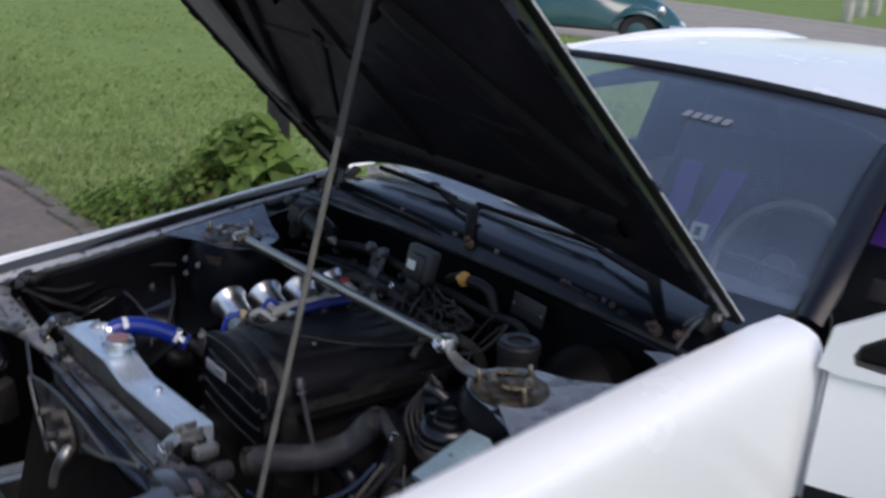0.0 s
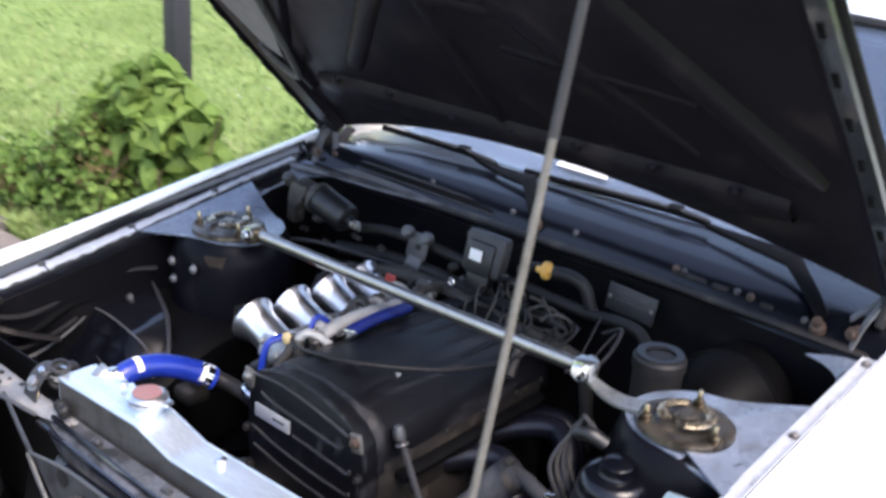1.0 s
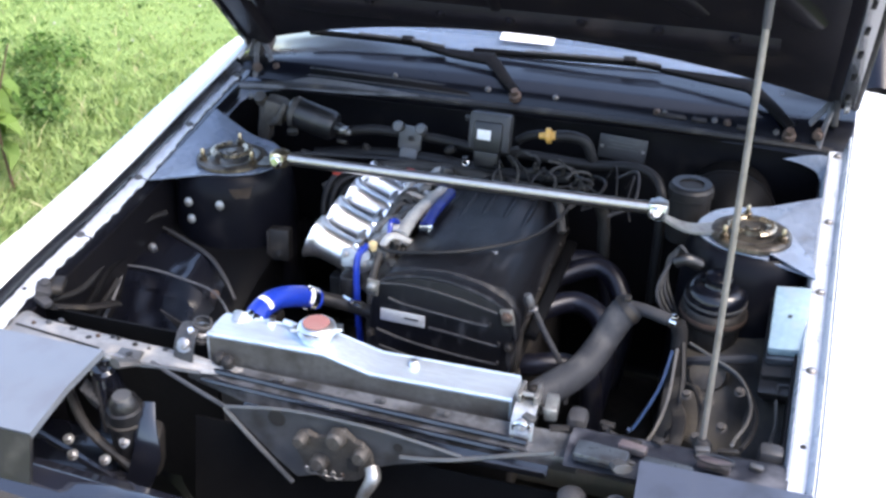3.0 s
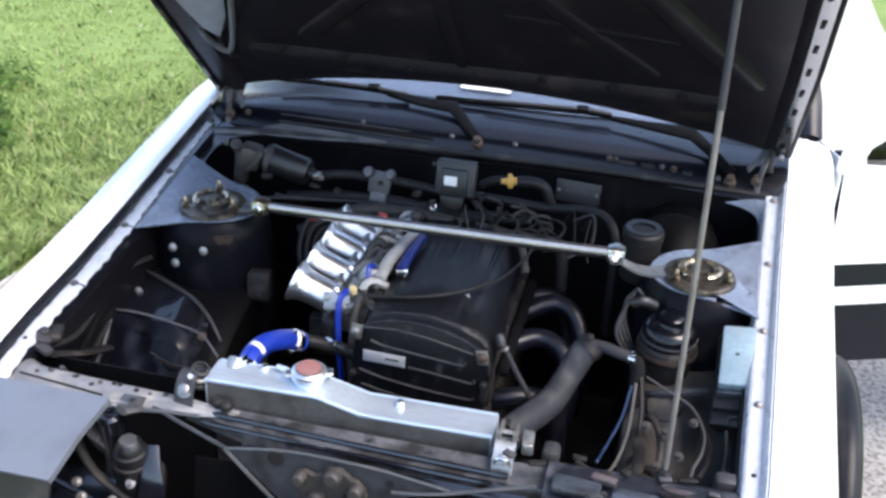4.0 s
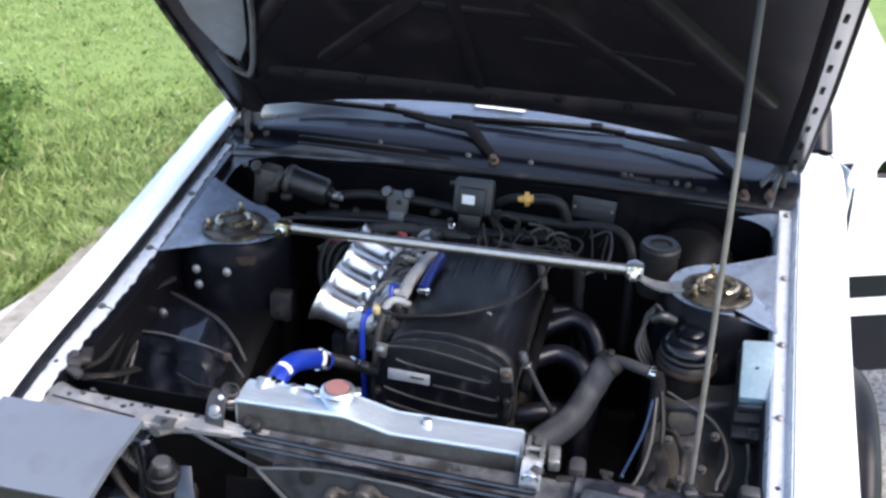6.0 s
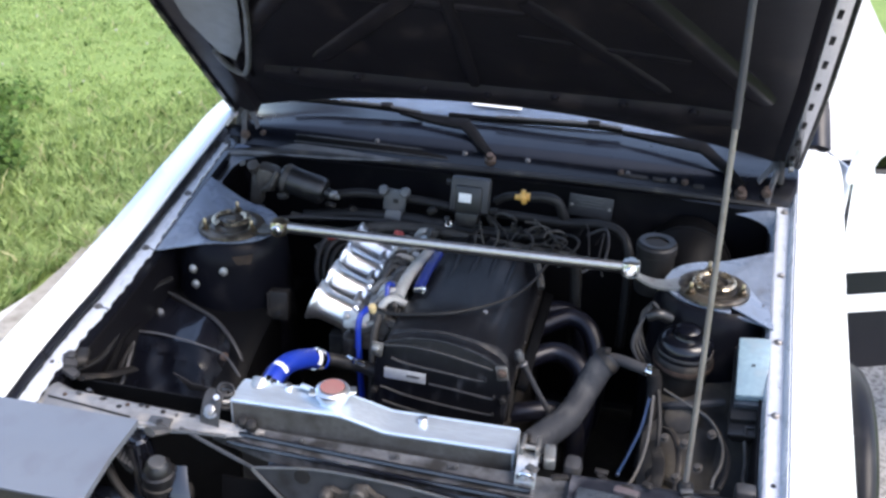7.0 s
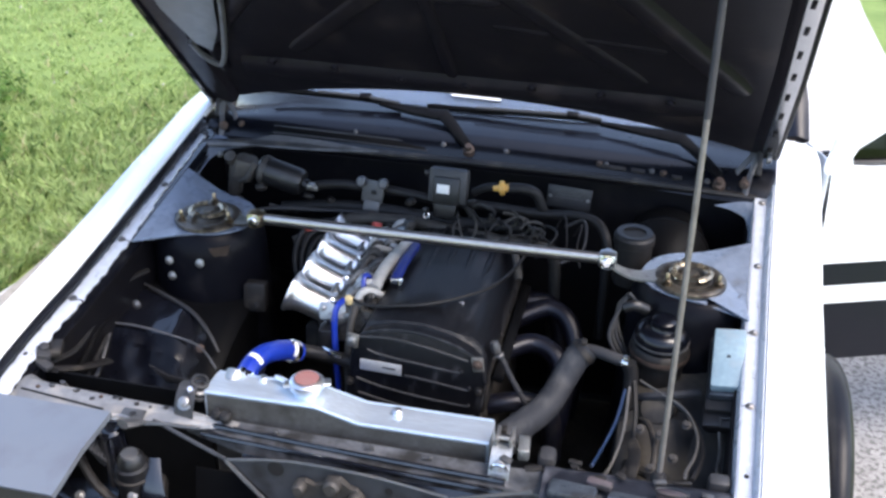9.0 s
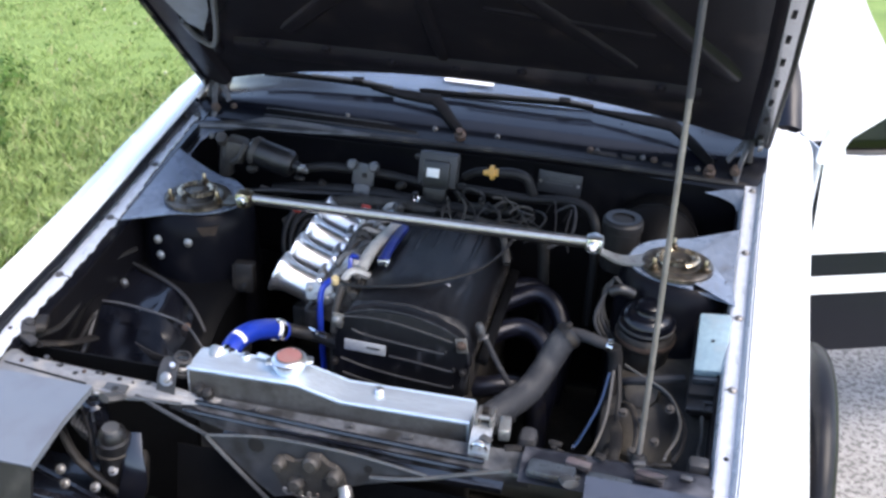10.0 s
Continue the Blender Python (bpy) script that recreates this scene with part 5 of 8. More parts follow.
    part("hole", lathe([(0, 0), (0.012, 0), (0.014, 0.001), (0.010, 0.002), (0, 0.001)], (-0.137, -0.5825, 0.662), (0, -1, 0.1), 16), RUBBER, lp)
    part("hole", lathe([(0, 0), (0.006, 0), (0.007, 0.001), (0, 0.001)], (0.055, -0.5825, 0.655), (0, -1, 0.1), 12), RUBBER, lp)
    lt = thing("bonnet_latch", (-0.04, -0.60, 0.62), "rusty brown steel bonnet latch on the front panel", "latch")
    lm_ = Matrix(((1, 0, 0, 0), (0, 0, -1, -0.586), (0, 1, 0, 0), (0, 0, 0, 1)))
    part("latch_body", slab([(-0.105, 0.628), (-0.098, 0.655), (-0.082, 0.660), (-0.07, 0.648), (-0.055, 0.652), (-0.045, 0.672), (-0.022, 0.675), (-0.010, 0.655), (0.004, 0.658), (0.018, 0.640), (0.022, 0.612), (-0.005, 0.586), (-0.055, 0.572), (-0.09, 0.595)], 0, 0.010, 0.003, lm_), BROWNST, lt, "brown worn latch plate")
    for x, z, r_ in ((-0.090, 0.646, 0.011), (-0.034, 0.660, 0.014), (0.004, 0.640, 0.012), (-0.062, 0.612, 0.013)):
        part("boss", lathe([(0, 0.022), (r_ * 0.75, 0.022), (r_, 0.018), (r_ * 1.05, 0.0)], (x, -0.592, z), (0, -1, 0.12), 16), BROWNST, lt, "round worn boss")
    part("slot", rbox((-0.010, -0.5985, 0.618), (0.018, 0.004, 0.022), 0.001), RUBBER, lt)
    part("latch_hook", tube([(0.020, -0.600, 0.622), (0.026, -0.612, 0.612), (0.014, -0.622, 0.585), (0.006, -0.626, 0.550)], (0.011, 0.012, 0.009, 0.009), 10, 5), STEEL, lt, "pale lever end")
    part("latch_spring", tube([(-0.085 + 0.02 * t + 0.006 * math.cos(t * 9), -0.604, 0.596 + 0.006 * math.sin(t * 9)) for t in np.linspace(0, 3, 30)], 0.0016, 5, 1), STEEL, lt)
    # dark air deflector and condenser behind the grille
    part("deflector", sheet(lambda u, v: (lerp(-0.30, 0.33, u), lerp(-0.545, -0.60, v), lerp(0.60, 0.34, v)), 8, 6, 0.004), ARMB, CAR, "dark air deflector")
    part("nose_panel", sheet(lambda u, v: (lerp(-0.70, 0.70, u), curve(v, [(0, -0.715), (0.3, -0.74), (0.55, -0.79), (1, -0.80)]) - 0.03 * (1 - (2 * u - 1) ** 2), curve(v, [(0, 0.622), (0.3, 0.632), (0.55, 0.625), (1, 0.5)])), 24, 14, 0.004), BLACKP, CAR, "black nose panel")
    part("bumper", rbox((0, -0.86, 0.42), (1.5, 0.14, 0.2), 0.05, (0, 0, 0), 3), BLACKP, CAR, "black front bumper")
    for s in (-1, 1):
        xi, xo = (-0.415, -0.672) if s < 0 else (0.40, 0.62)
        h = thing("headlight_cover", (s * 0.55, -0.68, 0.70), "closed pop-up headlight cover in glossy dark paint", "headlight", "pop-up headlights")
        def lid(u, v):
            x = lerp(xo, xi, u)
            return (x + s * 0.008 * v, lerp(-0.597, -0.772, v), curve(v, [(0, 0.734), (0.5, 0.726), (1, 0.704)]))
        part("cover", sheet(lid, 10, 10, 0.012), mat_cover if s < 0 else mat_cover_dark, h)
        part("front_face", sheet(lambda u, v: (lerp(xo, xi, u) + s * 0.008, lerp(-0.772, -0.80, v), lerp(0.70, 0.60, v)), 8, 5, 0.006), PLASTIC, h, "dark lamp face")
        part("hinge_arm", tube([(xi - s * 0.02, -0.60, 0.715), (xi - s * 0.03, -0.57, 0.70), (xi - s * 0.01, -0.545, 0.68)], (0.014, 0.012, 0.012), 8, 4, flat=0.5), DUSTY, h, "grey hinge arm")
        m = thing("headlight_motor", (s * 0.38, -0.56, 0.55), "grimy cylindrical headlight motor behind the cover", "motor", "headlight motors")
        part("can", lathe([(0, 0.66), (0.016, 0.66), (0.022, 0.653), (0.023, 0.64), (0.028, 0.638), (0.028, 0.60), (0.03, 0.52), (0.02, 0.5), (0, 0.5)], (s * 0.378, -0.565, 0.012), (0, -0.08, 1), 20), PLASTIC, m, "dark round motor can")
        part("cap", lathe([(0, 0.664), (0.014, 0.664), (0.0155, 0.660), (0.014, 0.657)], (s * 0.378, -0.566, 0.012), (0, -0.08, 1), 16), DUSTY, m, "pale cap")
        part("can_flange", lathe([(0.026, 0), (0.033, 0.002), (0.033, 0.006), (0.026, 0.009)], (s * 0.379, -0.612, 0.622), (0, -0.08, 1), 18), GRIMY, m, "flange of the motor can")
        part("drum", lathe([(0, 0.03), (0.016, 0.03), (0.021, 0.025), (0.022, -0.03), (0.018, -0.06), (0, -0.06)], (s * 0.425, -0.585, 0.668), (0, -0.2, 1), 18), BAY, m, "black drum")
        part("drum_loop", tube([(s * 0.443, -0.583, 0.700), (s * 0.428, -0.592, 0.712), (s * 0.408, -0.586, 0.712), (s * 0.402, -0.575, 0.702)], 0.0035, 6, 4), POLISH, m, "bright bent loop")
        for k in range(5):
            part("fin", rbox((s * (0.446 - 0.006 * k), -0.604, 0.652 - 0.004 * k), (0.003, 0.024, 0.040), 0.001, (14, s * 18, 0)), OLDHOSE, m)
        part("linkage", tube([(s * 0.44, -0.56, 0.68), (s * 0.45, -0.575, 0.63), (s * 0.415, -0.585, 0.60), (s * 0.42, -0.60, 0.54)], (0.016, 0.013, 0.010, 0.008), 8, 4, flat=0.6), GRIMY, m, "black linkage")
        part("linkage", tube([(s * 0.49, -0.60, 0.65), (s * 0.44, -0.63, 0.60), (s * 0.36, -0.64, 0.55)], 0.008, 8, 4), GRIMY, m)
        part("bracket", rbox((s * 0.37, -0.60, 0.56), (0.07, 0.05, 0.1), 0.015, (12, 8, 20)), GRIMY, m)
        solo("headlight_bracket", tube([(s * 0.58, -0.64, 0.60), (s * 0.48, -0.66, 0.585), (s * 0.36, -0.69, 0.57)], 0.007, 6, 4), BAY, "thin black rod across the headlight recess", "bracket", "headlight brackets")
        bx = rbox((s * 0.5, -0.66, 0.52), (0.3, 0.2, 0.03), 0.01, (10, 0, 0))
        part("lamp_tray", bx, BAY, CAR, "black headlight recess floor")
    # clear plastic connector housings on the near side of the cross panel
    c = thing("relay_block", (0.40, -0.52, 0.70), "translucent plastic connector block on the front panel", "connector")
    part("shell", rbox((0.345, -0.562, 0.700), (0.075, 0.035, 0.016), 0.005, (0, 0, -4)), FROST, c)
    part("shell", rbox((0.435, -0.566, 0.701), (0.07, 0.03, 0.014), 0.005, (0, 0, -3)), FROST, c)
    part("plug", rbox((0.385, -0.540, 0.706), (0.040, 0.016, 0.012), 0.003, (0, 0, -12)), PLUG, c, "faded pink plug")
    part("plug", rbox((0.495, -0.543, 0.708), (0.045, 0.018, 0.012), 0.003, (0, 0, -6)), PLUG, c, "faded pink plug")
    part("ring", tube([(0.495 + 0.026 * math.cos(a), -0.550 + 0.010 * math.sin(a), 0.722) for a in np.linspace(0, 2 * math.pi, 17)], 0.002, 5, 1), PLASTIC, c)
    solo("washer_cap", lathe([(0, 0.0), (0.02, 0), (0.02, 0.018), (0.012, 0.026), (0, 0.028)], (0.315, -0.60, 0.635), (0, -0.1, 1), 16), OLDHOSE, "round grey filler cap behind the nose", "cap")
    solo("clip_block", join(rbox((0.57, -0.47, 0.68), (0.035, 0.03, 0.04), 0.008)), GREYPL, "small grey plastic clip block by the wing", "clip")


# Same lid paint twice: sky sheen coloured into the far, shade into the near.
mat_cover = mat("sky_lit_cover_paint", (0.105, 0.118, 0.138), (0.118, 0.131, 0.152), 5, 0.32, 0.05, coat=0.9, spots=(0.098, 0.105, 0.122), sscale=12, grain=0.95)
mat_cover_dark = mat("shaded_cover_paint", (0.045, 0.055, 0.08), (0.055, 0.066, 0.092), 5, 0.32, 0.05, coat=0.6, spots=(0.03, 0.036, 0.05), sscale=12)
build_front()


def build_radiator():
    r = thing("radiator", (-0.05, -0.455, 0.4), "bright aluminium radiator with a stepped top tank", "radiator")
    XS = [(-0.300, 0.721), (-0.105, 0.721), (-0.028, 0.699), (0.196, 0.697)]
    def tank(u, v):
        x = lerp(-0.300, 0.196, u)
        zt = curve(x, XS)
        prof = [(-0.488, 0.652), (-0.488, zt - 0.004), (-0.485, zt), (-0.429, zt), (-0.426, zt - 0.004), (-0.426, 0.652), (-0.488, 0.652)]
        y, z = prof[round(v * 6)]
        return (x, y + 0.015 * u, z)
    bm = sheet(tank, 40, 6)
    bmesh.ops.remove_doubles(bm, verts=bm.verts[:], dist=0.0005)
    bmesh.ops.holes_fill(bm, edges=bm.edges[:])
    t = part("top_tank", bm, ALU, r, "bright brushed aluminium tank", 25)
    part("weld", tube([(-0.298, -0.4885, 0.7205), (-0.105, -0.4835, 0.7205), (-0.028, -0.4815, 0.699), (0.194, -0.4745, 0.697)], 0.0016, 6, 1, smooth=False), ALU, t, "weld bead")
    part("weld", tube([(-0.298, -0.426, 0.7205), (-0.105, -0.4205, 0.7205), (-0.028, -0.4185, 0.699), (0.194, -0.4115, 0.697)], 0.0016, 6, 1, smooth=False), ALU, t)
    part("tank_front", sheet(lambda u, v: (lerp(-0.296, 0.192, u), -0.4892 + 0.015 * u, lerp(0.655, curve(lerp(-0.296, 0.192, u), XS) - 0.006, v)), 40, 3, 0.0008), TANKF, t, "darker grey front face of the tank")
    part("core", rbox((-0.05, -0.452, 0.48), (0.49, 0.042, 0.345), 0.004), GRIMY, r, "dark finned core")
    part("bottom_tank", rbox((-0.05, -0.452, 0.29), (0.5, 0.06, 0.05), 0.006), ALU, r)
    part("neck", lathe([(0.024, 0), (0.022, 0.006), (0.022, 0.012), (0.031, 0.014), (0.031, 0.018), (0, 0.018)], (-0.128, -0.446, 0.721), (0, 0, 1), 24), ALU, t, "filler neck")
    cap = part("cap", lathe([(0.028, 0.004), (0.030, 0.0), (0.030, 0.008), (0.026, 0.0115), (0.0225, 0.0125), (0, 0.0135)], (-0.128, -0.446, 0.737), (0, 0, 1), 28), POLISH, r, "chromed radiator cap")
    part("cap_sticker", lathe([(0.0, 0.0), (0.0215, 0), (0.021, 0.0012), (0, 0.0016)], (-0.128, -0.446, 0.7502), (0, 0, 1), 28), REDCAP, cap, "faded red cap sticker")
    for a in (20, 200):
        part("cap_ear", rbox((-0.128 + 0.032 * math.cos(radians(a)), -0.446 + 0.032 * math.sin(radians(a)), 0.74), (0.018, 0.016, 0.006), 0.002, (0, 0, a)), POLISH, cap)
    part("overflow_spout", tube([(-0.15, -0.447, 0.732), (-0.175, -0.437, 0.732), (-0.19, -0.432, 0.731)], 0.0045, 8, 3), ALU, t)
    part("outlet", lathe([(0.018, 0), (0.018, 0.022), (0.0185, 0.024), (0.017, 0.026)], (-0.270, -0.44, 0.705), (0.05, 0.8, 0.5), 20), PLATEA, t, "hose outlet")
    part("drain_plug", lathe([(0, 0), (0.008, 0), (0.008, 0.008), (0.005, 0.010), (0, 0.010)], (0.03, -0.437, 0.699), (0, 0, 1), 12), POLISH, t, "bleed plug")
    part("drain_plug", lathe([(0, 0), (0.007, 0), (0.007, 0.006), (0, 0.008)], (-0.215, -0.43, 0.721), (0, 0, 1), 12), POLISH, t)
    for x, z, sgn in ((-0.325, 0.716, -1), (0.222, 0.692, 1)):
        b = thing("radiator_bracket", (x, -0.47, z - 0.03), "shiny strap bracket holding the end of the radiator", "bracket", "radiator brackets")
        part("strap", sheet(lambda u, v: (x + (v - 0.5) * 0.034, lerp(-0.525, -0.43, u), z - 0.03 + 0.045 * math.sin(min(1, u * 1.25) * math.pi) ** 0.6), 14, 4, 0.002), PLATEA if sgn > 0 else GREYPL, b, "bent metal strap")
        part("bolt", bolt((x, -0.513, z - 0.006), (0, -0.7, 0.7), 0.0095, 0.008), STEEL, b)
        part("cushion", rbox((x, -0.465, z - 0.008), (0.028, 0.05, 0.03), 0.008), RUBBER, b, "rubber cushion")
        if sgn > 0:
            part("clamp_ring", tube([(x + 0.013 * math.cos(a), -0.519 - 0.004 * math.sin(a), z - 0.008 + 0.013 * math.sin(a)) for a in np.linspace(0, 2 * math.pi, 17)], 0.003, 6, 1), CHROME, b, "bright clamp ring")
            part("clamp_ear", join(rbox((x - 0.012, -0.470, z + 0.016), (0.006, 0.04, 0.026), 0.002), rbox((x + 0.012, -0.470, z + 0.016), (0.006, 0.04, 0.026), 0.002), tube([(x - 0.016, -0.478, z + 0.024), (x + 0.016, -0.478, z + 0.024)], 0.004, 8, 1)), STEEL, b, "clamp ears with a cross bolt")
            part("end_block", rbox((x + 0.031, -0.455, z - 0.008), (0.020, 0.045, 0.022), 0.004, (0, 0, 6)), PLATEA, b, "bright metal end block")
            part("end_stub", rbox((x + 0.07, -0.445, z - 0.03), (0.03, 0.04, 0.03), 0.01), OLDHOSE, b)
        else:
            part("stud", bolt((x + 0.005, -0.497, z + 0.004), (0.2, -0.5, 0.8), 0.006, 0.016), CHROME, b)
            for k in range(3):
                part("bush_ring", lathe([(0.012, -0.004), (0.016, -0.003), (0.016, 0.003), (0.012, 0.004)], (x + 0.010 + 0.002 * k, -0.478, z - 0.012 + 0.013 * k), (0.25, -0.1, 1), 18), POLISH if k == 1 else GREYPL, b, "ring of the bush")
            part("collar", lathe([(0.006, 0.004), (0.013, 0.004), (0.015, 0.0), (0.013, -0.004)], (x - 0.002, -0.518, z - 0.026), (0, -0.85, 0.5), 18), GOLDB, b, "plated collar")
    for dx, y in ((-0.272, -0.50), (-0.255, -0.505)):
        solo("rubber_stop", lathe([(0, 0), (0.011, 0), (0.010, 0.012), (0.006, 0.016), (0, 0.016)], (dx, y, 0.682), (0, -0.4, 1), 14), RUBBER, "small black rubber stop on the cross beam", "rubber stop", "rubber stops")


build_radiator()


def hose(name, pts, r, m, label, clamps=(), n=8, cat="hose", group="", seg=14, clamp_mat=None):
    h = thing(name, Vector(pts[0]), label, cat, group)
    part("pipe", tube(pts, r, seg, n), m, h)
    line = smooth_line(pts, n)
    rr = r if not hasattr(r, "__len__") else r[0]
    for f in clamps:
        i = min(len(line) - 2, int(f * (len(line) - 1)))
        d = (line[i + 1] - line[i]).normalized()
        part("clamp", lathe([(rr * 1.0, -0.006), (rr * 1.10, -0.006), (rr * 1.10, 0.006), (rr * 1.0, 0.006)], line[i], d, 18), clamp_mat or CHROME, h, "dull hose clamp" if clamp_mat else "shiny hose clamp")
        part("clamp_screw", rbox(line[i] + Vector((0, -0.3, 0.95)) * rr * 1.12, (0.012, 0.016, 0.008), 0.002), clamp_mat or CHROME, h)
    return h


def build_hoses():
    top = hose("coolant_hose", [(-0.256, -0.420, 0.704), (-0.255, -0.385, 0.714), (-0.246, -0.340, 0.710), (-0.229, -0.292, 0.690), (-0.212, -0.262, 0.670)], 0.0192, BLUE, "bright blue silicone coolant hose above the radiator", (0.06, 0.93))
    for f in (0.30, 0.86):
        line = smooth_line([(-0.256, -0.420, 0.704), (-0.255, -0.385, 0.714), (-0.246, -0.340, 0.710), (-0.229, -0.292, 0.690), (-0.212, -0.262, 0.670)], 8)
        i = int(f * (len(line) - 1))
        c, d = line[i], (line[i + 1] - line[i]).normalized()
        e = d.cross(Vector((0.35, -0.6, 0.7)).normalized()).normalized()
        n_ = e.cross(d)
        part("print", sheet(lambda u, v: c + d * (u - 0.5) * 0.011 + (n_ * math.cos((v - 0.5) * 1.7) + e * math.sin((v - 0.5) * 1.7)) * 0.0198, 2, 8), STICK, top, "white printed mark")
    hose("coolant_pipe", [(-0.214, -0.258, 0.672), (-0.19, -0.245, 0.662), (-0.15, -0.240, 0.655), (-0.11, -0.245, 0.65)], 0.0125, GRIMY, "dull metal coolant pipe at the front of the engine", cat="pipe")
    hose("coolant_hose", [(-0.24, -0.42, 0.52), (-0.21, -0.385, 0.565), (-0.155, -0.355, 0.575), (-0.10, -0.33, 0.56)], 0.02, BLUE, "lower blue silicone hose behind the radiator", (0.45, 0.85))
    hose("radiator_hose", [(0.195, -0.345, 0.60), (0.225, -0.315, 0.615), (0.262, -0.245, 0.615), (0.285, -0.185, 0.635), (0.305, -0.155, 0.672), (0.325, -0.140, 0.692)], (0.026, 0.027, 0.026, 0.025, 0.0265, 0.026), HOSEG, "thick dusty grey rubber hose beside the engine", (0.05, 0.93), cat="hose", clamp_mat=GRIMY)
    hose("breather_pipe", [(0.322, -0.142, 0.690), (0.345, -0.148, 0.692), (0.375, -0.160, 0.692), (0.403, -0.168, 0.690)], 0.011, OLDHOSE, "thin grey pipe leaving the thick hose", (0.96,), cat="pipe")
    hose("breather_pipe", [(0.405, -0.168, 0.69), (0.412, -0.17, 0.66), (0.412, -0.19, 0.58), (0.405, -0.22, 0.5)], 0.014, RUBBER, "black hose dropping beside the wheelhouse", cat="hose")
    for pts in ([(0.12, -0.10, 0.585), (0.155, -0.065, 0.605), (0.21, -0.03, 0.612), (0.262, -0.05, 0.595), (0.283, -0.10, 0.545), (0.27, -0.12, 0.42)],
                [(0.12, 0.03, 0.59), (0.17, 0.07, 0.61), (0.225, 0.10, 0.62), (0.27, 0.08, 0.60), (0.295, 0.03, 0.54), (0.285, 0.0, 0.42)],
                [(0.12, -0.19, 0.55), (0.17, -0.185, 0.565), (0.225, -0.165, 0.562), (0.265, -0.155, 0.53), (0.275, -0.15, 0.42)],
                [(0.12, 0.13, 0.59), (0.17, 0.15, 0.60), (0.22, 0.16, 0.59), (0.25, 0.14, 0.52), (0.25, 0.1, 0.42)]):
        hose("exhaust_runner", pts, 0.0205, mat_header, "dark blued steel exhaust header pipe", cat="exhaust", group="exhaust header pipes")
    dip_ = thing("dipstick", (0.20, -0.215, 0.60), "dull grey dipstick and its tube on the engine", "dipstick")
    part("tube", tube([(0.163, -0.213, 0.706), (0.176, -0.214, 0.682), (0.194, -0.215, 0.647), (0.229, -0.217, 0.582), (0.235, -0.22, 0.52)], 0.0055, 8, 4), OLDHOSE, dip_)
    part("pull", join(lathe([(0, 0), (0.008, 0.001), (0.010, 0.010), (0.007, 0.022), (0, 0.025)], (0.162, -0.213, 0.702), (-0.3, 0, 1), 12), lathe([(0.009, 0), (0.011, 0.003), (0.009, 0.006)], (0.167, -0.2135, 0.694), (-0.4, 0, 1), 12)), DUSTY, dip_, "pale pull of the dipstick")
    # black corrugated hoses under the far end of the bar
    for k in range(4):
        o = k * 0.016
        hose("rubber_loop", [(-0.30 + o, 0.03, 0.60), (-0.335 + o, 0.06, 0.67), (-0.33 + o, 0.10, 0.725 - 0.4 * o), (-0.29 + o, 0.13, 0.745 - o), (-0.235 + o, 0.14, 0.74 - o)], 0.0068, RUBBER, "black rubber hose looping under the brace bar", cat="hose", group="looping hoses", seg=8)


mat_header = mat("blued_steel", (0.008, 0.0085, 0.017), (0.005, 0.0055, 0.011), 12, 0.36, 0.1, metal=0.3, spots=(0.02, 0.018, 0.019), sscale=20, smin=0.56, smax=0.76)
build_hoses()


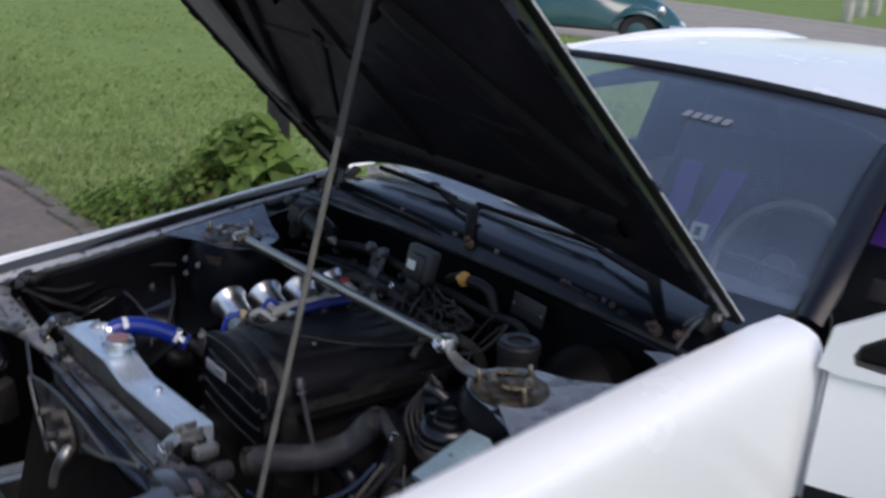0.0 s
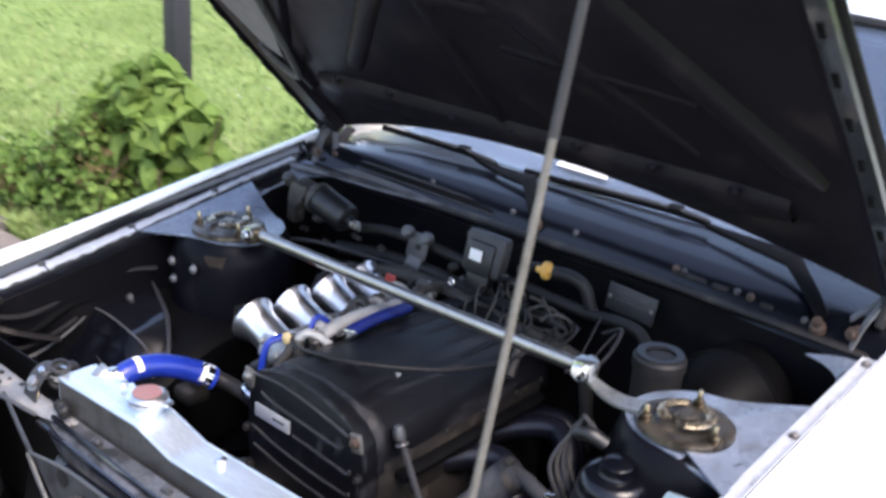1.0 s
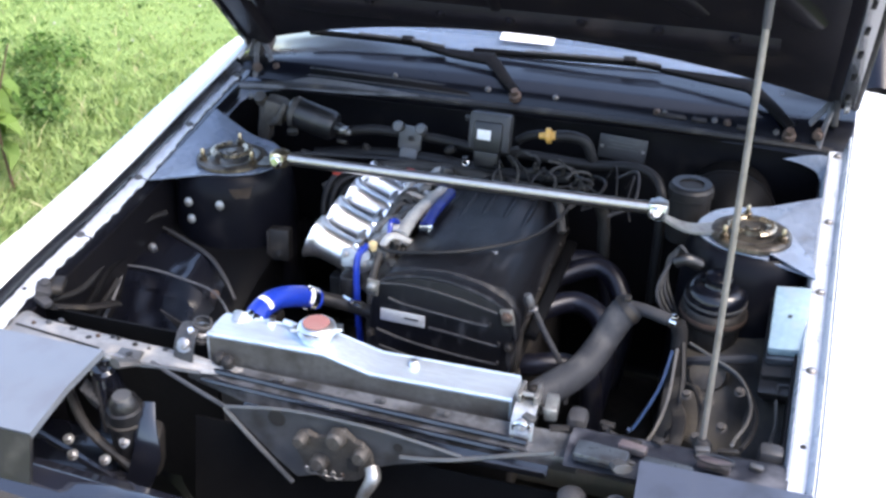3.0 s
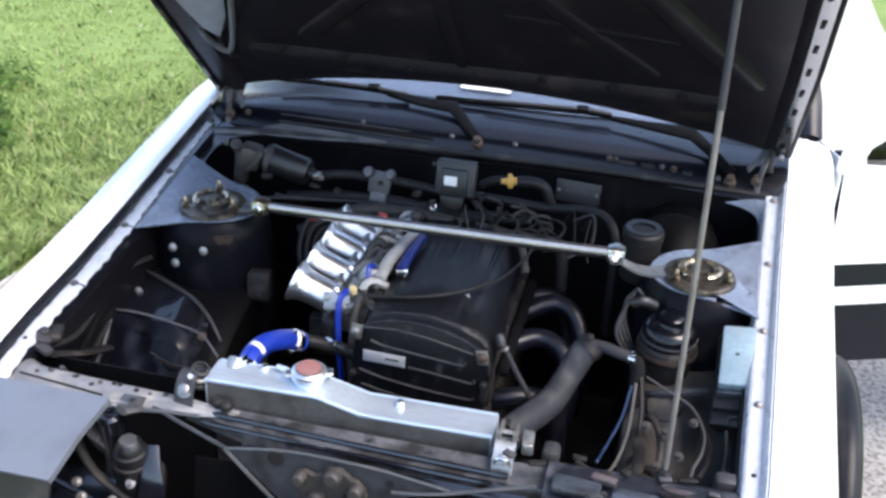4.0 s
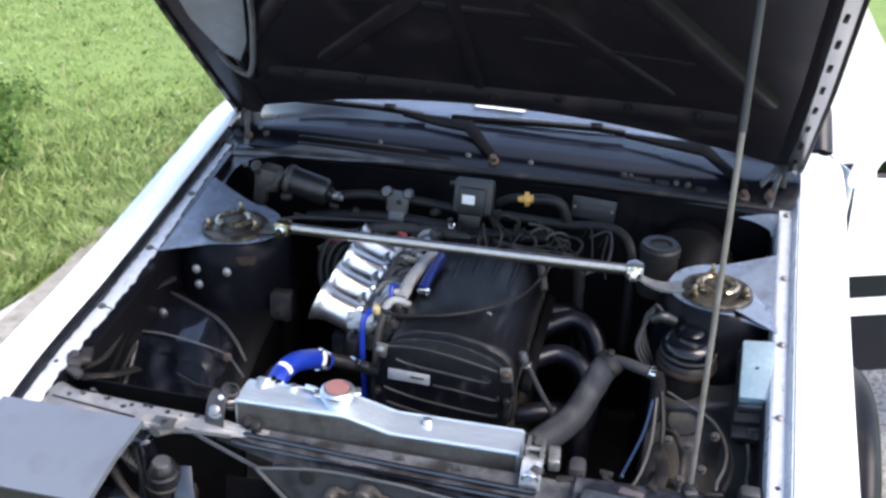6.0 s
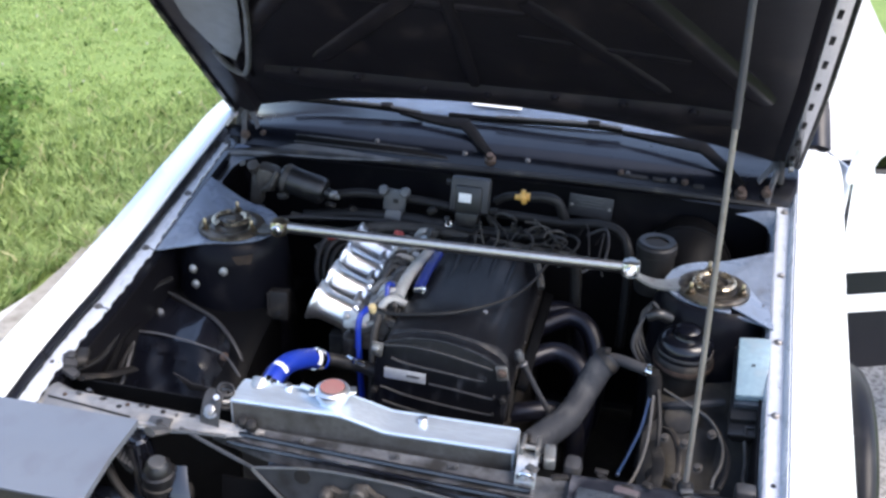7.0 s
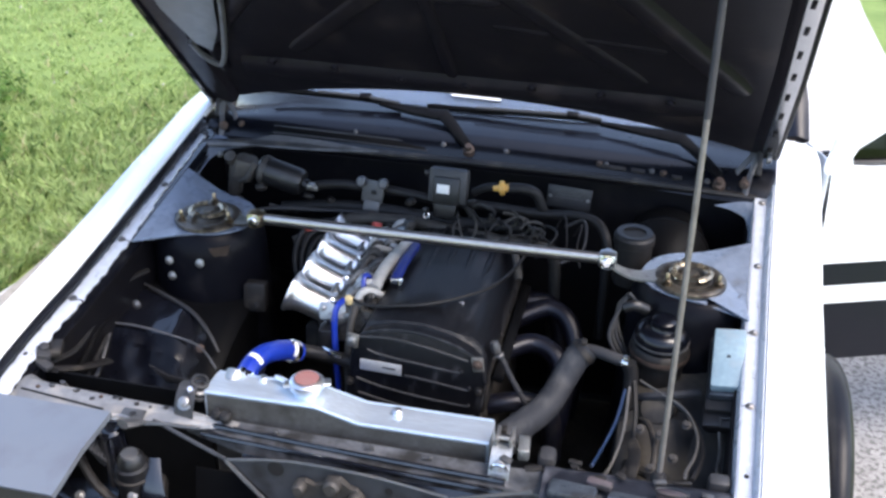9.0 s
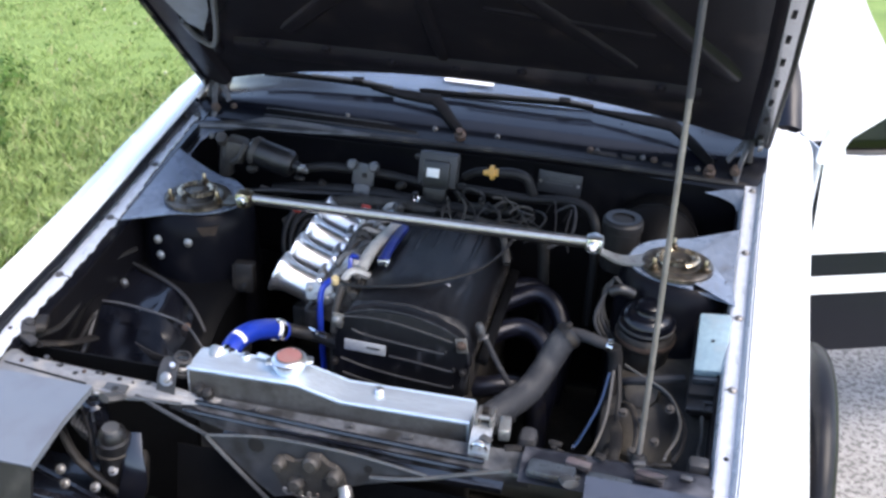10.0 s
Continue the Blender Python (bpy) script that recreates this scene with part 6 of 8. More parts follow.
def build_engine():
    e = thing("engine", (0.02, -0.05, 0.3), "black four-cylinder engine with ribbed timing cover", "engine")
    part("block", rbox((0.03, -0.03, 0.43), (0.24, 0.46, 0.30), 0.02), GRIMY, e, "grimy engine block")
    part("head", rbox((0.032, -0.04, 0.625), (0.24, 0.41, 0.10), 0.012), GRIMY, e, "dull alloy cylinder head")
    # cam cover: gently arched across, falling away to the right
    def cover(u, v):
        y = lerp(-0.248, 0.185, u)
        pts = [(-0.095, 0.66), (-0.092, 0.722), (-0.078, 0.743), (-0.04, 0.753), (0.02, 0.757), (0.08, 0.748), (0.115, 0.737), (0.138, 0.718), (0.15, 0.685), (0.152, 0.65)]
        x, z = pts[round(v * 9)]
        end = 0.018 * max(0.0, abs(2 * u - 1) - 0.93) / 0.07
        return (x, y, z - (end if 0 < v < 1 else 0) - 0.006 * u)
    cc = part("cam_cover", sheet(cover, 30, 9, 0.004), WRINKLE, e, "black wrinkle-painted cam cover", 45)
    for x, zz in ((-0.058, 0.744), (-0.022, 0.7505), (0.016, 0.7515), (0.054, 0.746), (0.092, 0.739)):
        part("cover_ridge", tube([(x, -0.06, zz - 0.002), (x + 0.003, 0.04, zz - 0.001), (x + 0.006, 0.17, zz - 0.0035)], (0.002, 0.007, 0.007), 10, 4, flat=0.75), WRINKLE, cc, "low ridge in the cover")
    part("filler_cap", lathe([(0.029, 0), (0.029, 0.003), (0.026, 0.004), (0.024, 0.0025), (0, 0.0025)], (0.005, -0.035, 0.748), (0, 0, 1), 24), WRINKLE, cc, "round black filler cap")
    part("scuff", join(rbox((0.066, -0.135, 0.7475), (0.022, 0.004, 0.0012), 0.0004, (0, 4, 35)), rbox((0.078, -0.13, 0.7465), (0.012, 0.004, 0.0012), 0.0004, (0, 4, 110)), rbox((0.035, -0.14, 0.7515), (0.012, 0.004, 0.001), 0.0003, (0, 0, 15))), SILVERTXT, cc, "bare metal scuff")
    for y in (-0.18, -0.09, 0.0, 0.09, 0.16):
        part("cover_bolt", bolt((0.147, y, 0.66), (1, 0, 0.4), 0.005, 0.007), GRIMY, cc)
    part("head_ledge", rbox((0.166, -0.035, 0.640), (0.022, 0.36, 0.014), 0.004, (0, 14, 0)), ARMB, e, "dark ledge of the cylinder head")
    # timing cover: outline arched on top
    out = [(-0.100, 0.555), (-0.108, 0.62), (-0.104, 0.69), (-0.094, 0.722), (-0.078, 0.742), (-0.03, 0.758), (0.03, 0.760), (0.085, 0.748), (0.125, 0.729), (0.146, 0.708), (0.152, 0.67), (0.146, 0.60), (0.138, 0.555)]
    tm = Matrix(((1, 0, 0, 0), (0, 0, -1, 0), (0, 1, 0, 0), (0, 0, 0, 1)))
    t = part("timing_cover", slab(out, 0.245, 0.279, 0.005, tm), WRINKLE, e, "ribbed black timing belt cover")
    part("cover_lip", tube([(x, -0.2755, z) for x, z in out[3:11]], 0.004, 6, 3), WRINKLE, t, "raised rim of the cover")
    for line in (((-0.088, 0.738), (-0.028, 0.743), (0.037, 0.736), (0.122, 0.718)), ((-0.070, 0.712), (-0.041, 0.704), (0.025, 0.697), (0.100, 0.690), (0.110, 0.697)),
                 ((0.002, 0.666), (0.048, 0.662), (0.118, 0.654), (0.126, 0.662)), ((-0.092, 0.645), (-0.041, 0.632), (0.027, 0.623), (0.116, 0.617), (0.125, 0.623)), ((-0.088, 0.612), (-0.03, 0.600), (0.03, 0.592), (0.118, 0.586))):
        part("cover_rib", tube([(x, -0.2805, z) for x, z in line], 0.0028, 8, 6, flat=0.9), mat_rib, t, "raised rib, rubbed grey on its edge")
    for x, z, rot in ((-0.097, 0.728, 8), (0.139, 0.715, -10)):
        tab = part("cover_tab", rbox((x, -0.2815, z), (0.022, 0.006, 0.030), 0.002, (0, rot, 0)), CAST, t, "dull metal corner tab")
        part("tab_bolt", bolt((x, -0.285, z + 0.002), (0, -1, 0.1), 0.0065, 0.006), RUST if x > 0 else STEEL, tab)
    b = part("badge", slab([(-0.040, -0.0115), (0.040, -0.0115), (0.040, 0.0115), (-0.040, 0.0115)], 0, 0.003, 0.001, Matrix.Translation((-0.044, -0.2795, 0.677)) @ pose(0, 0, 0, 90, 1.5, 0)), SILVERTXT, t, "silver name badge")
    part("badge_mark", slab([(-0.013, -0.0018), (0.012, -0.0018), (0.014, 0.0018), (-0.012, 0.0018)], 0, 0.0006, 0, Matrix.Translation((-0.028, -0.2828, 0.678)) @ pose(0, 0, 0, 90, 1.5, 0)), GREYPL, b)
    for x, z in ((0.143, 0.655), (-0.104, 0.635), (-0.098, 0.57)):
        part("cover_bolt", bolt((x, -0.279, z), (0, -1, 0), 0.006, 0.007), GRIMY, t)
    # throttle bodies and polished trumpets
    ib = part("throttle_body", rbox((-0.165, 0.002, 0.672), (0.055, 0.34, 0.06), 0.012, (0, 22, 0)), CAST, e, "cast throttle body rail")
    for k in range(4):
        y = -0.132 + k * 0.0895
        ax = Vector((-0.93, 0, 0.36)).normalized()
        base = Vector((-0.190, y, 0.690))
        part("throttle_bore", lathe([(0.033, -0.05), (0.033, 0.0), (0.030, 0.004), (0.030, 0.012)], base, ax, 24), CAST, ib)
        tr = part("trumpet", lathe([(0.031, 0.0), (0.031, 0.03), (0.0315, 0.058), (0.0345, 0.070), (0.039, 0.079), (0.0425, 0.083), (0.043, 0.087), (0.0415, 0.0885), (0.036, 0.081), (0.031, 0.070), (0.029, 0.045), (0.029, 0.0)], base, ax, 36), POLISH, e, "polished aluminium intake trumpet")
        part("trumpet_flange", lathe([(0.029, 0.0), (0.036, 0.0), (0.036, 0.008), (0.029, 0.010)], base, ax, 24), POLISH, tr)
        part("flange_bolt", bolt(base + Vector((0.004, 0.033, 0.018)), ax, 0.005, 0.008), STEEL, tr)
    part("flange_plate", rbox((-0.184, 0.002, 0.680), (0.010, 0.36, 0.075), 0.004, (0, -21, 0)), PLATEA, e, "satin alloy plate behind the trumpets")
    part("flange_plate", rbox((-0.155, -0.15, 0.70), (0.05, 0.06, 0.02), 0.006, (0, -25, 8)), PLATEA, e)
    part("intake_manifold", sheet(lambda u, v: (lerp(-0.14, -0.085, v), lerp(-0.16, 0.16, u), lerp(0.665, 0.69, v) + 0.03 * math.sin(v * math.pi) + 0.008 * math.cos(u * math.pi * 8)), 32, 6, 0.02), CAST, e, "cast intake runners")
    rnd = random.Random(9)
    for k in range(10):
        y = -0.14 + k * 0.033
        part("injector", tube([(-0.118, y, 0.705), (-0.108, y + 0.004, 0.732), (-0.10, y + rnd.uniform(-0.01, 0.01), 0.742)], (0.009, 0.007, 0.006), 8, 3), rnd.choice((CAST, GREYPL, GRIMY)), e)
    for k in range(22):
        y = rnd.uniform(-0.15, 0.15)
        x = rnd.uniform(-0.145, -0.098)
        q = Vector((x, y, 0.712 + rnd.uniform(-0.01, 0.025)))
        if k % 3 == 0:
            part("fitting", rbox(q, (rnd.uniform(0.012, 0.026), rnd.uniform(0.012, 0.03), rnd.uniform(0.01, 0.022)), 0.003, (rnd.uniform(-30, 30), rnd.uniform(-30, 30), rnd.uniform(0, 90))), rnd.choice((CAST, BROWNST, GREYPL)), e)
        elif k % 3 == 1:
            part("fitting", lathe([(0, 0), (0.007, 0), (0.009, 0.005), (0.007, 0.014), (0.004, 0.02), (0, 0.02)], q, (rnd.uniform(-1, 0.3), rnd.uniform(-0.6, 0.6), 1), 12), rnd.choice((CAST, STEEL, GRIMY)), e)
        else:
            part("link_rod", tube([q, q + Vector((rnd.uniform(-0.02, 0.03), rnd.uniform(-0.04, 0.04), 0.012)), q + Vector((rnd.uniform(-0.02, 0.03), rnd.uniform(-0.06, 0.06), -0.01))], 0.0032, 6, 4), rnd.choice((STEEL, OLDHOSE, RUBBER)), e)
    for k in range(16):
        y = -0.14 + k * 0.019 + rnd.uniform(-0.008, 0.008)
        x = rnd.uniform(-0.15, -0.105)
        a = Vector((x - 0.02, y - 0.02, 0.715 + rnd.uniform(0, 0.012)))
        b = Vector((x, y, 0.742 + rnd.uniform(0, 0.018)))
        c = Vector((x + 0.03, y + rnd.uniform(-0.02, 0.035), 0.728 + rnd.uniform(0, 0.02)))
        part("intake_pipe", tube([a, b, c], rnd.uniform(0.005, 0.0095), 8, 5), rnd.choice((CAST, PLATEA, BROWNST, mat_pale, mat_pale)), e, "short grimy intake pipe")
    part("end_plate", rbox((-0.172, -0.170, 0.712), (0.052, 0.008, 0.036), 0.003, (-24, 0, 10)), PLATEA, e, "satin alloy end plate of the throttle rail")
    for x, z in ((-0.190, 0.720), (-0.154, 0.704)):
        part("plate_bolt", bolt((x, -0.176, z), (0, -0.9, 0.4), 0.005, 0.006), STEEL, e)
    for k in range(4):
        y = -0.132 + k * 0.0895
        part("injector_block", rbox((-0.140, y + 0.012, 0.728), (0.034, 0.034, 0.022), 0.005, (0, -22, rnd.uniform(-8, 8))), PLATEA, e, "satin alloy injector block")
        part("injector_body", tube([(-0.136, y + 0.012, 0.735), (-0.122, y + 0.016, 0.752), (-0.108, y + 0.02, 0.756)], (0.008, 0.0085, 0.006), 10, 3), rnd.choice((CAST, mat_pale, GREYPL)), e, "injector body")
        part("flange_stud", bolt((-0.168, y - 0.03, 0.722), (-0.5, 0, 0.8), 0.006, 0.014), CHROME, e)
    part("linkage", join(rbox((-0.128, -0.16, 0.727), (0.03, 0.02, 0.03), 0.006), rbox((-0.152, -0.11, 0.72), (0.02, 0.05, 0.012), 0.004, (0, 20, 10))), CAST, e)
    part("linkage_cap", lathe([(0, 0), (0.009, 0), (0.009, 0.009), (0.006, 0.014), (0, 0.014)], (-0.140, -0.165, 0.735), (0, -0.3, 1), 14), CREAM, e, "yellowed linkage end")
    part("sensor", rbox((-0.178, -0.19, 0.66), (0.032, 0.035, 0.06), 0.008, (0, 0, 8)), PLASTIC, e, "black throttle sensor")
    part("fuel_rail", tube([(-0.102, -0.125, 0.748), (-0.098, -0.06, 0.757), (-0.088, 0.0, 0.760), (-0.080, 0.06, 0.757)], 0.0135, 12, 5, flat=0.8), mat_pale, e, "pale metal rail beside the cover")
    part("rail_hose", tube([(-0.066, -0.095, 0.757), (-0.063, -0.03, 0.764), (-0.058, 0.04, 0.764)], 0.0105, 10, 5), NAVY, e, "short navy blue hose")
    part("rail_clamp", join(rbox((-0.062, -0.10, 0.757), (0.024, 0.006, 0.012), 0.002, (0, 0, 20)), rbox((-0.052, -0.105, 0.757), (0.006, 0.02, 0.01), 0.002)), CHROME, e)
    part("vacuum_hose", tube([(-0.150, -0.168, 0.74), (-0.158, -0.195, 0.73), (-0.156, -0.21, 0.68), (-0.150, -0.22, 0.62), (-0.145, -0.225, 0.57)], 0.0062, 8, 5), BLUE, e, "thin bright blue vacuum hose")
    part("vacuum_hose", tube([(-0.120, -0.135, 0.752), (-0.122, -0.12, 0.77), (-0.118, -0.10, 0.76), (-0.12, -0.08, 0.73)], 0.005, 8, 5), BLUE, e)
    part("harness", tube([(-0.125, -0.17, 0.73), (-0.127, -0.20, 0.70), (-0.125, -0.225, 0.64), (-0.122, -0.235, 0.57)], 0.0075, 8, 5), LOOM, e, "taped wiring")
    part("spout", tube([(-0.17, -0.235, 0.665), (-0.145, -0.25, 0.668), (-0.13, -0.25, 0.665)], (0.006, 0.006, 0.005), 8, 3), CHROME, e)
    part("pulley", lathe([(0, 0), (0.06, 0), (0.065, 0.005), (0.058, 0.012), (0.065, 0.02), (0, 0.022)], (0.03, -0.30, 0.42), (0, -1, 0), 28), GRIMY, e)
    part("alternator", lathe([(0, 0), (0.05, 0), (0.06, 0.02), (0.06, 0.09), (0.05, 0.11), (0, 0.11)], (-0.16, -0.20, 0.46), (0, -1, 0), 24), CAST, e, "dusty alternator")
    part("mount_box", rbox((-0.235, -0.10, 0.60), (0.035, 0.03, 0.06), 0.006), GRIMY, e)
    part("clamp_block", join(rbox((-0.33, -0.22, 0.58), (0.05, 0.05, 0.03), 0.01), rbox((-0.32, -0.215, 0.60), (0.02, 0.02, 0.02), 0.004)), GRIMY, e)
    c = solo("throttle_cable", tube([(-0.142, -0.160, 0.742), (-0.10, -0.178, 0.742), (-0.03, -0.186, 0.7565), (0.04, -0.158, 0.7595), (0.115, -0.062, 0.746), (0.150, 0.05, 0.735), (0.165, 0.11, 0.75), (0.17, 0.18, 0.77)], 0.0035, 8, 8), RUBBER, "black throttle cable looping over the cam cover", "cable")


mat_rib = mat("rubbed_black_rib", (0.008, 0.008, 0.010), (0.026, 0.0255, 0.0265), 30, 0.4, 0.1, bump=0.3, bscale=300)
mat_pale = mat("pale_oxidised_metal", (0.50, 0.49, 0.46), (0.36, 0.35, 0.33), 30, 0.5, 0.1, metal=0.3, bump=0.2, bscale=120)
build_engine()




def build_brace():
    """Strut brace: bar, end joints and the ring plates on the towers."""
    b = thing("strut_brace", (0, -0.03, 0.80), "polished aluminium strut brace bar across the engine bay", "brace bar")
    L_, R_ = Vector((-0.375, -0.04, 0.824)), Vector((0.339, -0.016, 0.821))
    part("bar", tube([Vector((-0.357, -0.039, 0.824)), Vector((0.0, -0.028, 0.8225)), Vector((0.322, -0.017, 0.821))], 0.0092, 16, 3, flat=1.3), BARM, b, "polished oval bar")
    part("bar_groove", tube([Vector((-0.350, -0.0478, 0.8215)), Vector((0.0, -0.0368, 0.820)), Vector((0.318, -0.0258, 0.8185))], 0.0019, 6, 3), GRIMY, b, "dark groove along the bar")
    for s, p in ((-1, L_), (1, R_)):
        cl = part("clevis", join(rbox(p, (0.034, 0.03, 0.030), 0.006), lathe([(0.013, -0.019), (0.0145, -0.012), (0.0145, 0.012), (0.013, 0.019)], p, (0, 1, 0.1), 16)), ZINC if s < 0 else POLISH, b, "machined end joint")
        part("pivot_bolt", bolt(p + Vector((0, -0.016, 0.002)), (0, -1, 0.15), 0.009, 0.010), CHROME, cl)
        c = Vector((s * 0.5, 0.0, 0.792))
        ring = part("ring_plate", lathe([(0.044, -0.004), (0.044, 0.003), (0.047, 0.005), (0.064, 0.005), (0.069, 0.002), (0.070, -0.004)], c, (0, 0, 1), 40), BRONZE, b, "dark bronze ring on the strut top")
        part("arm", sheet(lambda u, v: (lerp(p.x, c.x - s * 0.062, u), lerp(p.y, c.y - 0.002, u) + (v - 0.5) * lerp(0.016, 0.045, u), lerp(p.z - 0.004, c.z + 0.004, u) - 0.014 * math.sin(u * math.pi * 1.0) * (1 if s > 0 else 0.3)), 12, 4, 0.005), PLATEA if s > 0 else BRONZE, b, "curved bracket arm")
        mount = part("top_mount", lathe([(0.046, -0.006), (0.046, 0.002), (0.030, 0.006), (0.020, 0.004), (0.018, 0.012), (0.012, 0.013), (0.011, 0.016), (0, 0.016)], c, (0, 0, 1), 32), BRONZE, b, "bronze strut top mount")
        for a0 in (-1.15, math.pi - 1.15):
            part("crescent", sheet(lambda u, v: c + Vector((math.cos(a0 + 2.3 * u), math.sin(a0 + 2.3 * u), 0)) * lerp(0.026, 0.042, v) + Vector((0, 0, 0.0165 + 0.004 * math.sin(v * 3.14))), 14, 4, 0.002), GOLDB, mount, "bright plated crescent")
        for k in range(3):
            a = radians(100 + 120 * k)
            q = c + Vector((0.057 * math.cos(a), 0.057 * math.sin(a), 0.004))
            st = part("stud", bolt(q, (0, 0, 1), 0.008, 0.008), ZINC, b, "plated nut and stud")
            part("thread", lathe([(0.0042, 0), (0.0042, 0.022), (0.003, 0.024), (0, 0.024)], q, (0, 0, 1), 10), ZINC, st)
        for k in range(2):
            a = radians(30 + 180 * k)
            part("slot_plate", rbox(c + Vector((0.034 * math.cos(a), 0.034 * math.sin(a), 0.011)), (0.018, 0.007, 0.004), 0.002, (0, 0, math.degrees(a) + 70)), CHROME, mount)


build_brace()


def build_firewall_things():
    m = thing("wiper_motor", (-0.41, 0.18, 0.78), "black cylindrical wiper motor with a metal bracket", "motor")
    part("can", lathe([(0, 0), (0.026, 0), (0.031, 0.006), (0.031, 0.095), (0.026, 0.104), (0.012, 0.106), (0.012, 0.118), (0, 0.118)], (-0.455, 0.185, 0.83), (0.96, -0.05, -0.22), 28), PLASTIC, m, "glossy black motor can")
    part("band", lathe([(0.0315, 0), (0.0335, 0), (0.0335, 0.012), (0.0315, 0.012)], (-0.447, 0.184, 0.828), (0.96, -0.05, -0.22), 28), BROWNST, m, "dull metal band")
    part("gearbox", join(rbox((-0.49, 0.185, 0.825), (0.05, 0.05, 0.055), 0.012, (0, 15, 10)), rbox((-0.515, 0.19, 0.80), (0.03, 0.03, 0.09), 0.008, (0, 8, 0)), lathe([(0, 0), (0.013, 0), (0.013, 0.02), (0, 0.022)], (-0.515, 0.175, 0.845), (0, -0.6, 0.8), 14), tube([(-0.50, 0.17, 0.80), (-0.475, 0.16, 0.815), (-0.455, 0.165, 0.85)], 0.008, 8, 4)), BROWNST, m, "cast gearbox and bracket")
    part("bolt", bolt((-0.565, 0.22, 0.835), (0, -1, 0.3), 0.005, 0.005), DUSTY, m)
    part("terminal", join(rbox((-0.335, 0.178, 0.803), (0.02, 0.02, 0.014), 0.004), rbox((-0.325, 0.178, 0.798), (0.012, 0.01, 0.01), 0.002)), STEEL, m)
    k = thing("bracket", (-0.20, 0.22, 0.72), "dusty two-eared metal bracket on the firewall", "bracket")
    part("plate", join(rbox((-0.203, 0.222, 0.787), (0.05, 0.006, 0.05), 0.002, (-12, 4, 0)), rbox((-0.205, 0.216, 0.748), (0.038, 0.02, 0.035), 0.004, (-20, 4, 0))), DUSTY, k)
    for x in (-0.228, -0.178):
        part("ear", lathe([(0, 0), (0.012, 0), (0.012, 0.012), (0.009, 0.016), (0, 0.016)], (x, 0.224, 0.808), (0, -0.9, 0.35), 16), DUSTY, k, "round rubber-faced ear")
    part("hole", rbox((-0.200, 0.2175, 0.787), (0.012, 0.004, 0.010), 0.001, (-12, 0, 0)), RUBBER, k)
    part("foot", rbox((-0.207, 0.205, 0.735), (0.036, 0.016, 0.02), 0.004), RUST, k, "rusty foot")
    r = thing("relay_box", (-0.03, 0.21, 0.80), "square black relay box with a pale mark", "relay box")
    part("case", rbox((-0.028, 0.212, 0.828), (0.088, 0.03, 0.078), 0.008, (-14, 0, -1), 2), GREYPL, r)
    part("inner_step", rbox((-0.030, 0.197, 0.822), (0.060, 0.014, 0.062), 0.005, (-14, 0, -1)), PLASTIC, r)
    part("mark", rbox((-0.036, 0.1885, 0.829), (0.028, 0.003, 0.020), 0.001, (-14, 0, -1)), WHITEPL, r, "pale printed mark")
    part("stem", rbox((-0.032, 0.20, 0.776), (0.05, 0.022, 0.04), 0.006, (-14, 0, -1), 2, 1.1), PLASTIC, r)
    part("ear", rbox((-0.075, 0.222, 0.847), (0.02, 0.008, 0.012), 0.003), PLASTIC, r)
    v = thing("hose_valve", (0.086, 0.245, 0.82), "yellow plastic valve on a black heater hose", "valve")
    part("valve_body", lathe([(0, -0.02), (0.006, -0.02), (0.008, -0.006), (0.016, -0.005), (0.016, 0.004), (0.009, 0.005), (0.009, 0.016), (0, 0.02)], (0.086, 0.240, 0.824), (1, 0.1, 0.1), 20), BRASS, v)
    part("hose", tube([(0.02, 0.25, 0.80), (0.045, 0.248, 0.816), (0.075, 0.244, 0.824)], 0.009, 10, 4), RUBBER, v)
    part("hose", tube([(0.10, 0.242, 0.825), (0.135, 0.245, 0.826), (0.160, 0.25, 0.815), (0.172, 0.252, 0.790), (0.18, 0.255, 0.765)], 0.0115, 10, 5), RUBBER, v)
    p = thing("data_plate", (0.226, 0.30, 0.79), "dark riveted metal plate on the firewall", "plate")
    part("plate", rbox((0.228, 0.300, 0.791), (0.098, 0.003, 0.050), 0.001, (-8, 3.0, 0)), GREYPL, p)
    for q in ((0.186, 0.7935), (0.270, 0.789)):
        part("rivet", lathe([(0, 0), (0.004, 0), (0.003, 0.002), (0, 0.0025)], (q[0], 0.2975, q[1]), (0, -1, 0.1), 10), STEEL, p)
    for j in range(5):
        part("print_row", rbox((0.228, 0.2982, 0.805 - j * 0.007), (0.062 - 0.01 * (j % 2), 0.0008, 0.0016), 0, (-8, 3.0, 0)), DUSTY, p)
    c = thing("fluid_reservoir", (0.385, 0.13, 0.70), "round black brake fluid reservoir", "reservoir")
    part("body", lathe([(0, 0.70), (0.037, 0.70), (0.039, 0.71), (0.039, 0.788), (0.042, 0.790), (0.042, 0.806), (0.038, 0.811), (0.026, 0.812), (0.025, 0.809), (0, 0.809)], (0.383, 0.128, 0), (0, 0, 1), 32), RUBBER, c)
    part("cap_rim", lathe([(0.024, 0.810), (0.034, 0.8125), (0.037, 0.8125), (0.037, 0.814), (0.024, 0.813)], (0.383, 0.128, 0), (0, 0, 1), 32), PLASTIC, c)
    bo = thing("brake_booster", (0.46, 0.25, 0.70), "dark blue-black round brake booster on the firewall", "brake booster")
    part("drum", lathe([(0, -0.11), (0.05, -0.11), (0.06, -0.10), (0.085, -0.06), (0.092, -0.03), (0.096, -0.028), (0.096, -0.018), (0.09, -0.01), (0.085, 0.04), (0, 0.04)], (0.45, 0.275, 0.705), (0, 1, 0.05), 40), ARMB, bo)
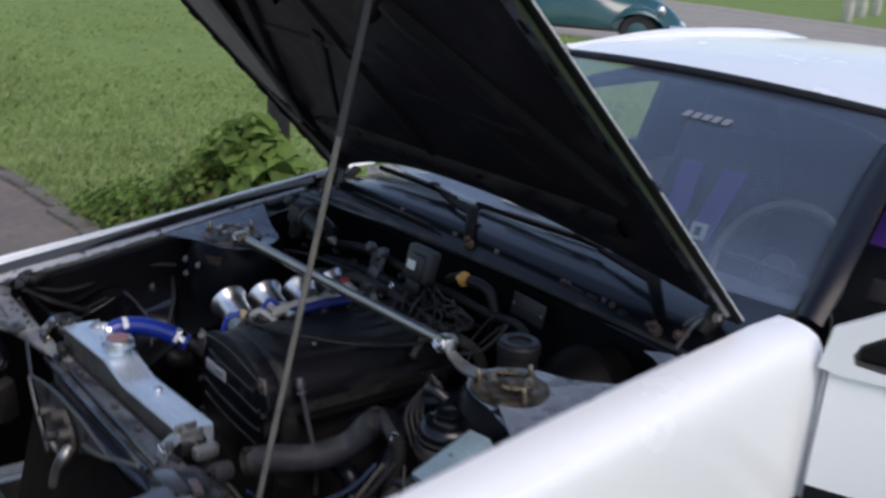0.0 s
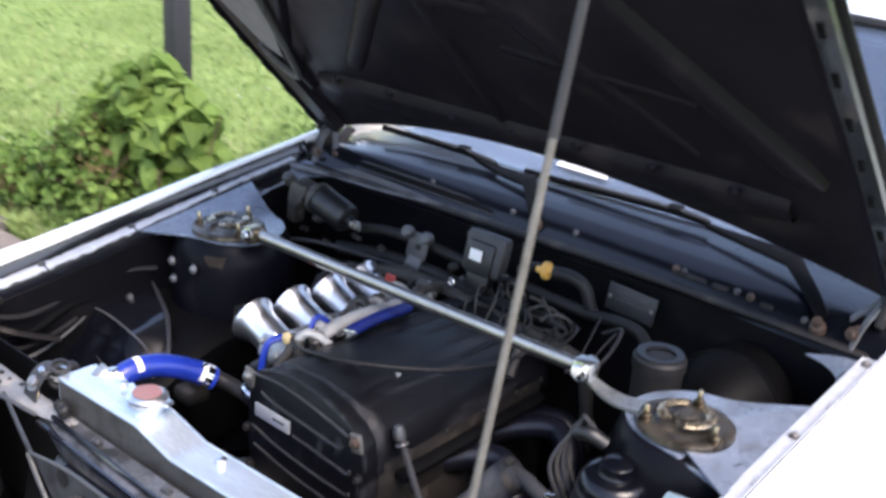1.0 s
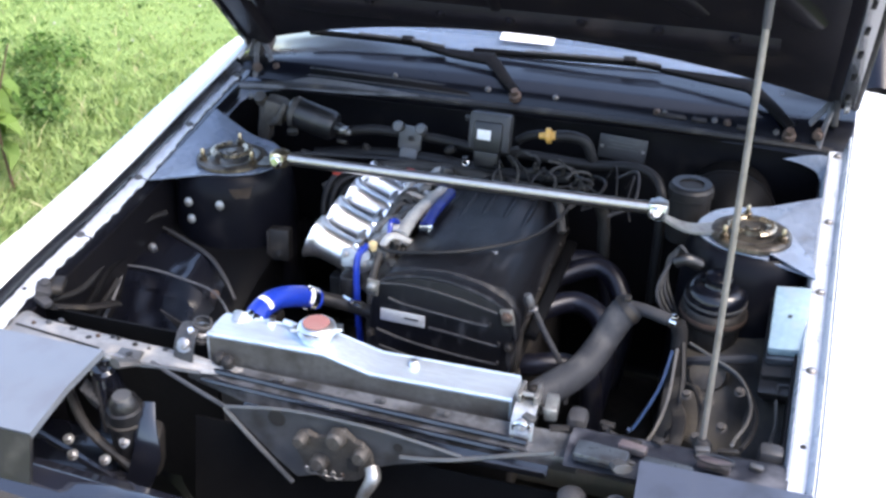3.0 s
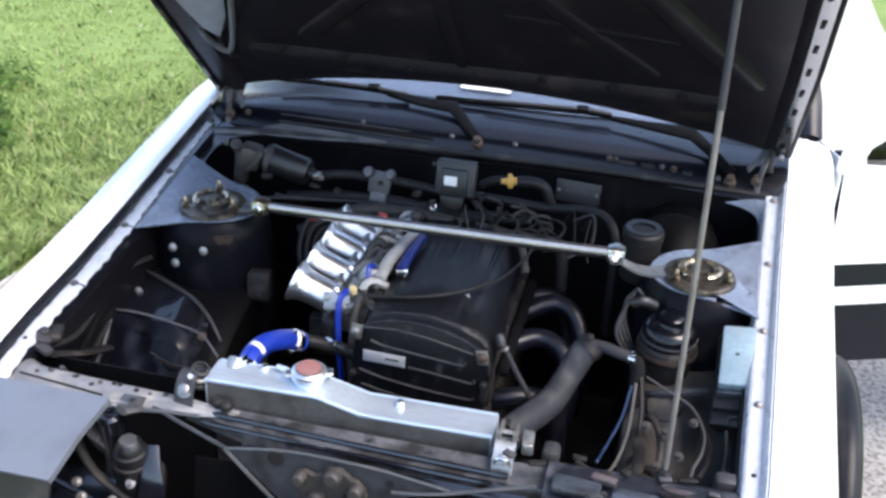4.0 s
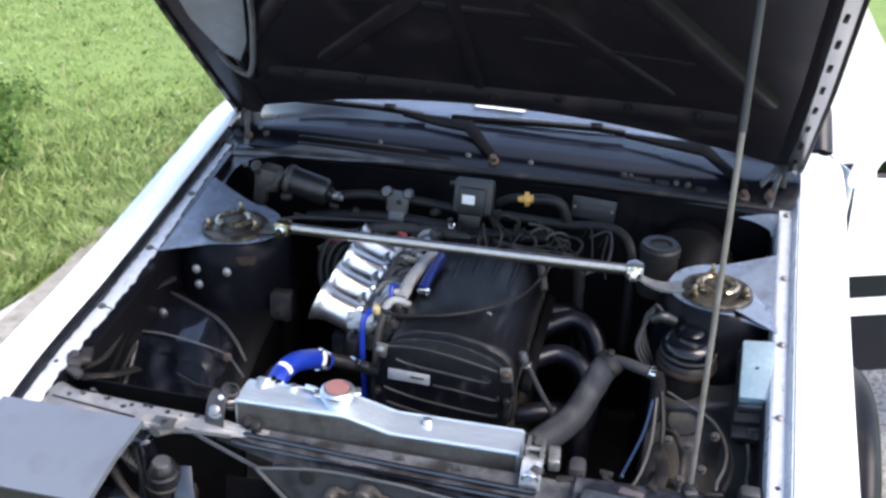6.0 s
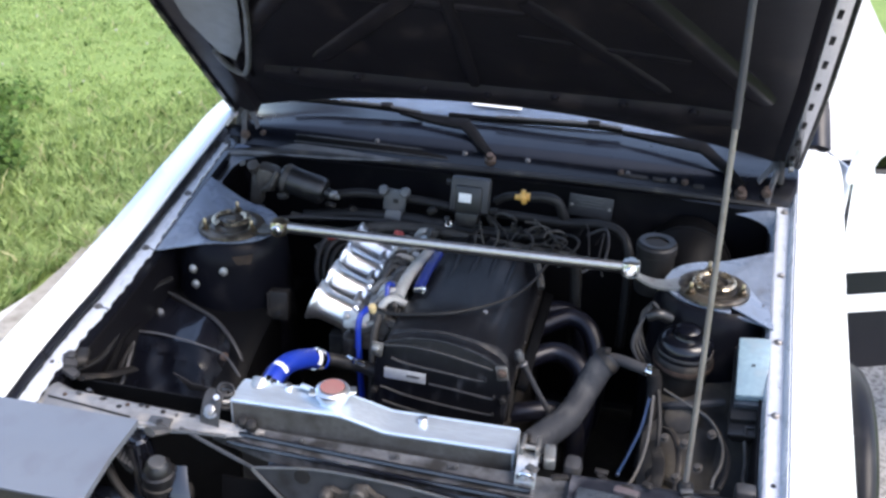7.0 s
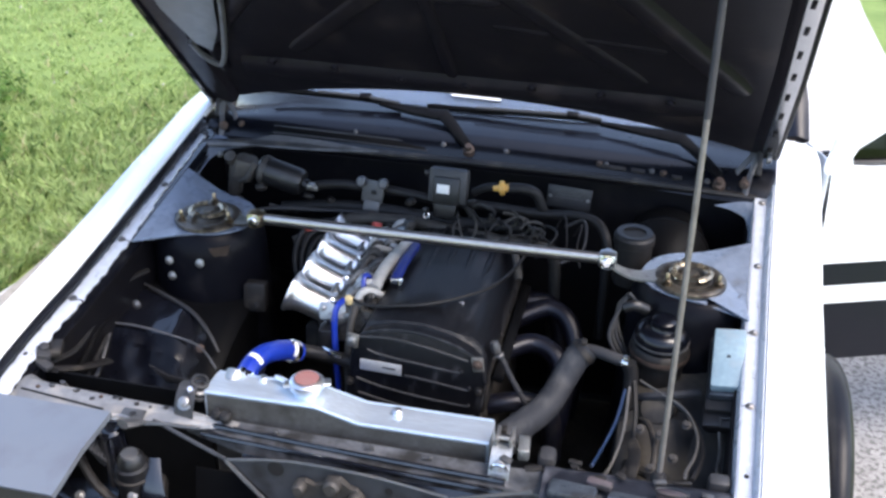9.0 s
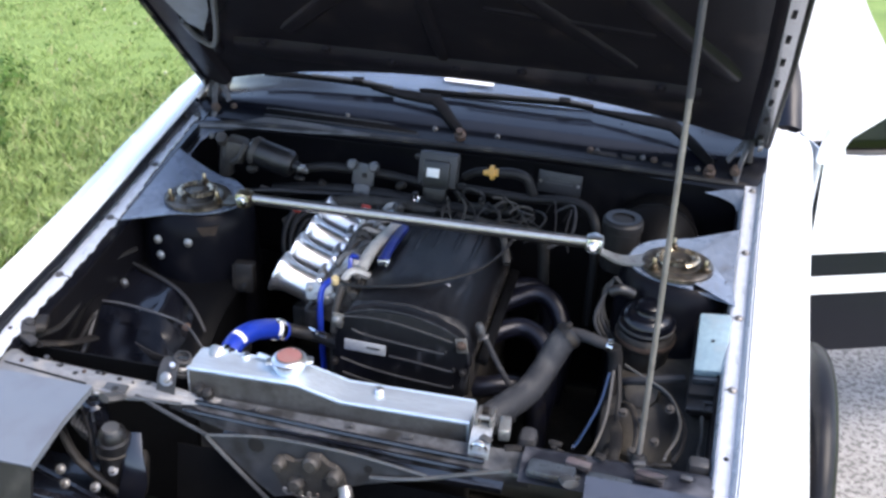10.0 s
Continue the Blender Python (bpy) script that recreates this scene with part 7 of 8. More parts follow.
    part("master_cylinder", lathe([(0, 0), (0.022, 0), (0.022, 0.14), (0, 0.15)], (0.44, 0.17, 0.69), (-0.25, -1, 0), 20), CAST, bo)
    f = thing("filter_canister", (0.448, -0.10, 0.62), "black round canister with a shiny dished lid", "canister")
    part("body", lathe([(0, 0.60), (0.04644, 0.60), (0.04988, 0.61), (0.04988, 0.665), (0.05504, 0.67), (0.05676, 0.676), (0.05676, 0.694), (0.05246, 0.70), (0.0, 0.70)], (0.438, -0.066, 0.004), (0.03, -0.05, 1), 40), GRIMY, f, "dusty black canister")
    part("lid", lathe([(0.04988, 0.700), (0.0516, 0.706), (0.0516, 0.722), (0.04644, 0.732), (0.03784, 0.737), (0.0258, 0.738), (0.02322, 0.742), (0.02322, 0.753), (0.0172, 0.757), (0, 0.757)], (0.438, -0.066, 0.004), (0.03, -0.05, 1), 40), COWLM, f, "glossy black lid")
    part("band", lathe([(0.05203, 0.708), (0.05332, 0.708), (0.05332, 0.713), (0.05203, 0.713)], (0.438, -0.066, 0.004), (0.03, -0.05, 1), 40), DUSTY, f, "thin metal band")
    part("band", lathe([(0.05719, 0.680), (0.05805, 0.680), (0.05805, 0.688), (0.05719, 0.688)], (0.438, -0.066, 0.004), (0.03, -0.05, 1), 40), RUST, f, "rusty clamp band")
    part("spigot", tube([(0.425, -0.080, 0.758), (0.402, -0.090, 0.770), (0.384, -0.090, 0.762)], 0.011, 10, 4), PLASTIC, f)
    for j in range(4):
        part("looped_hose", tube([(0.40 - 0.004 * j, -0.09 - 0.010 * j, 0.66), (0.376 - 0.005 * j, -0.092 - 0.008 * j, 0.715), (0.372 + 0.004 * j, -0.085, 0.762 + 0.005 * j), (0.392, -0.075 - 0.004 * j, 0.778 + 0.004 * j), (0.412, -0.075, 0.755)], 0.0034, 8, 6), OLDHOSE if j % 2 else LOOM, f, "thin grey looped hose")
    x = thing("fuse_box", (0.575, -0.19, 0.6), "black fuse box with a pale blue lid", "fuse box")
    lm = Matrix.Translation((0.579, -0.192, 0.745)) @ pose(0, 0, 0, 22, -8, -4)
    part("lid", slab([(-0.028, -0.064), (0.028, -0.064), (0.028, 0.064), (-0.028, 0.064)], -0.012, 0.008, 0.004, lm), PALEBLUE, x, "pale translucent blue lid")
    part("lid_skirt", slab([(-0.031, -0.070), (0.031, -0.070), (0.031, 0.067), (-0.031, 0.067)], -0.03, -0.012, 0.004, lm), FROST, x)
    part("case", slab([(-0.038, -0.09), (0.036, -0.09), (0.036, 0.074), (-0.038, 0.074)], -0.11, -0.03, 0.006, lm), RUBBER, x, "black plastic case")
    part("shelf", slab([(-0.04, -0.115), (0.038, -0.115), (0.038, -0.07), (-0.04, -0.07)], -0.06, -0.042, 0.004, lm), PLASTIC, x)
    part("latch", tube([lm @ Vector(q) for q in ((-0.008, -0.10, -0.038), (-0.008, -0.118, -0.038), (0.010, -0.118, -0.038), (0.010, -0.10, -0.038), (-0.008, -0.10, -0.038))], 0.0028, 6, 1, smooth=False), GREYPL, x, "square latch loop")
    part("lid_mark", slab([(-0.004, -0.002), (0.003, -0.002), (0.004, 0.003), (-0.002, 0.004)], 0.0085, 0.0092, 0, lm), FROST, x)


build_firewall_things()


def build_wiring():
    def wire(pts, r, m, label, n=6, group="loose wires", cat="wire"):
        return solo("wire", tube(pts, r, 6, n), m, label, cat, group)
    hose("heater_pipe", [(-0.375, 0.22, 0.775), (-0.30, 0.235, 0.787), (-0.24, 0.24, 0.787), (-0.15, 0.25, 0.78), (-0.05, 0.25, 0.77), (0.05, 0.25, 0.772), (0.17, 0.25, 0.768), (0.25, 0.24, 0.780), (0.30, 0.225, 0.775), (0.325, 0.20, 0.745), (0.33, 0.18, 0.68), (0.33, 0.17, 0.52)], 0.0105, RUBBER, "black rubber pipe along the firewall", cat="pipe", n=5)
    hose("heater_pipe", [(-0.42, 0.22, 0.72), (-0.30, 0.23, 0.735), (-0.16, 0.22, 0.745), (0.0, 0.22, 0.735), (0.14, 0.22, 0.745)], 0.014, RUBBER, "thick black pipe low on the firewall", cat="pipe", n=5)
    hose("brake_pipe", [(-0.50, 0.12, 0.74), (-0.42, 0.16, 0.745), (-0.30, 0.19, 0.742), (-0.20, 0.19, 0.75)], 0.004, OLDHOSE, "thin steel brake pipe along the firewall", cat="pipe", seg=6)
    rnd = random.Random(12)
    for k in range(14):
        x0 = -0.02 + k * 0.021
        a = (x0, 0.20 + rnd.uniform(-0.01, 0.01), 0.755 + rnd.uniform(-0.01, 0.015))
        b = (x0 + rnd.uniform(-0.02, 0.05), 0.17 + rnd.uniform(-0.02, 0.03), 0.79 + rnd.uniform(-0.015, 0.012))
        c = (x0 + rnd.uniform(0.0, 0.06), 0.14 + rnd.uniform(-0.03, 0.02), 0.77 + rnd.uniform(-0.02, 0.01))
        d = (x0 + rnd.uniform(-0.02, 0.05), 0.11 + rnd.uniform(-0.03, 0.02), 0.735)
        wire([a, b, c, d], rnd.uniform(0.0018, 0.0034), rnd.choice((LOOM, RUBBER, RUBBER, OLDHOSE)), "black ignition and sensor lead behind the engine", group="engine leads")
    for cx, cy, cz, rr in ((0.045, 0.19, 0.785, 0.034), (0.055, 0.185, 0.78, 0.026), (0.13, 0.17, 0.765, 0.028), (0.165, 0.16, 0.768, 0.024), (0.10, 0.18, 0.775, 0.03)):
        t0 = rnd.uniform(0, 6)
        wire([(cx + rr * math.cos(t0 + a), cy + 0.02 * math.sin(a * 0.7), cz + rr * 0.8 * math.sin(t0 + a)) for a in np.linspace(0, 5.2, 10)], 0.003, OLDHOSE if rr > 0.03 else LOOM, "coiled grey lead behind the engine", 4, "engine leads")
    loom = thing("wiring_loom", (-0.1, 0.18, 0.73), "taped black wiring loom behind the engine", "wiring loom")
    part("trunk", tube([(-0.35, 0.10, 0.70), (-0.25, 0.17, 0.735), (-0.12, 0.18, 0.745), (0.0, 0.17, 0.74), (0.12, 0.16, 0.735), (0.19, 0.155, 0.735), (0.215, 0.185, 0.70), (0.22, 0.21, 0.60), (0.22, 0.22, 0.45)], 0.013, 10, 6, wob=0.05), LOOM, loom)
    part("branch", tube([(-0.10, 0.18, 0.745), (-0.09, 0.13, 0.765), (-0.10, 0.08, 0.75)], 0.009, 8, 5), LOOM, loom)
    part("branch", tube([(0.10, 0.16, 0.735), (0.14, 0.10, 0.745), (0.16, 0.05, 0.71)], 0.008, 8, 5), LOOM, loom)
    part("connector", rbox((-0.16, 0.10, 0.765), (0.02, 0.018, 0.014), 0.003, (10, 20, 30)), REDPL, loom, "red connector")
    part("connector", rbox((-0.285, 0.02, 0.785), (0.016, 0.014, 0.012), 0.003, (10, 0, 10)), REDPL, loom, "red connector")
    part("connector", rbox((-0.09, 0.11, 0.775), (0.022, 0.018, 0.016), 0.003, (0, 20, 50)), GREYPL, loom)
    part("eyelet", tube([(-0.065 + 0.006 * math.cos(a), 0.16, 0.775 + 0.006 * math.sin(a)) for a in np.linspace(0, 2 * math.pi, 13)], 0.0022, 6, 1), CHROME, loom, "bright eyelet")
    # near side
    wire([(0.405, -0.21, 0.66), (0.395, -0.26, 0.62), (0.372, -0.34, 0.60), (0.365, -0.40, 0.625), (0.368, -0.44, 0.66)], 0.0028, WIREB, "blue wire hanging beside the wheelhouse")
    wire([(0.412, -0.20, 0.66), (0.41, -0.27, 0.60), (0.392, -0.34, 0.57), (0.365, -0.41, 0.60)], 0.003, WIREW, "pale wire hanging beside the wheelhouse")
    wire([(0.42, -0.18, 0.66), (0.43, -0.25, 0.62), (0.425, -0.33, 0.58), (0.39, -0.42, 0.61), (0.34, -0.46, 0.665)], 0.0045, RUBBER, "black wire hanging beside the wheelhouse")
    wire([(0.43, -0.168, 0.655), (0.47, -0.20, 0.655), (0.515, -0.235, 0.652), (0.538, -0.30, 0.65), (0.535, -0.37, 0.66), (0.52, -0.44, 0.68), (0.515, -0.49, 0.705)], 0.0026, WIREW, "off-white wire curving over the wheelhouse")
    wire([(0.46, -0.19, 0.648), (0.52, -0.235, 0.645), (0.548, -0.31, 0.64), (0.545, -0.38, 0.65), (0.53, -0.45, 0.67)], 0.004, RUBBER, "black tube curving over the wheelhouse")
    wire([(0.575, -0.29, 0.655), (0.578, -0.33, 0.64), (0.572, -0.39, 0.65), (0.575, -0.45, 0.68)], 0.0025, WIREW, "thin pale wire below the fuse box")
    for k, m in enumerate((WIREB, BRASS, RUST)):
        wire([(0.598, -0.33 - 0.01 * k, 0.655), (0.596, -0.37, 0.635 - 0.01 * k), (0.592, -0.42, 0.64), (0.588, -0.46 - 0.01 * k, 0.665)], 0.003, m, "thin coloured wire beside the inner wing")
    g = thing("wheelhouse_bracket", (0.47, -0.2, 0.6), "dust-covered brackets on the wheelhouse", "bracket")
    part("round_cover", lathe([(0, 0), (0.03, 0), (0.034, 0.006), (0.03, 0.018), (0.016, 0.022), (0, 0.022)], (0.47, -0.20, 0.615), (-0.2, -0.6, 0.8), 24), BROWN, g)
    part("web", sheet(lambda u, v: (lerp(0.40, 0.56, u), lerp(-0.22, -0.42, v), lerp(0.59, 0.44, v) + 0.03 * math.sin(u * 3.14)), 10, 10, 0.004), BROWN, g)
    part("stay", tube([(0.42, -0.30, 0.56), (0.46, -0.33, 0.57), (0.53, -0.35, 0.56)], 0.009, 8, 4), BROWN, g)
    part("stay", rbox((0.50, -0.36, 0.55), (0.10, 0.025, 0.012), 0.003, (10, 5, 20)), GRIMY, g)
    part("pipe", tube([(0.415, -0.15, 0.60), (0.44, -0.19, 0.635), (0.49, -0.20, 0.655), (0.54, -0.19, 0.662)], 0.008, 8, 5), OLDHOSE, g, "dusty pipe arching over the wheelhouse")
    part("pipe", tube([(0.43, -0.22, 0.60), (0.455, -0.26, 0.625), (0.47, -0.33, 0.610), (0.46, -0.40, 0.57)], 0.006, 8, 5), GRIMY, g)
    part("strap", ribbon([(0.42, -0.26, 0.60), (0.435, -0.32, 0.598), (0.43, -0.40, 0.56)], (0.018, 0.024, 0.02), 0.004, (-0.5, -0.3, 0.8)), GRIMY, g, "grimy steel strap")
    part("strap", ribbon([(0.50, -0.40, 0.575), (0.54, -0.415, 0.580), (0.58, -0.42, 0.585)], (0.014, 0.016, 0.014), 0.004, (0, -0.5, 0.85)), DUSTY, g)
    for q in ((0.475, -0.305, 0.640), (0.50, -0.35, 0.628), (0.465, -0.37, 0.615), (0.52, -0.275, 0.648), (0.44, -0.28, 0.628)):
        part("bolt", bolt(q, (-0.2, -0.5, 0.85), 0.006, 0.008), BROWNST, g)


build_wiring()


def build_grime():
    """Hoses, holes, chips and small fittings that fill the corners of the bay."""
    rnd = random.Random(21)
    for k, pts in enumerate(([(-0.625, -0.44, 0.690), (-0.618, -0.36, 0.672), (-0.622, -0.26, 0.690), (-0.615, -0.16, 0.705), (-0.600, -0.10, 0.70)],
                             [(-0.600, -0.43, 0.640), (-0.612, -0.35, 0.645), (-0.618, -0.27, 0.668), (-0.620, -0.20, 0.66)],
                             [(-0.57, -0.45, 0.66), (-0.585, -0.40, 0.63), (-0.605, -0.33, 0.625), (-0.61, -0.27, 0.64)])):
        hose("wing_hose", pts, (0.006, 0.007, 0.005)[k], (RUBBER, ARMB, RUBBER)[k], "dark taped hose along the inner wing", cat="hose", group="inner wing hoses", seg=8, n=6)
    chips = thing("loose_fixings", (-0.45, -0.52, 0.70), "small dirty bolts and clips on the front panel", "fixings")
    for k in range(9):
        x = -0.64 + 0.038 * k + rnd.uniform(-0.012, 0.012)
        part("stud", bolt((x, -0.508 - rnd.uniform(0, 0.02), lerp(0.7065, 0.690, (x + 0.665) / 0.415)), (0, 0, 1), rnd.uniform(0.002, 0.0035), 0.003), rnd.choice((DUSTY, GRIMY, RUST)), chips)
    part("corner_lump", join(rbox((-0.628, -0.452, 0.716), (0.03, 0.035, 0.022), 0.008, (10, 20, 30)), rbox((-0.618, -0.470, 0.709), (0.04, 0.02, 0.014), 0.006, (0, 10, -20)), lathe([(0, 0), (0.010, 0), (0.009, 0.01), (0, 0.014)], (-0.628, -0.445, 0.722), (0.2, -0.2, 1), 10)), OLDHOSE, chips, "grey dirt-caked clip")
    for k in range(8):
        x = 0.24 + 0.045 * k + rnd.uniform(-0.012, 0.012)
        part("clip", rbox((x, -0.488 - rnd.uniform(0, 0.035), 0.7005), (rnd.uniform(0.012, 0.03), rnd.uniform(0.006, 0.014), 0.006), 0.002, (0, 0, rnd.uniform(-30, 30))), rnd.choice((DUSTY, GRIMY, GRIMY)), chips)
    # brackets round the lamp motor
    lampb = thing("lamp_linkage", (-0.44, -0.60, 0.60), "grimy levers and brackets beside the headlight motor", "linkage")
    part("lever", ribbon([(-0.425, -0.575, 0.70), (-0.43, -0.60, 0.685), (-0.418, -0.615, 0.65), (-0.41, -0.625, 0.60)], (0.03, 0.028, 0.022, 0.03), 0.006, (-0.4, -0.8, 0.4)), BAY, lampb, "black curved lever")
    part("lever", ribbon([(-0.345, -0.60, 0.655), (-0.34, -0.625, 0.62), (-0.335, -0.64, 0.58), (-0.35, -0.65, 0.53)], (0.02, 0.035, 0.045, 0.04), 0.006, (0.2, -0.9, 0.3)), BAY, lampb, "glossy black bracket plate")
    part("loop", tube([(-0.445, -0.575, 0.708), (-0.425, -0.59, 0.718), (-0.405, -0.585, 0.712), (-0.40, -0.57, 0.70), (-0.42, -0.56, 0.697), (-0.445, -0.57, 0.70)], 0.004, 6, 4), STEEL, lampb, "bent wire loop")
    for p in ((-0.455, -0.66, 0.60), (-0.44, -0.675, 0.585), (-0.395, -0.66, 0.575), (-0.37, -0.64, 0.60)):
        part("bolt", bolt(p, (0, -0.6, 0.8), 0.006, 0.008), STEEL, lampb)
    # grimy fittings behind the far tower and along the firewall
    fit_ = thing("pipe_fittings", (-0.36, 0.15, 0.76), "grimy pipe unions and clips on the firewall", "fittings")
    for k in range(14):
        p = Vector((-0.52 + 0.045 * k + rnd.uniform(-0.015, 0.015), 0.20 + rnd.uniform(-0.02, 0.03), 0.735 + rnd.uniform(-0.02, 0.04)))
        if k % 2:
            part("union", lathe([(0, -0.012), (0.006, -0.012), (0.009, -0.006), (0.009, 0.006), (0.006, 0.012), (0, 0.012)], p, (rnd.uniform(-1, 1), 0.2, rnd.uniform(-0.5, 0.5)), 8), rnd.choice((GRIMY, BROWNST, DUSTY)), fit_)
        else:
            part("clip", rbox(p, (rnd.uniform(0.012, 0.03), 0.012, rnd.uniform(0.008, 0.02)), 0.003, (rnd.uniform(-20, 20), rnd.uniform(-20, 20), 0)), rnd.choice((GRIMY, GREYPL, BROWNST)), fit_)


build_grime()

# ---- plants, post, street ----
def leaf_cloud(r, centres, count, size, heart=1.0):
    """Many single leaves set round the given clump centres."""
    verts, faces = [], []
    for cx, cy, cz, rx, rz, share in centres:
        for _ in range(int(count * share)):
            d = r.normal(size=3)
            d /= np.linalg.norm(d) + 1e-6
            k = r.random() ** 0.45
            p = np.array([cx, cy, cz]) + d * k * np.array([rx, rx, rz])
            if p[2] < 0.0:
                p[2] = abs(p[2]) * 0.5
            s = size * (0.6 + 0.8 * r.random())
            nrm = np.array([d[0] * 0.8, d[1] * 0.8 - 0.2, 0.7 + 0.5 * r.random()]) + r.normal(size=3) * 0.35
            nrm /= np.linalg.norm(nrm)
            t = np.cross(nrm, r.normal(size=3))
            t /= np.linalg.norm(t) + 1e-6
            b = np.cross(nrm, t)
            i = len(verts)
            fold = nrm * s * 0.18
            pts = [p, p + t * s * 0.25 + b * s * 0.45 + fold, p + t * s * 0.75 + b * s * 0.3 + fold * 0.6, p + t * s * 1.15 - nrm * s * 0.25, p + t * s * 0.75 - b * s * 0.3 + fold * 0.6, p + t * s * 0.25 - b * s * 0.45 + fold, p + t * s * 0.55]
            verts += [q.tolist() for q in pts]
            faces += [(i, i + 1, i + 2, i + 6), (i + 6, i + 2, i + 3), (i + 6, i + 3, i + 4), (i, i + 6, i + 4, i + 5)]
    return verts, faces


def raw(name, verts, faces, material, parent, label=""):
    me = bpy.data.meshes.new(name)
    me.from_pydata(verts, [], faces)
    me.materials.append(material)
    ob = new(name, me)
    ob.parent = parent
    ob.location = -SPOT[parent.name]
    SPOT[ob.name] = Vector()
    if label:
        ob["label"] = label
    return ob


def build_plants():
    r = np.random.default_rng(3)
    bush = thing("leafy_bush", (-2.15, 1.05, 0), "leafy green bush with broad heart-shaped leaves at the lawn edge", "bush")
    big = [(-2.26, 1.05, 0.50, 0.17, 0.17, 0.32), (-2.13, 1.08, 0.38, 0.16, 0.2, 0.25), (-2.42, 1.05, 0.42, 0.17, 0.2, 0.2), (-2.25, 1.1, 0.2, 0.25, 0.18, 0.25)]
    raw("crown", *leaf_cloud(r, big, 700, 0.085), LEAF, bush, "broad heart-shaped leaves")
    low = [(-2.45, 0.98, 0.34, 0.15, 0.22, 0.3), (-2.6, 0.93, 0.24, 0.16, 0.18, 0.3), (-2.8, 0.88, 0.14, 0.18, 0.13, 0.3), (-2.35, 0.95, 0.15, 0.3, 0.14, 0.3), (-3.0, 0.86, 0.12, 0.2, 0.14, 0.25), (-3.25, 0.84, 0.07, 0.2, 0.09, 0.2), (-2.5, 1.0, 0.42, 0.12, 0.14, 0.15)]
    raw("undergrowth", *leaf_cloud(r, low, 1500, 0.035), LEAF, bush, "small leaves of the undergrowth")
    dry = [(-2.42, 0.95, 0.30, 0.15, 0.20, 0.4), (-2.62, 0.93, 0.22, 0.14, 0.14, 0.3), (-2.9, 0.87, 0.10, 0.2, 0.1, 0.3)]
    raw("dry_leaves", *leaf_cloud(r, dry, 420, 0.03), REDLEAF, bush, "reddish brown leaves low in the bush")
    rnd = random.Random(8)
    for k in range(22):
        x, y = rnd.uniform(-2.85, -1.95), rnd.uniform(0.86, 1.15)
        h = rnd.uniform(0.22, 0.48) * (1.15 if x > -2.35 else 0.9)
        part("stem", tube([(x, y, -0.03), (x + rnd.uniform(-0.04, 0.04), y + rnd.uniform(-0.04, 0.04), h * 0.5), (x + rnd.uniform(-0.1, 0.1), y + rnd.uniform(-0.08, 0.08), h)], (0.006, 0.005, 0.0025), 5, 3), STEM, bush)
    weeds = thing("weeds", (-2.3, 1.9, 0), "low patch of broad weeds in the grass", "weeds")
    raw("leaves", *leaf_cloud(r, [(-2.50, 1.85, 0.04, 0.20, 0.07, 0.5), (-2.75, 2.3, 0.04, 0.25, 0.07, 0.5), (-2.3, 1.65, 0.03, 0.14, 0.05, 0.2)], 800, 0.026), WEED, weeds)
    post = thing("garden_post", (-2.335, 1.22, 0), "square black post behind the bush", "post")
    part("shaft", rbox((-2.335, 1.22, 0.62), (0.078, 0.078, 1.3), 0.006), POSTM, post)
    part("cap", rbox((-2.335, 1.22, 1.285), (0.095, 0.095, 0.03), 0.008), POSTM, post)


build_plants()


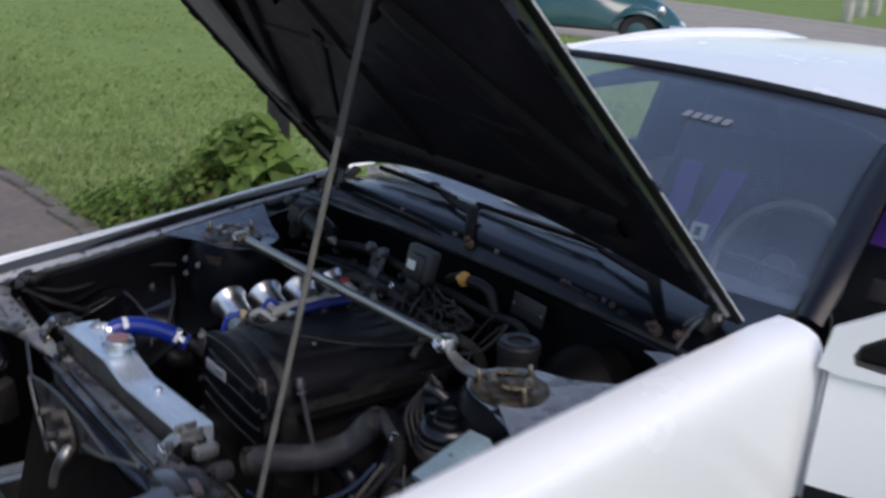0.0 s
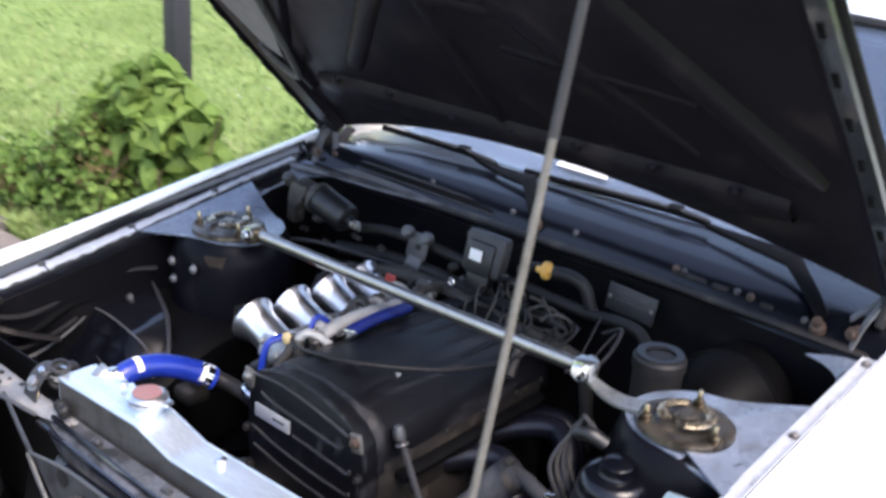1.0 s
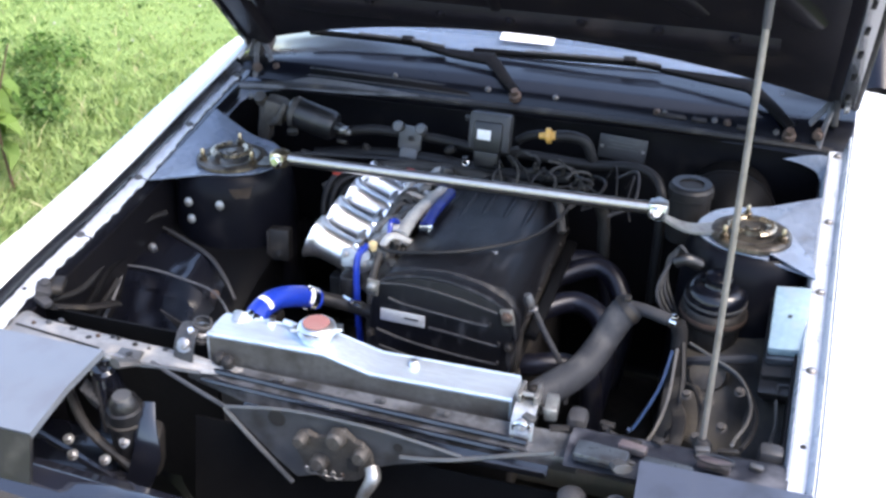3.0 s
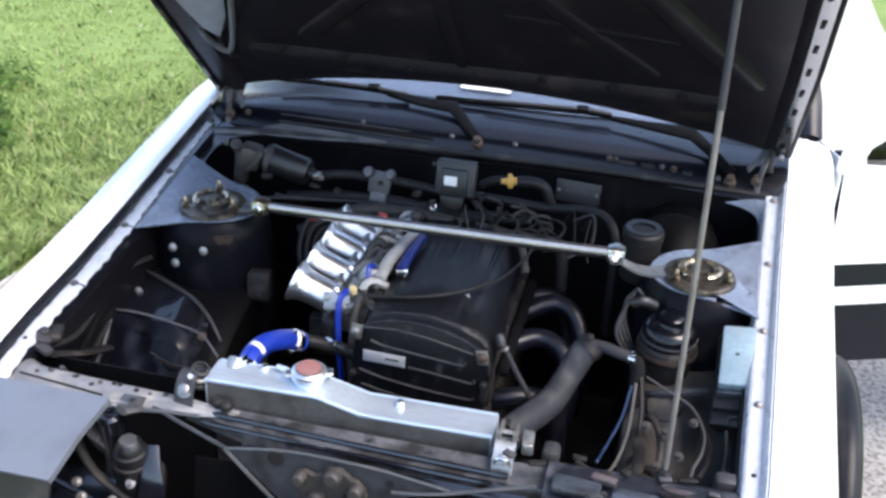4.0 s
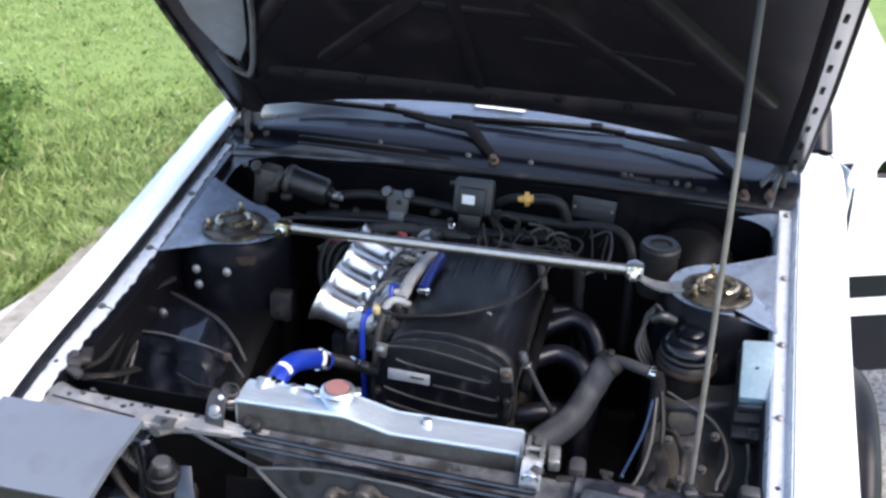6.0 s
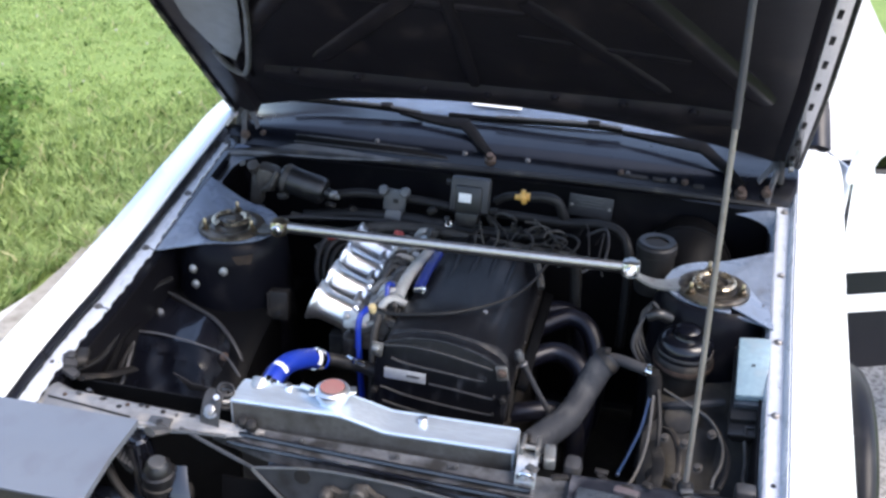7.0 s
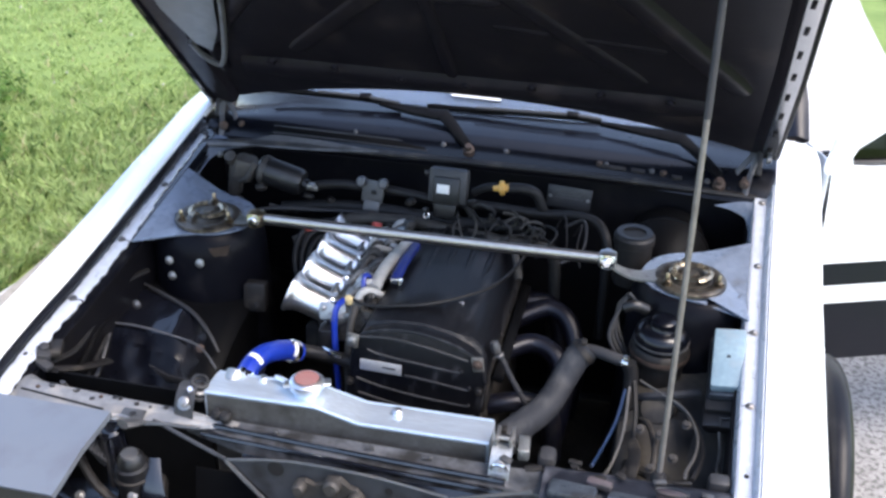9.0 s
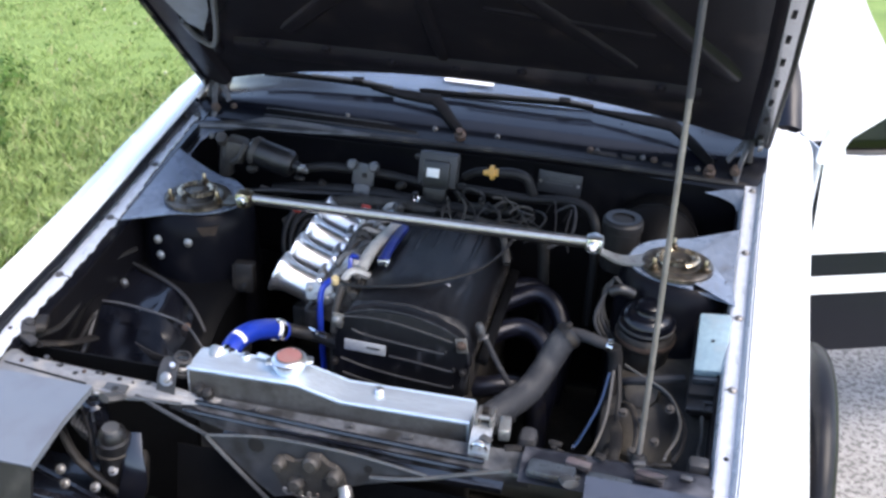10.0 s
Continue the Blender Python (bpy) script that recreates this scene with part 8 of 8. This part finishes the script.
def build_beetle():
    c0 = Vector((-12.06, 13.05, -0.49))
    yaw = radians(41)
    m = Matrix.Translation(c0) @ Matrix.Rotation(yaw, 4, "Z")
    b = thing("round_car", c0, "small rounded teal vintage car parked by the street", "car")

    def put(name, bm, mt, par, label=""):
        bmesh.ops.transform(bm, matrix=m, verts=bm.verts[:])
        return part(name, bm, mt, par, label)

    def hull(u, v):
        """Body: u along from nose to tail, v round the upper half."""
        x = lerp(1.95, -1.95, u)
        top = curve(u, [(0, 0.55), (0.04, 0.72), (0.12, 0.88), (0.26, 0.98), (0.31, 1.02), (0.40, 1.36), (0.5, 1.47), (0.62, 1.42), (0.75, 1.18), (0.88, 0.86), (1, 0.5)])
        half = curve(u, [(0, 0.25), (0.1, 0.52), (0.3, 0.68), (0.6, 0.70), (0.85, 0.58), (1, 0.3)])
        a = lerp(0, math.pi, v)
        up = max(0.0, math.sin(a)) ** 0.8
        narrow = 1 - 0.28 * max(0, (top * up + 0.3 * (1 - up)) - 0.9) / 0.5
        return (x, half * math.cos(a) * narrow, lerp(0.3, top, up))

    put("body", sheet(hull, 40, 24), TEAL, b, "rounded teal body")
    for sx in (-1, 1):
        for x in (1.22, -1.18):
            put("wing", sheet(lambda u, v: (x + 0.46 * math.cos(math.pi * u) * (1 + 0.06 * v), sx * lerp(0.45, 0.79, math.sin(v * math.pi / 2)), 0.32 + (0.46 - 0.14 * v * v) * math.sin(math.pi * u)), 16, 8, 0.02), TEAL, b, "teal wing")
            w = put("wheel", lathe([(0.17, -0.07), (0.29, -0.08), (0.32, -0.05), (0.32, 0.05), (0.29, 0.08), (0.17, 0.07)], (x, sx * 0.66, 0.32), (0, 1, 0), 28, True), TYRE, b)
            put("hubcap", lathe([(0, 0.1), (0.08, 0.09), (0.13, 0.075), (0.18, 0.07), (0.18, -0.05), (0, -0.05)], (x, sx * 0.66, 0.32), (0, sx, 0), 24), TEAL, w)
        put("running_board", rbox((0.0, sx * 0.68, 0.34), (1.6, 0.2, 0.05), 0.02), PLASTIC, b)
        put("headlight", lathe([(0, 0.05), (0.07, 0.045), (0.095, 0.02), (0.1, 0), (0.08, -0.06)], (1.60, sx * 0.60, 0.72), (0.8, sx * 0.1, 0.35), 20), CHROME, b, "chromed headlight")
        put("side_window", sheet(lambda u, v: (lerp(0.50, -0.45, u), sx * lerp(0.665, 0.60, v), lerp(1.0, 1.27 - 0.1 * abs(2 * u - 1) ** 2, v)), 8, 4, 0.01), GREYPL, b, "dark side window")
    put("front_window", sheet(lambda u, v: (lerp(0.76, 0.44, v), lerp(-0.5, 0.5, u), lerp(1.03, 1.34, v)), 8, 4, 0.01), GREYPL, b, "dark front window")
    for x in (1.98, -1.98):
        put("bumper", tube([(x - math.copysign(0.25, x), -0.75, 0.45), (x, -0.5, 0.45), (x + math.copysign(0.04, x), 0, 0.45), (x, 0.5, 0.45), (x - math.copysign(0.25, x), 0.75, 0.45)], 0.04, 8, 4), CHROME, b, "chrome bumper")


build_beetle()

for bx, by, bh, w in ((-14.7, 26.8, 0.62, 0.24), (-15.7, 29.2, 0.55, 0.26), (-16.0, 30.6, 0.5, 0.22)):
    bz = lawn_height(bx, by) - 0.03
    k = thing("marker_post", (bx, by, bz), "short pale utility post on the far verge", "post", "utility posts")
    part("shaft", rbox((bx, by, bz + bh / 2), (w, w, bh), 0.02), BOX, k)
    part("cap", rbox((bx, by, bz + bh + 0.02), (w + 0.03, w + 0.03, 0.05), 0.015), BOX, k)
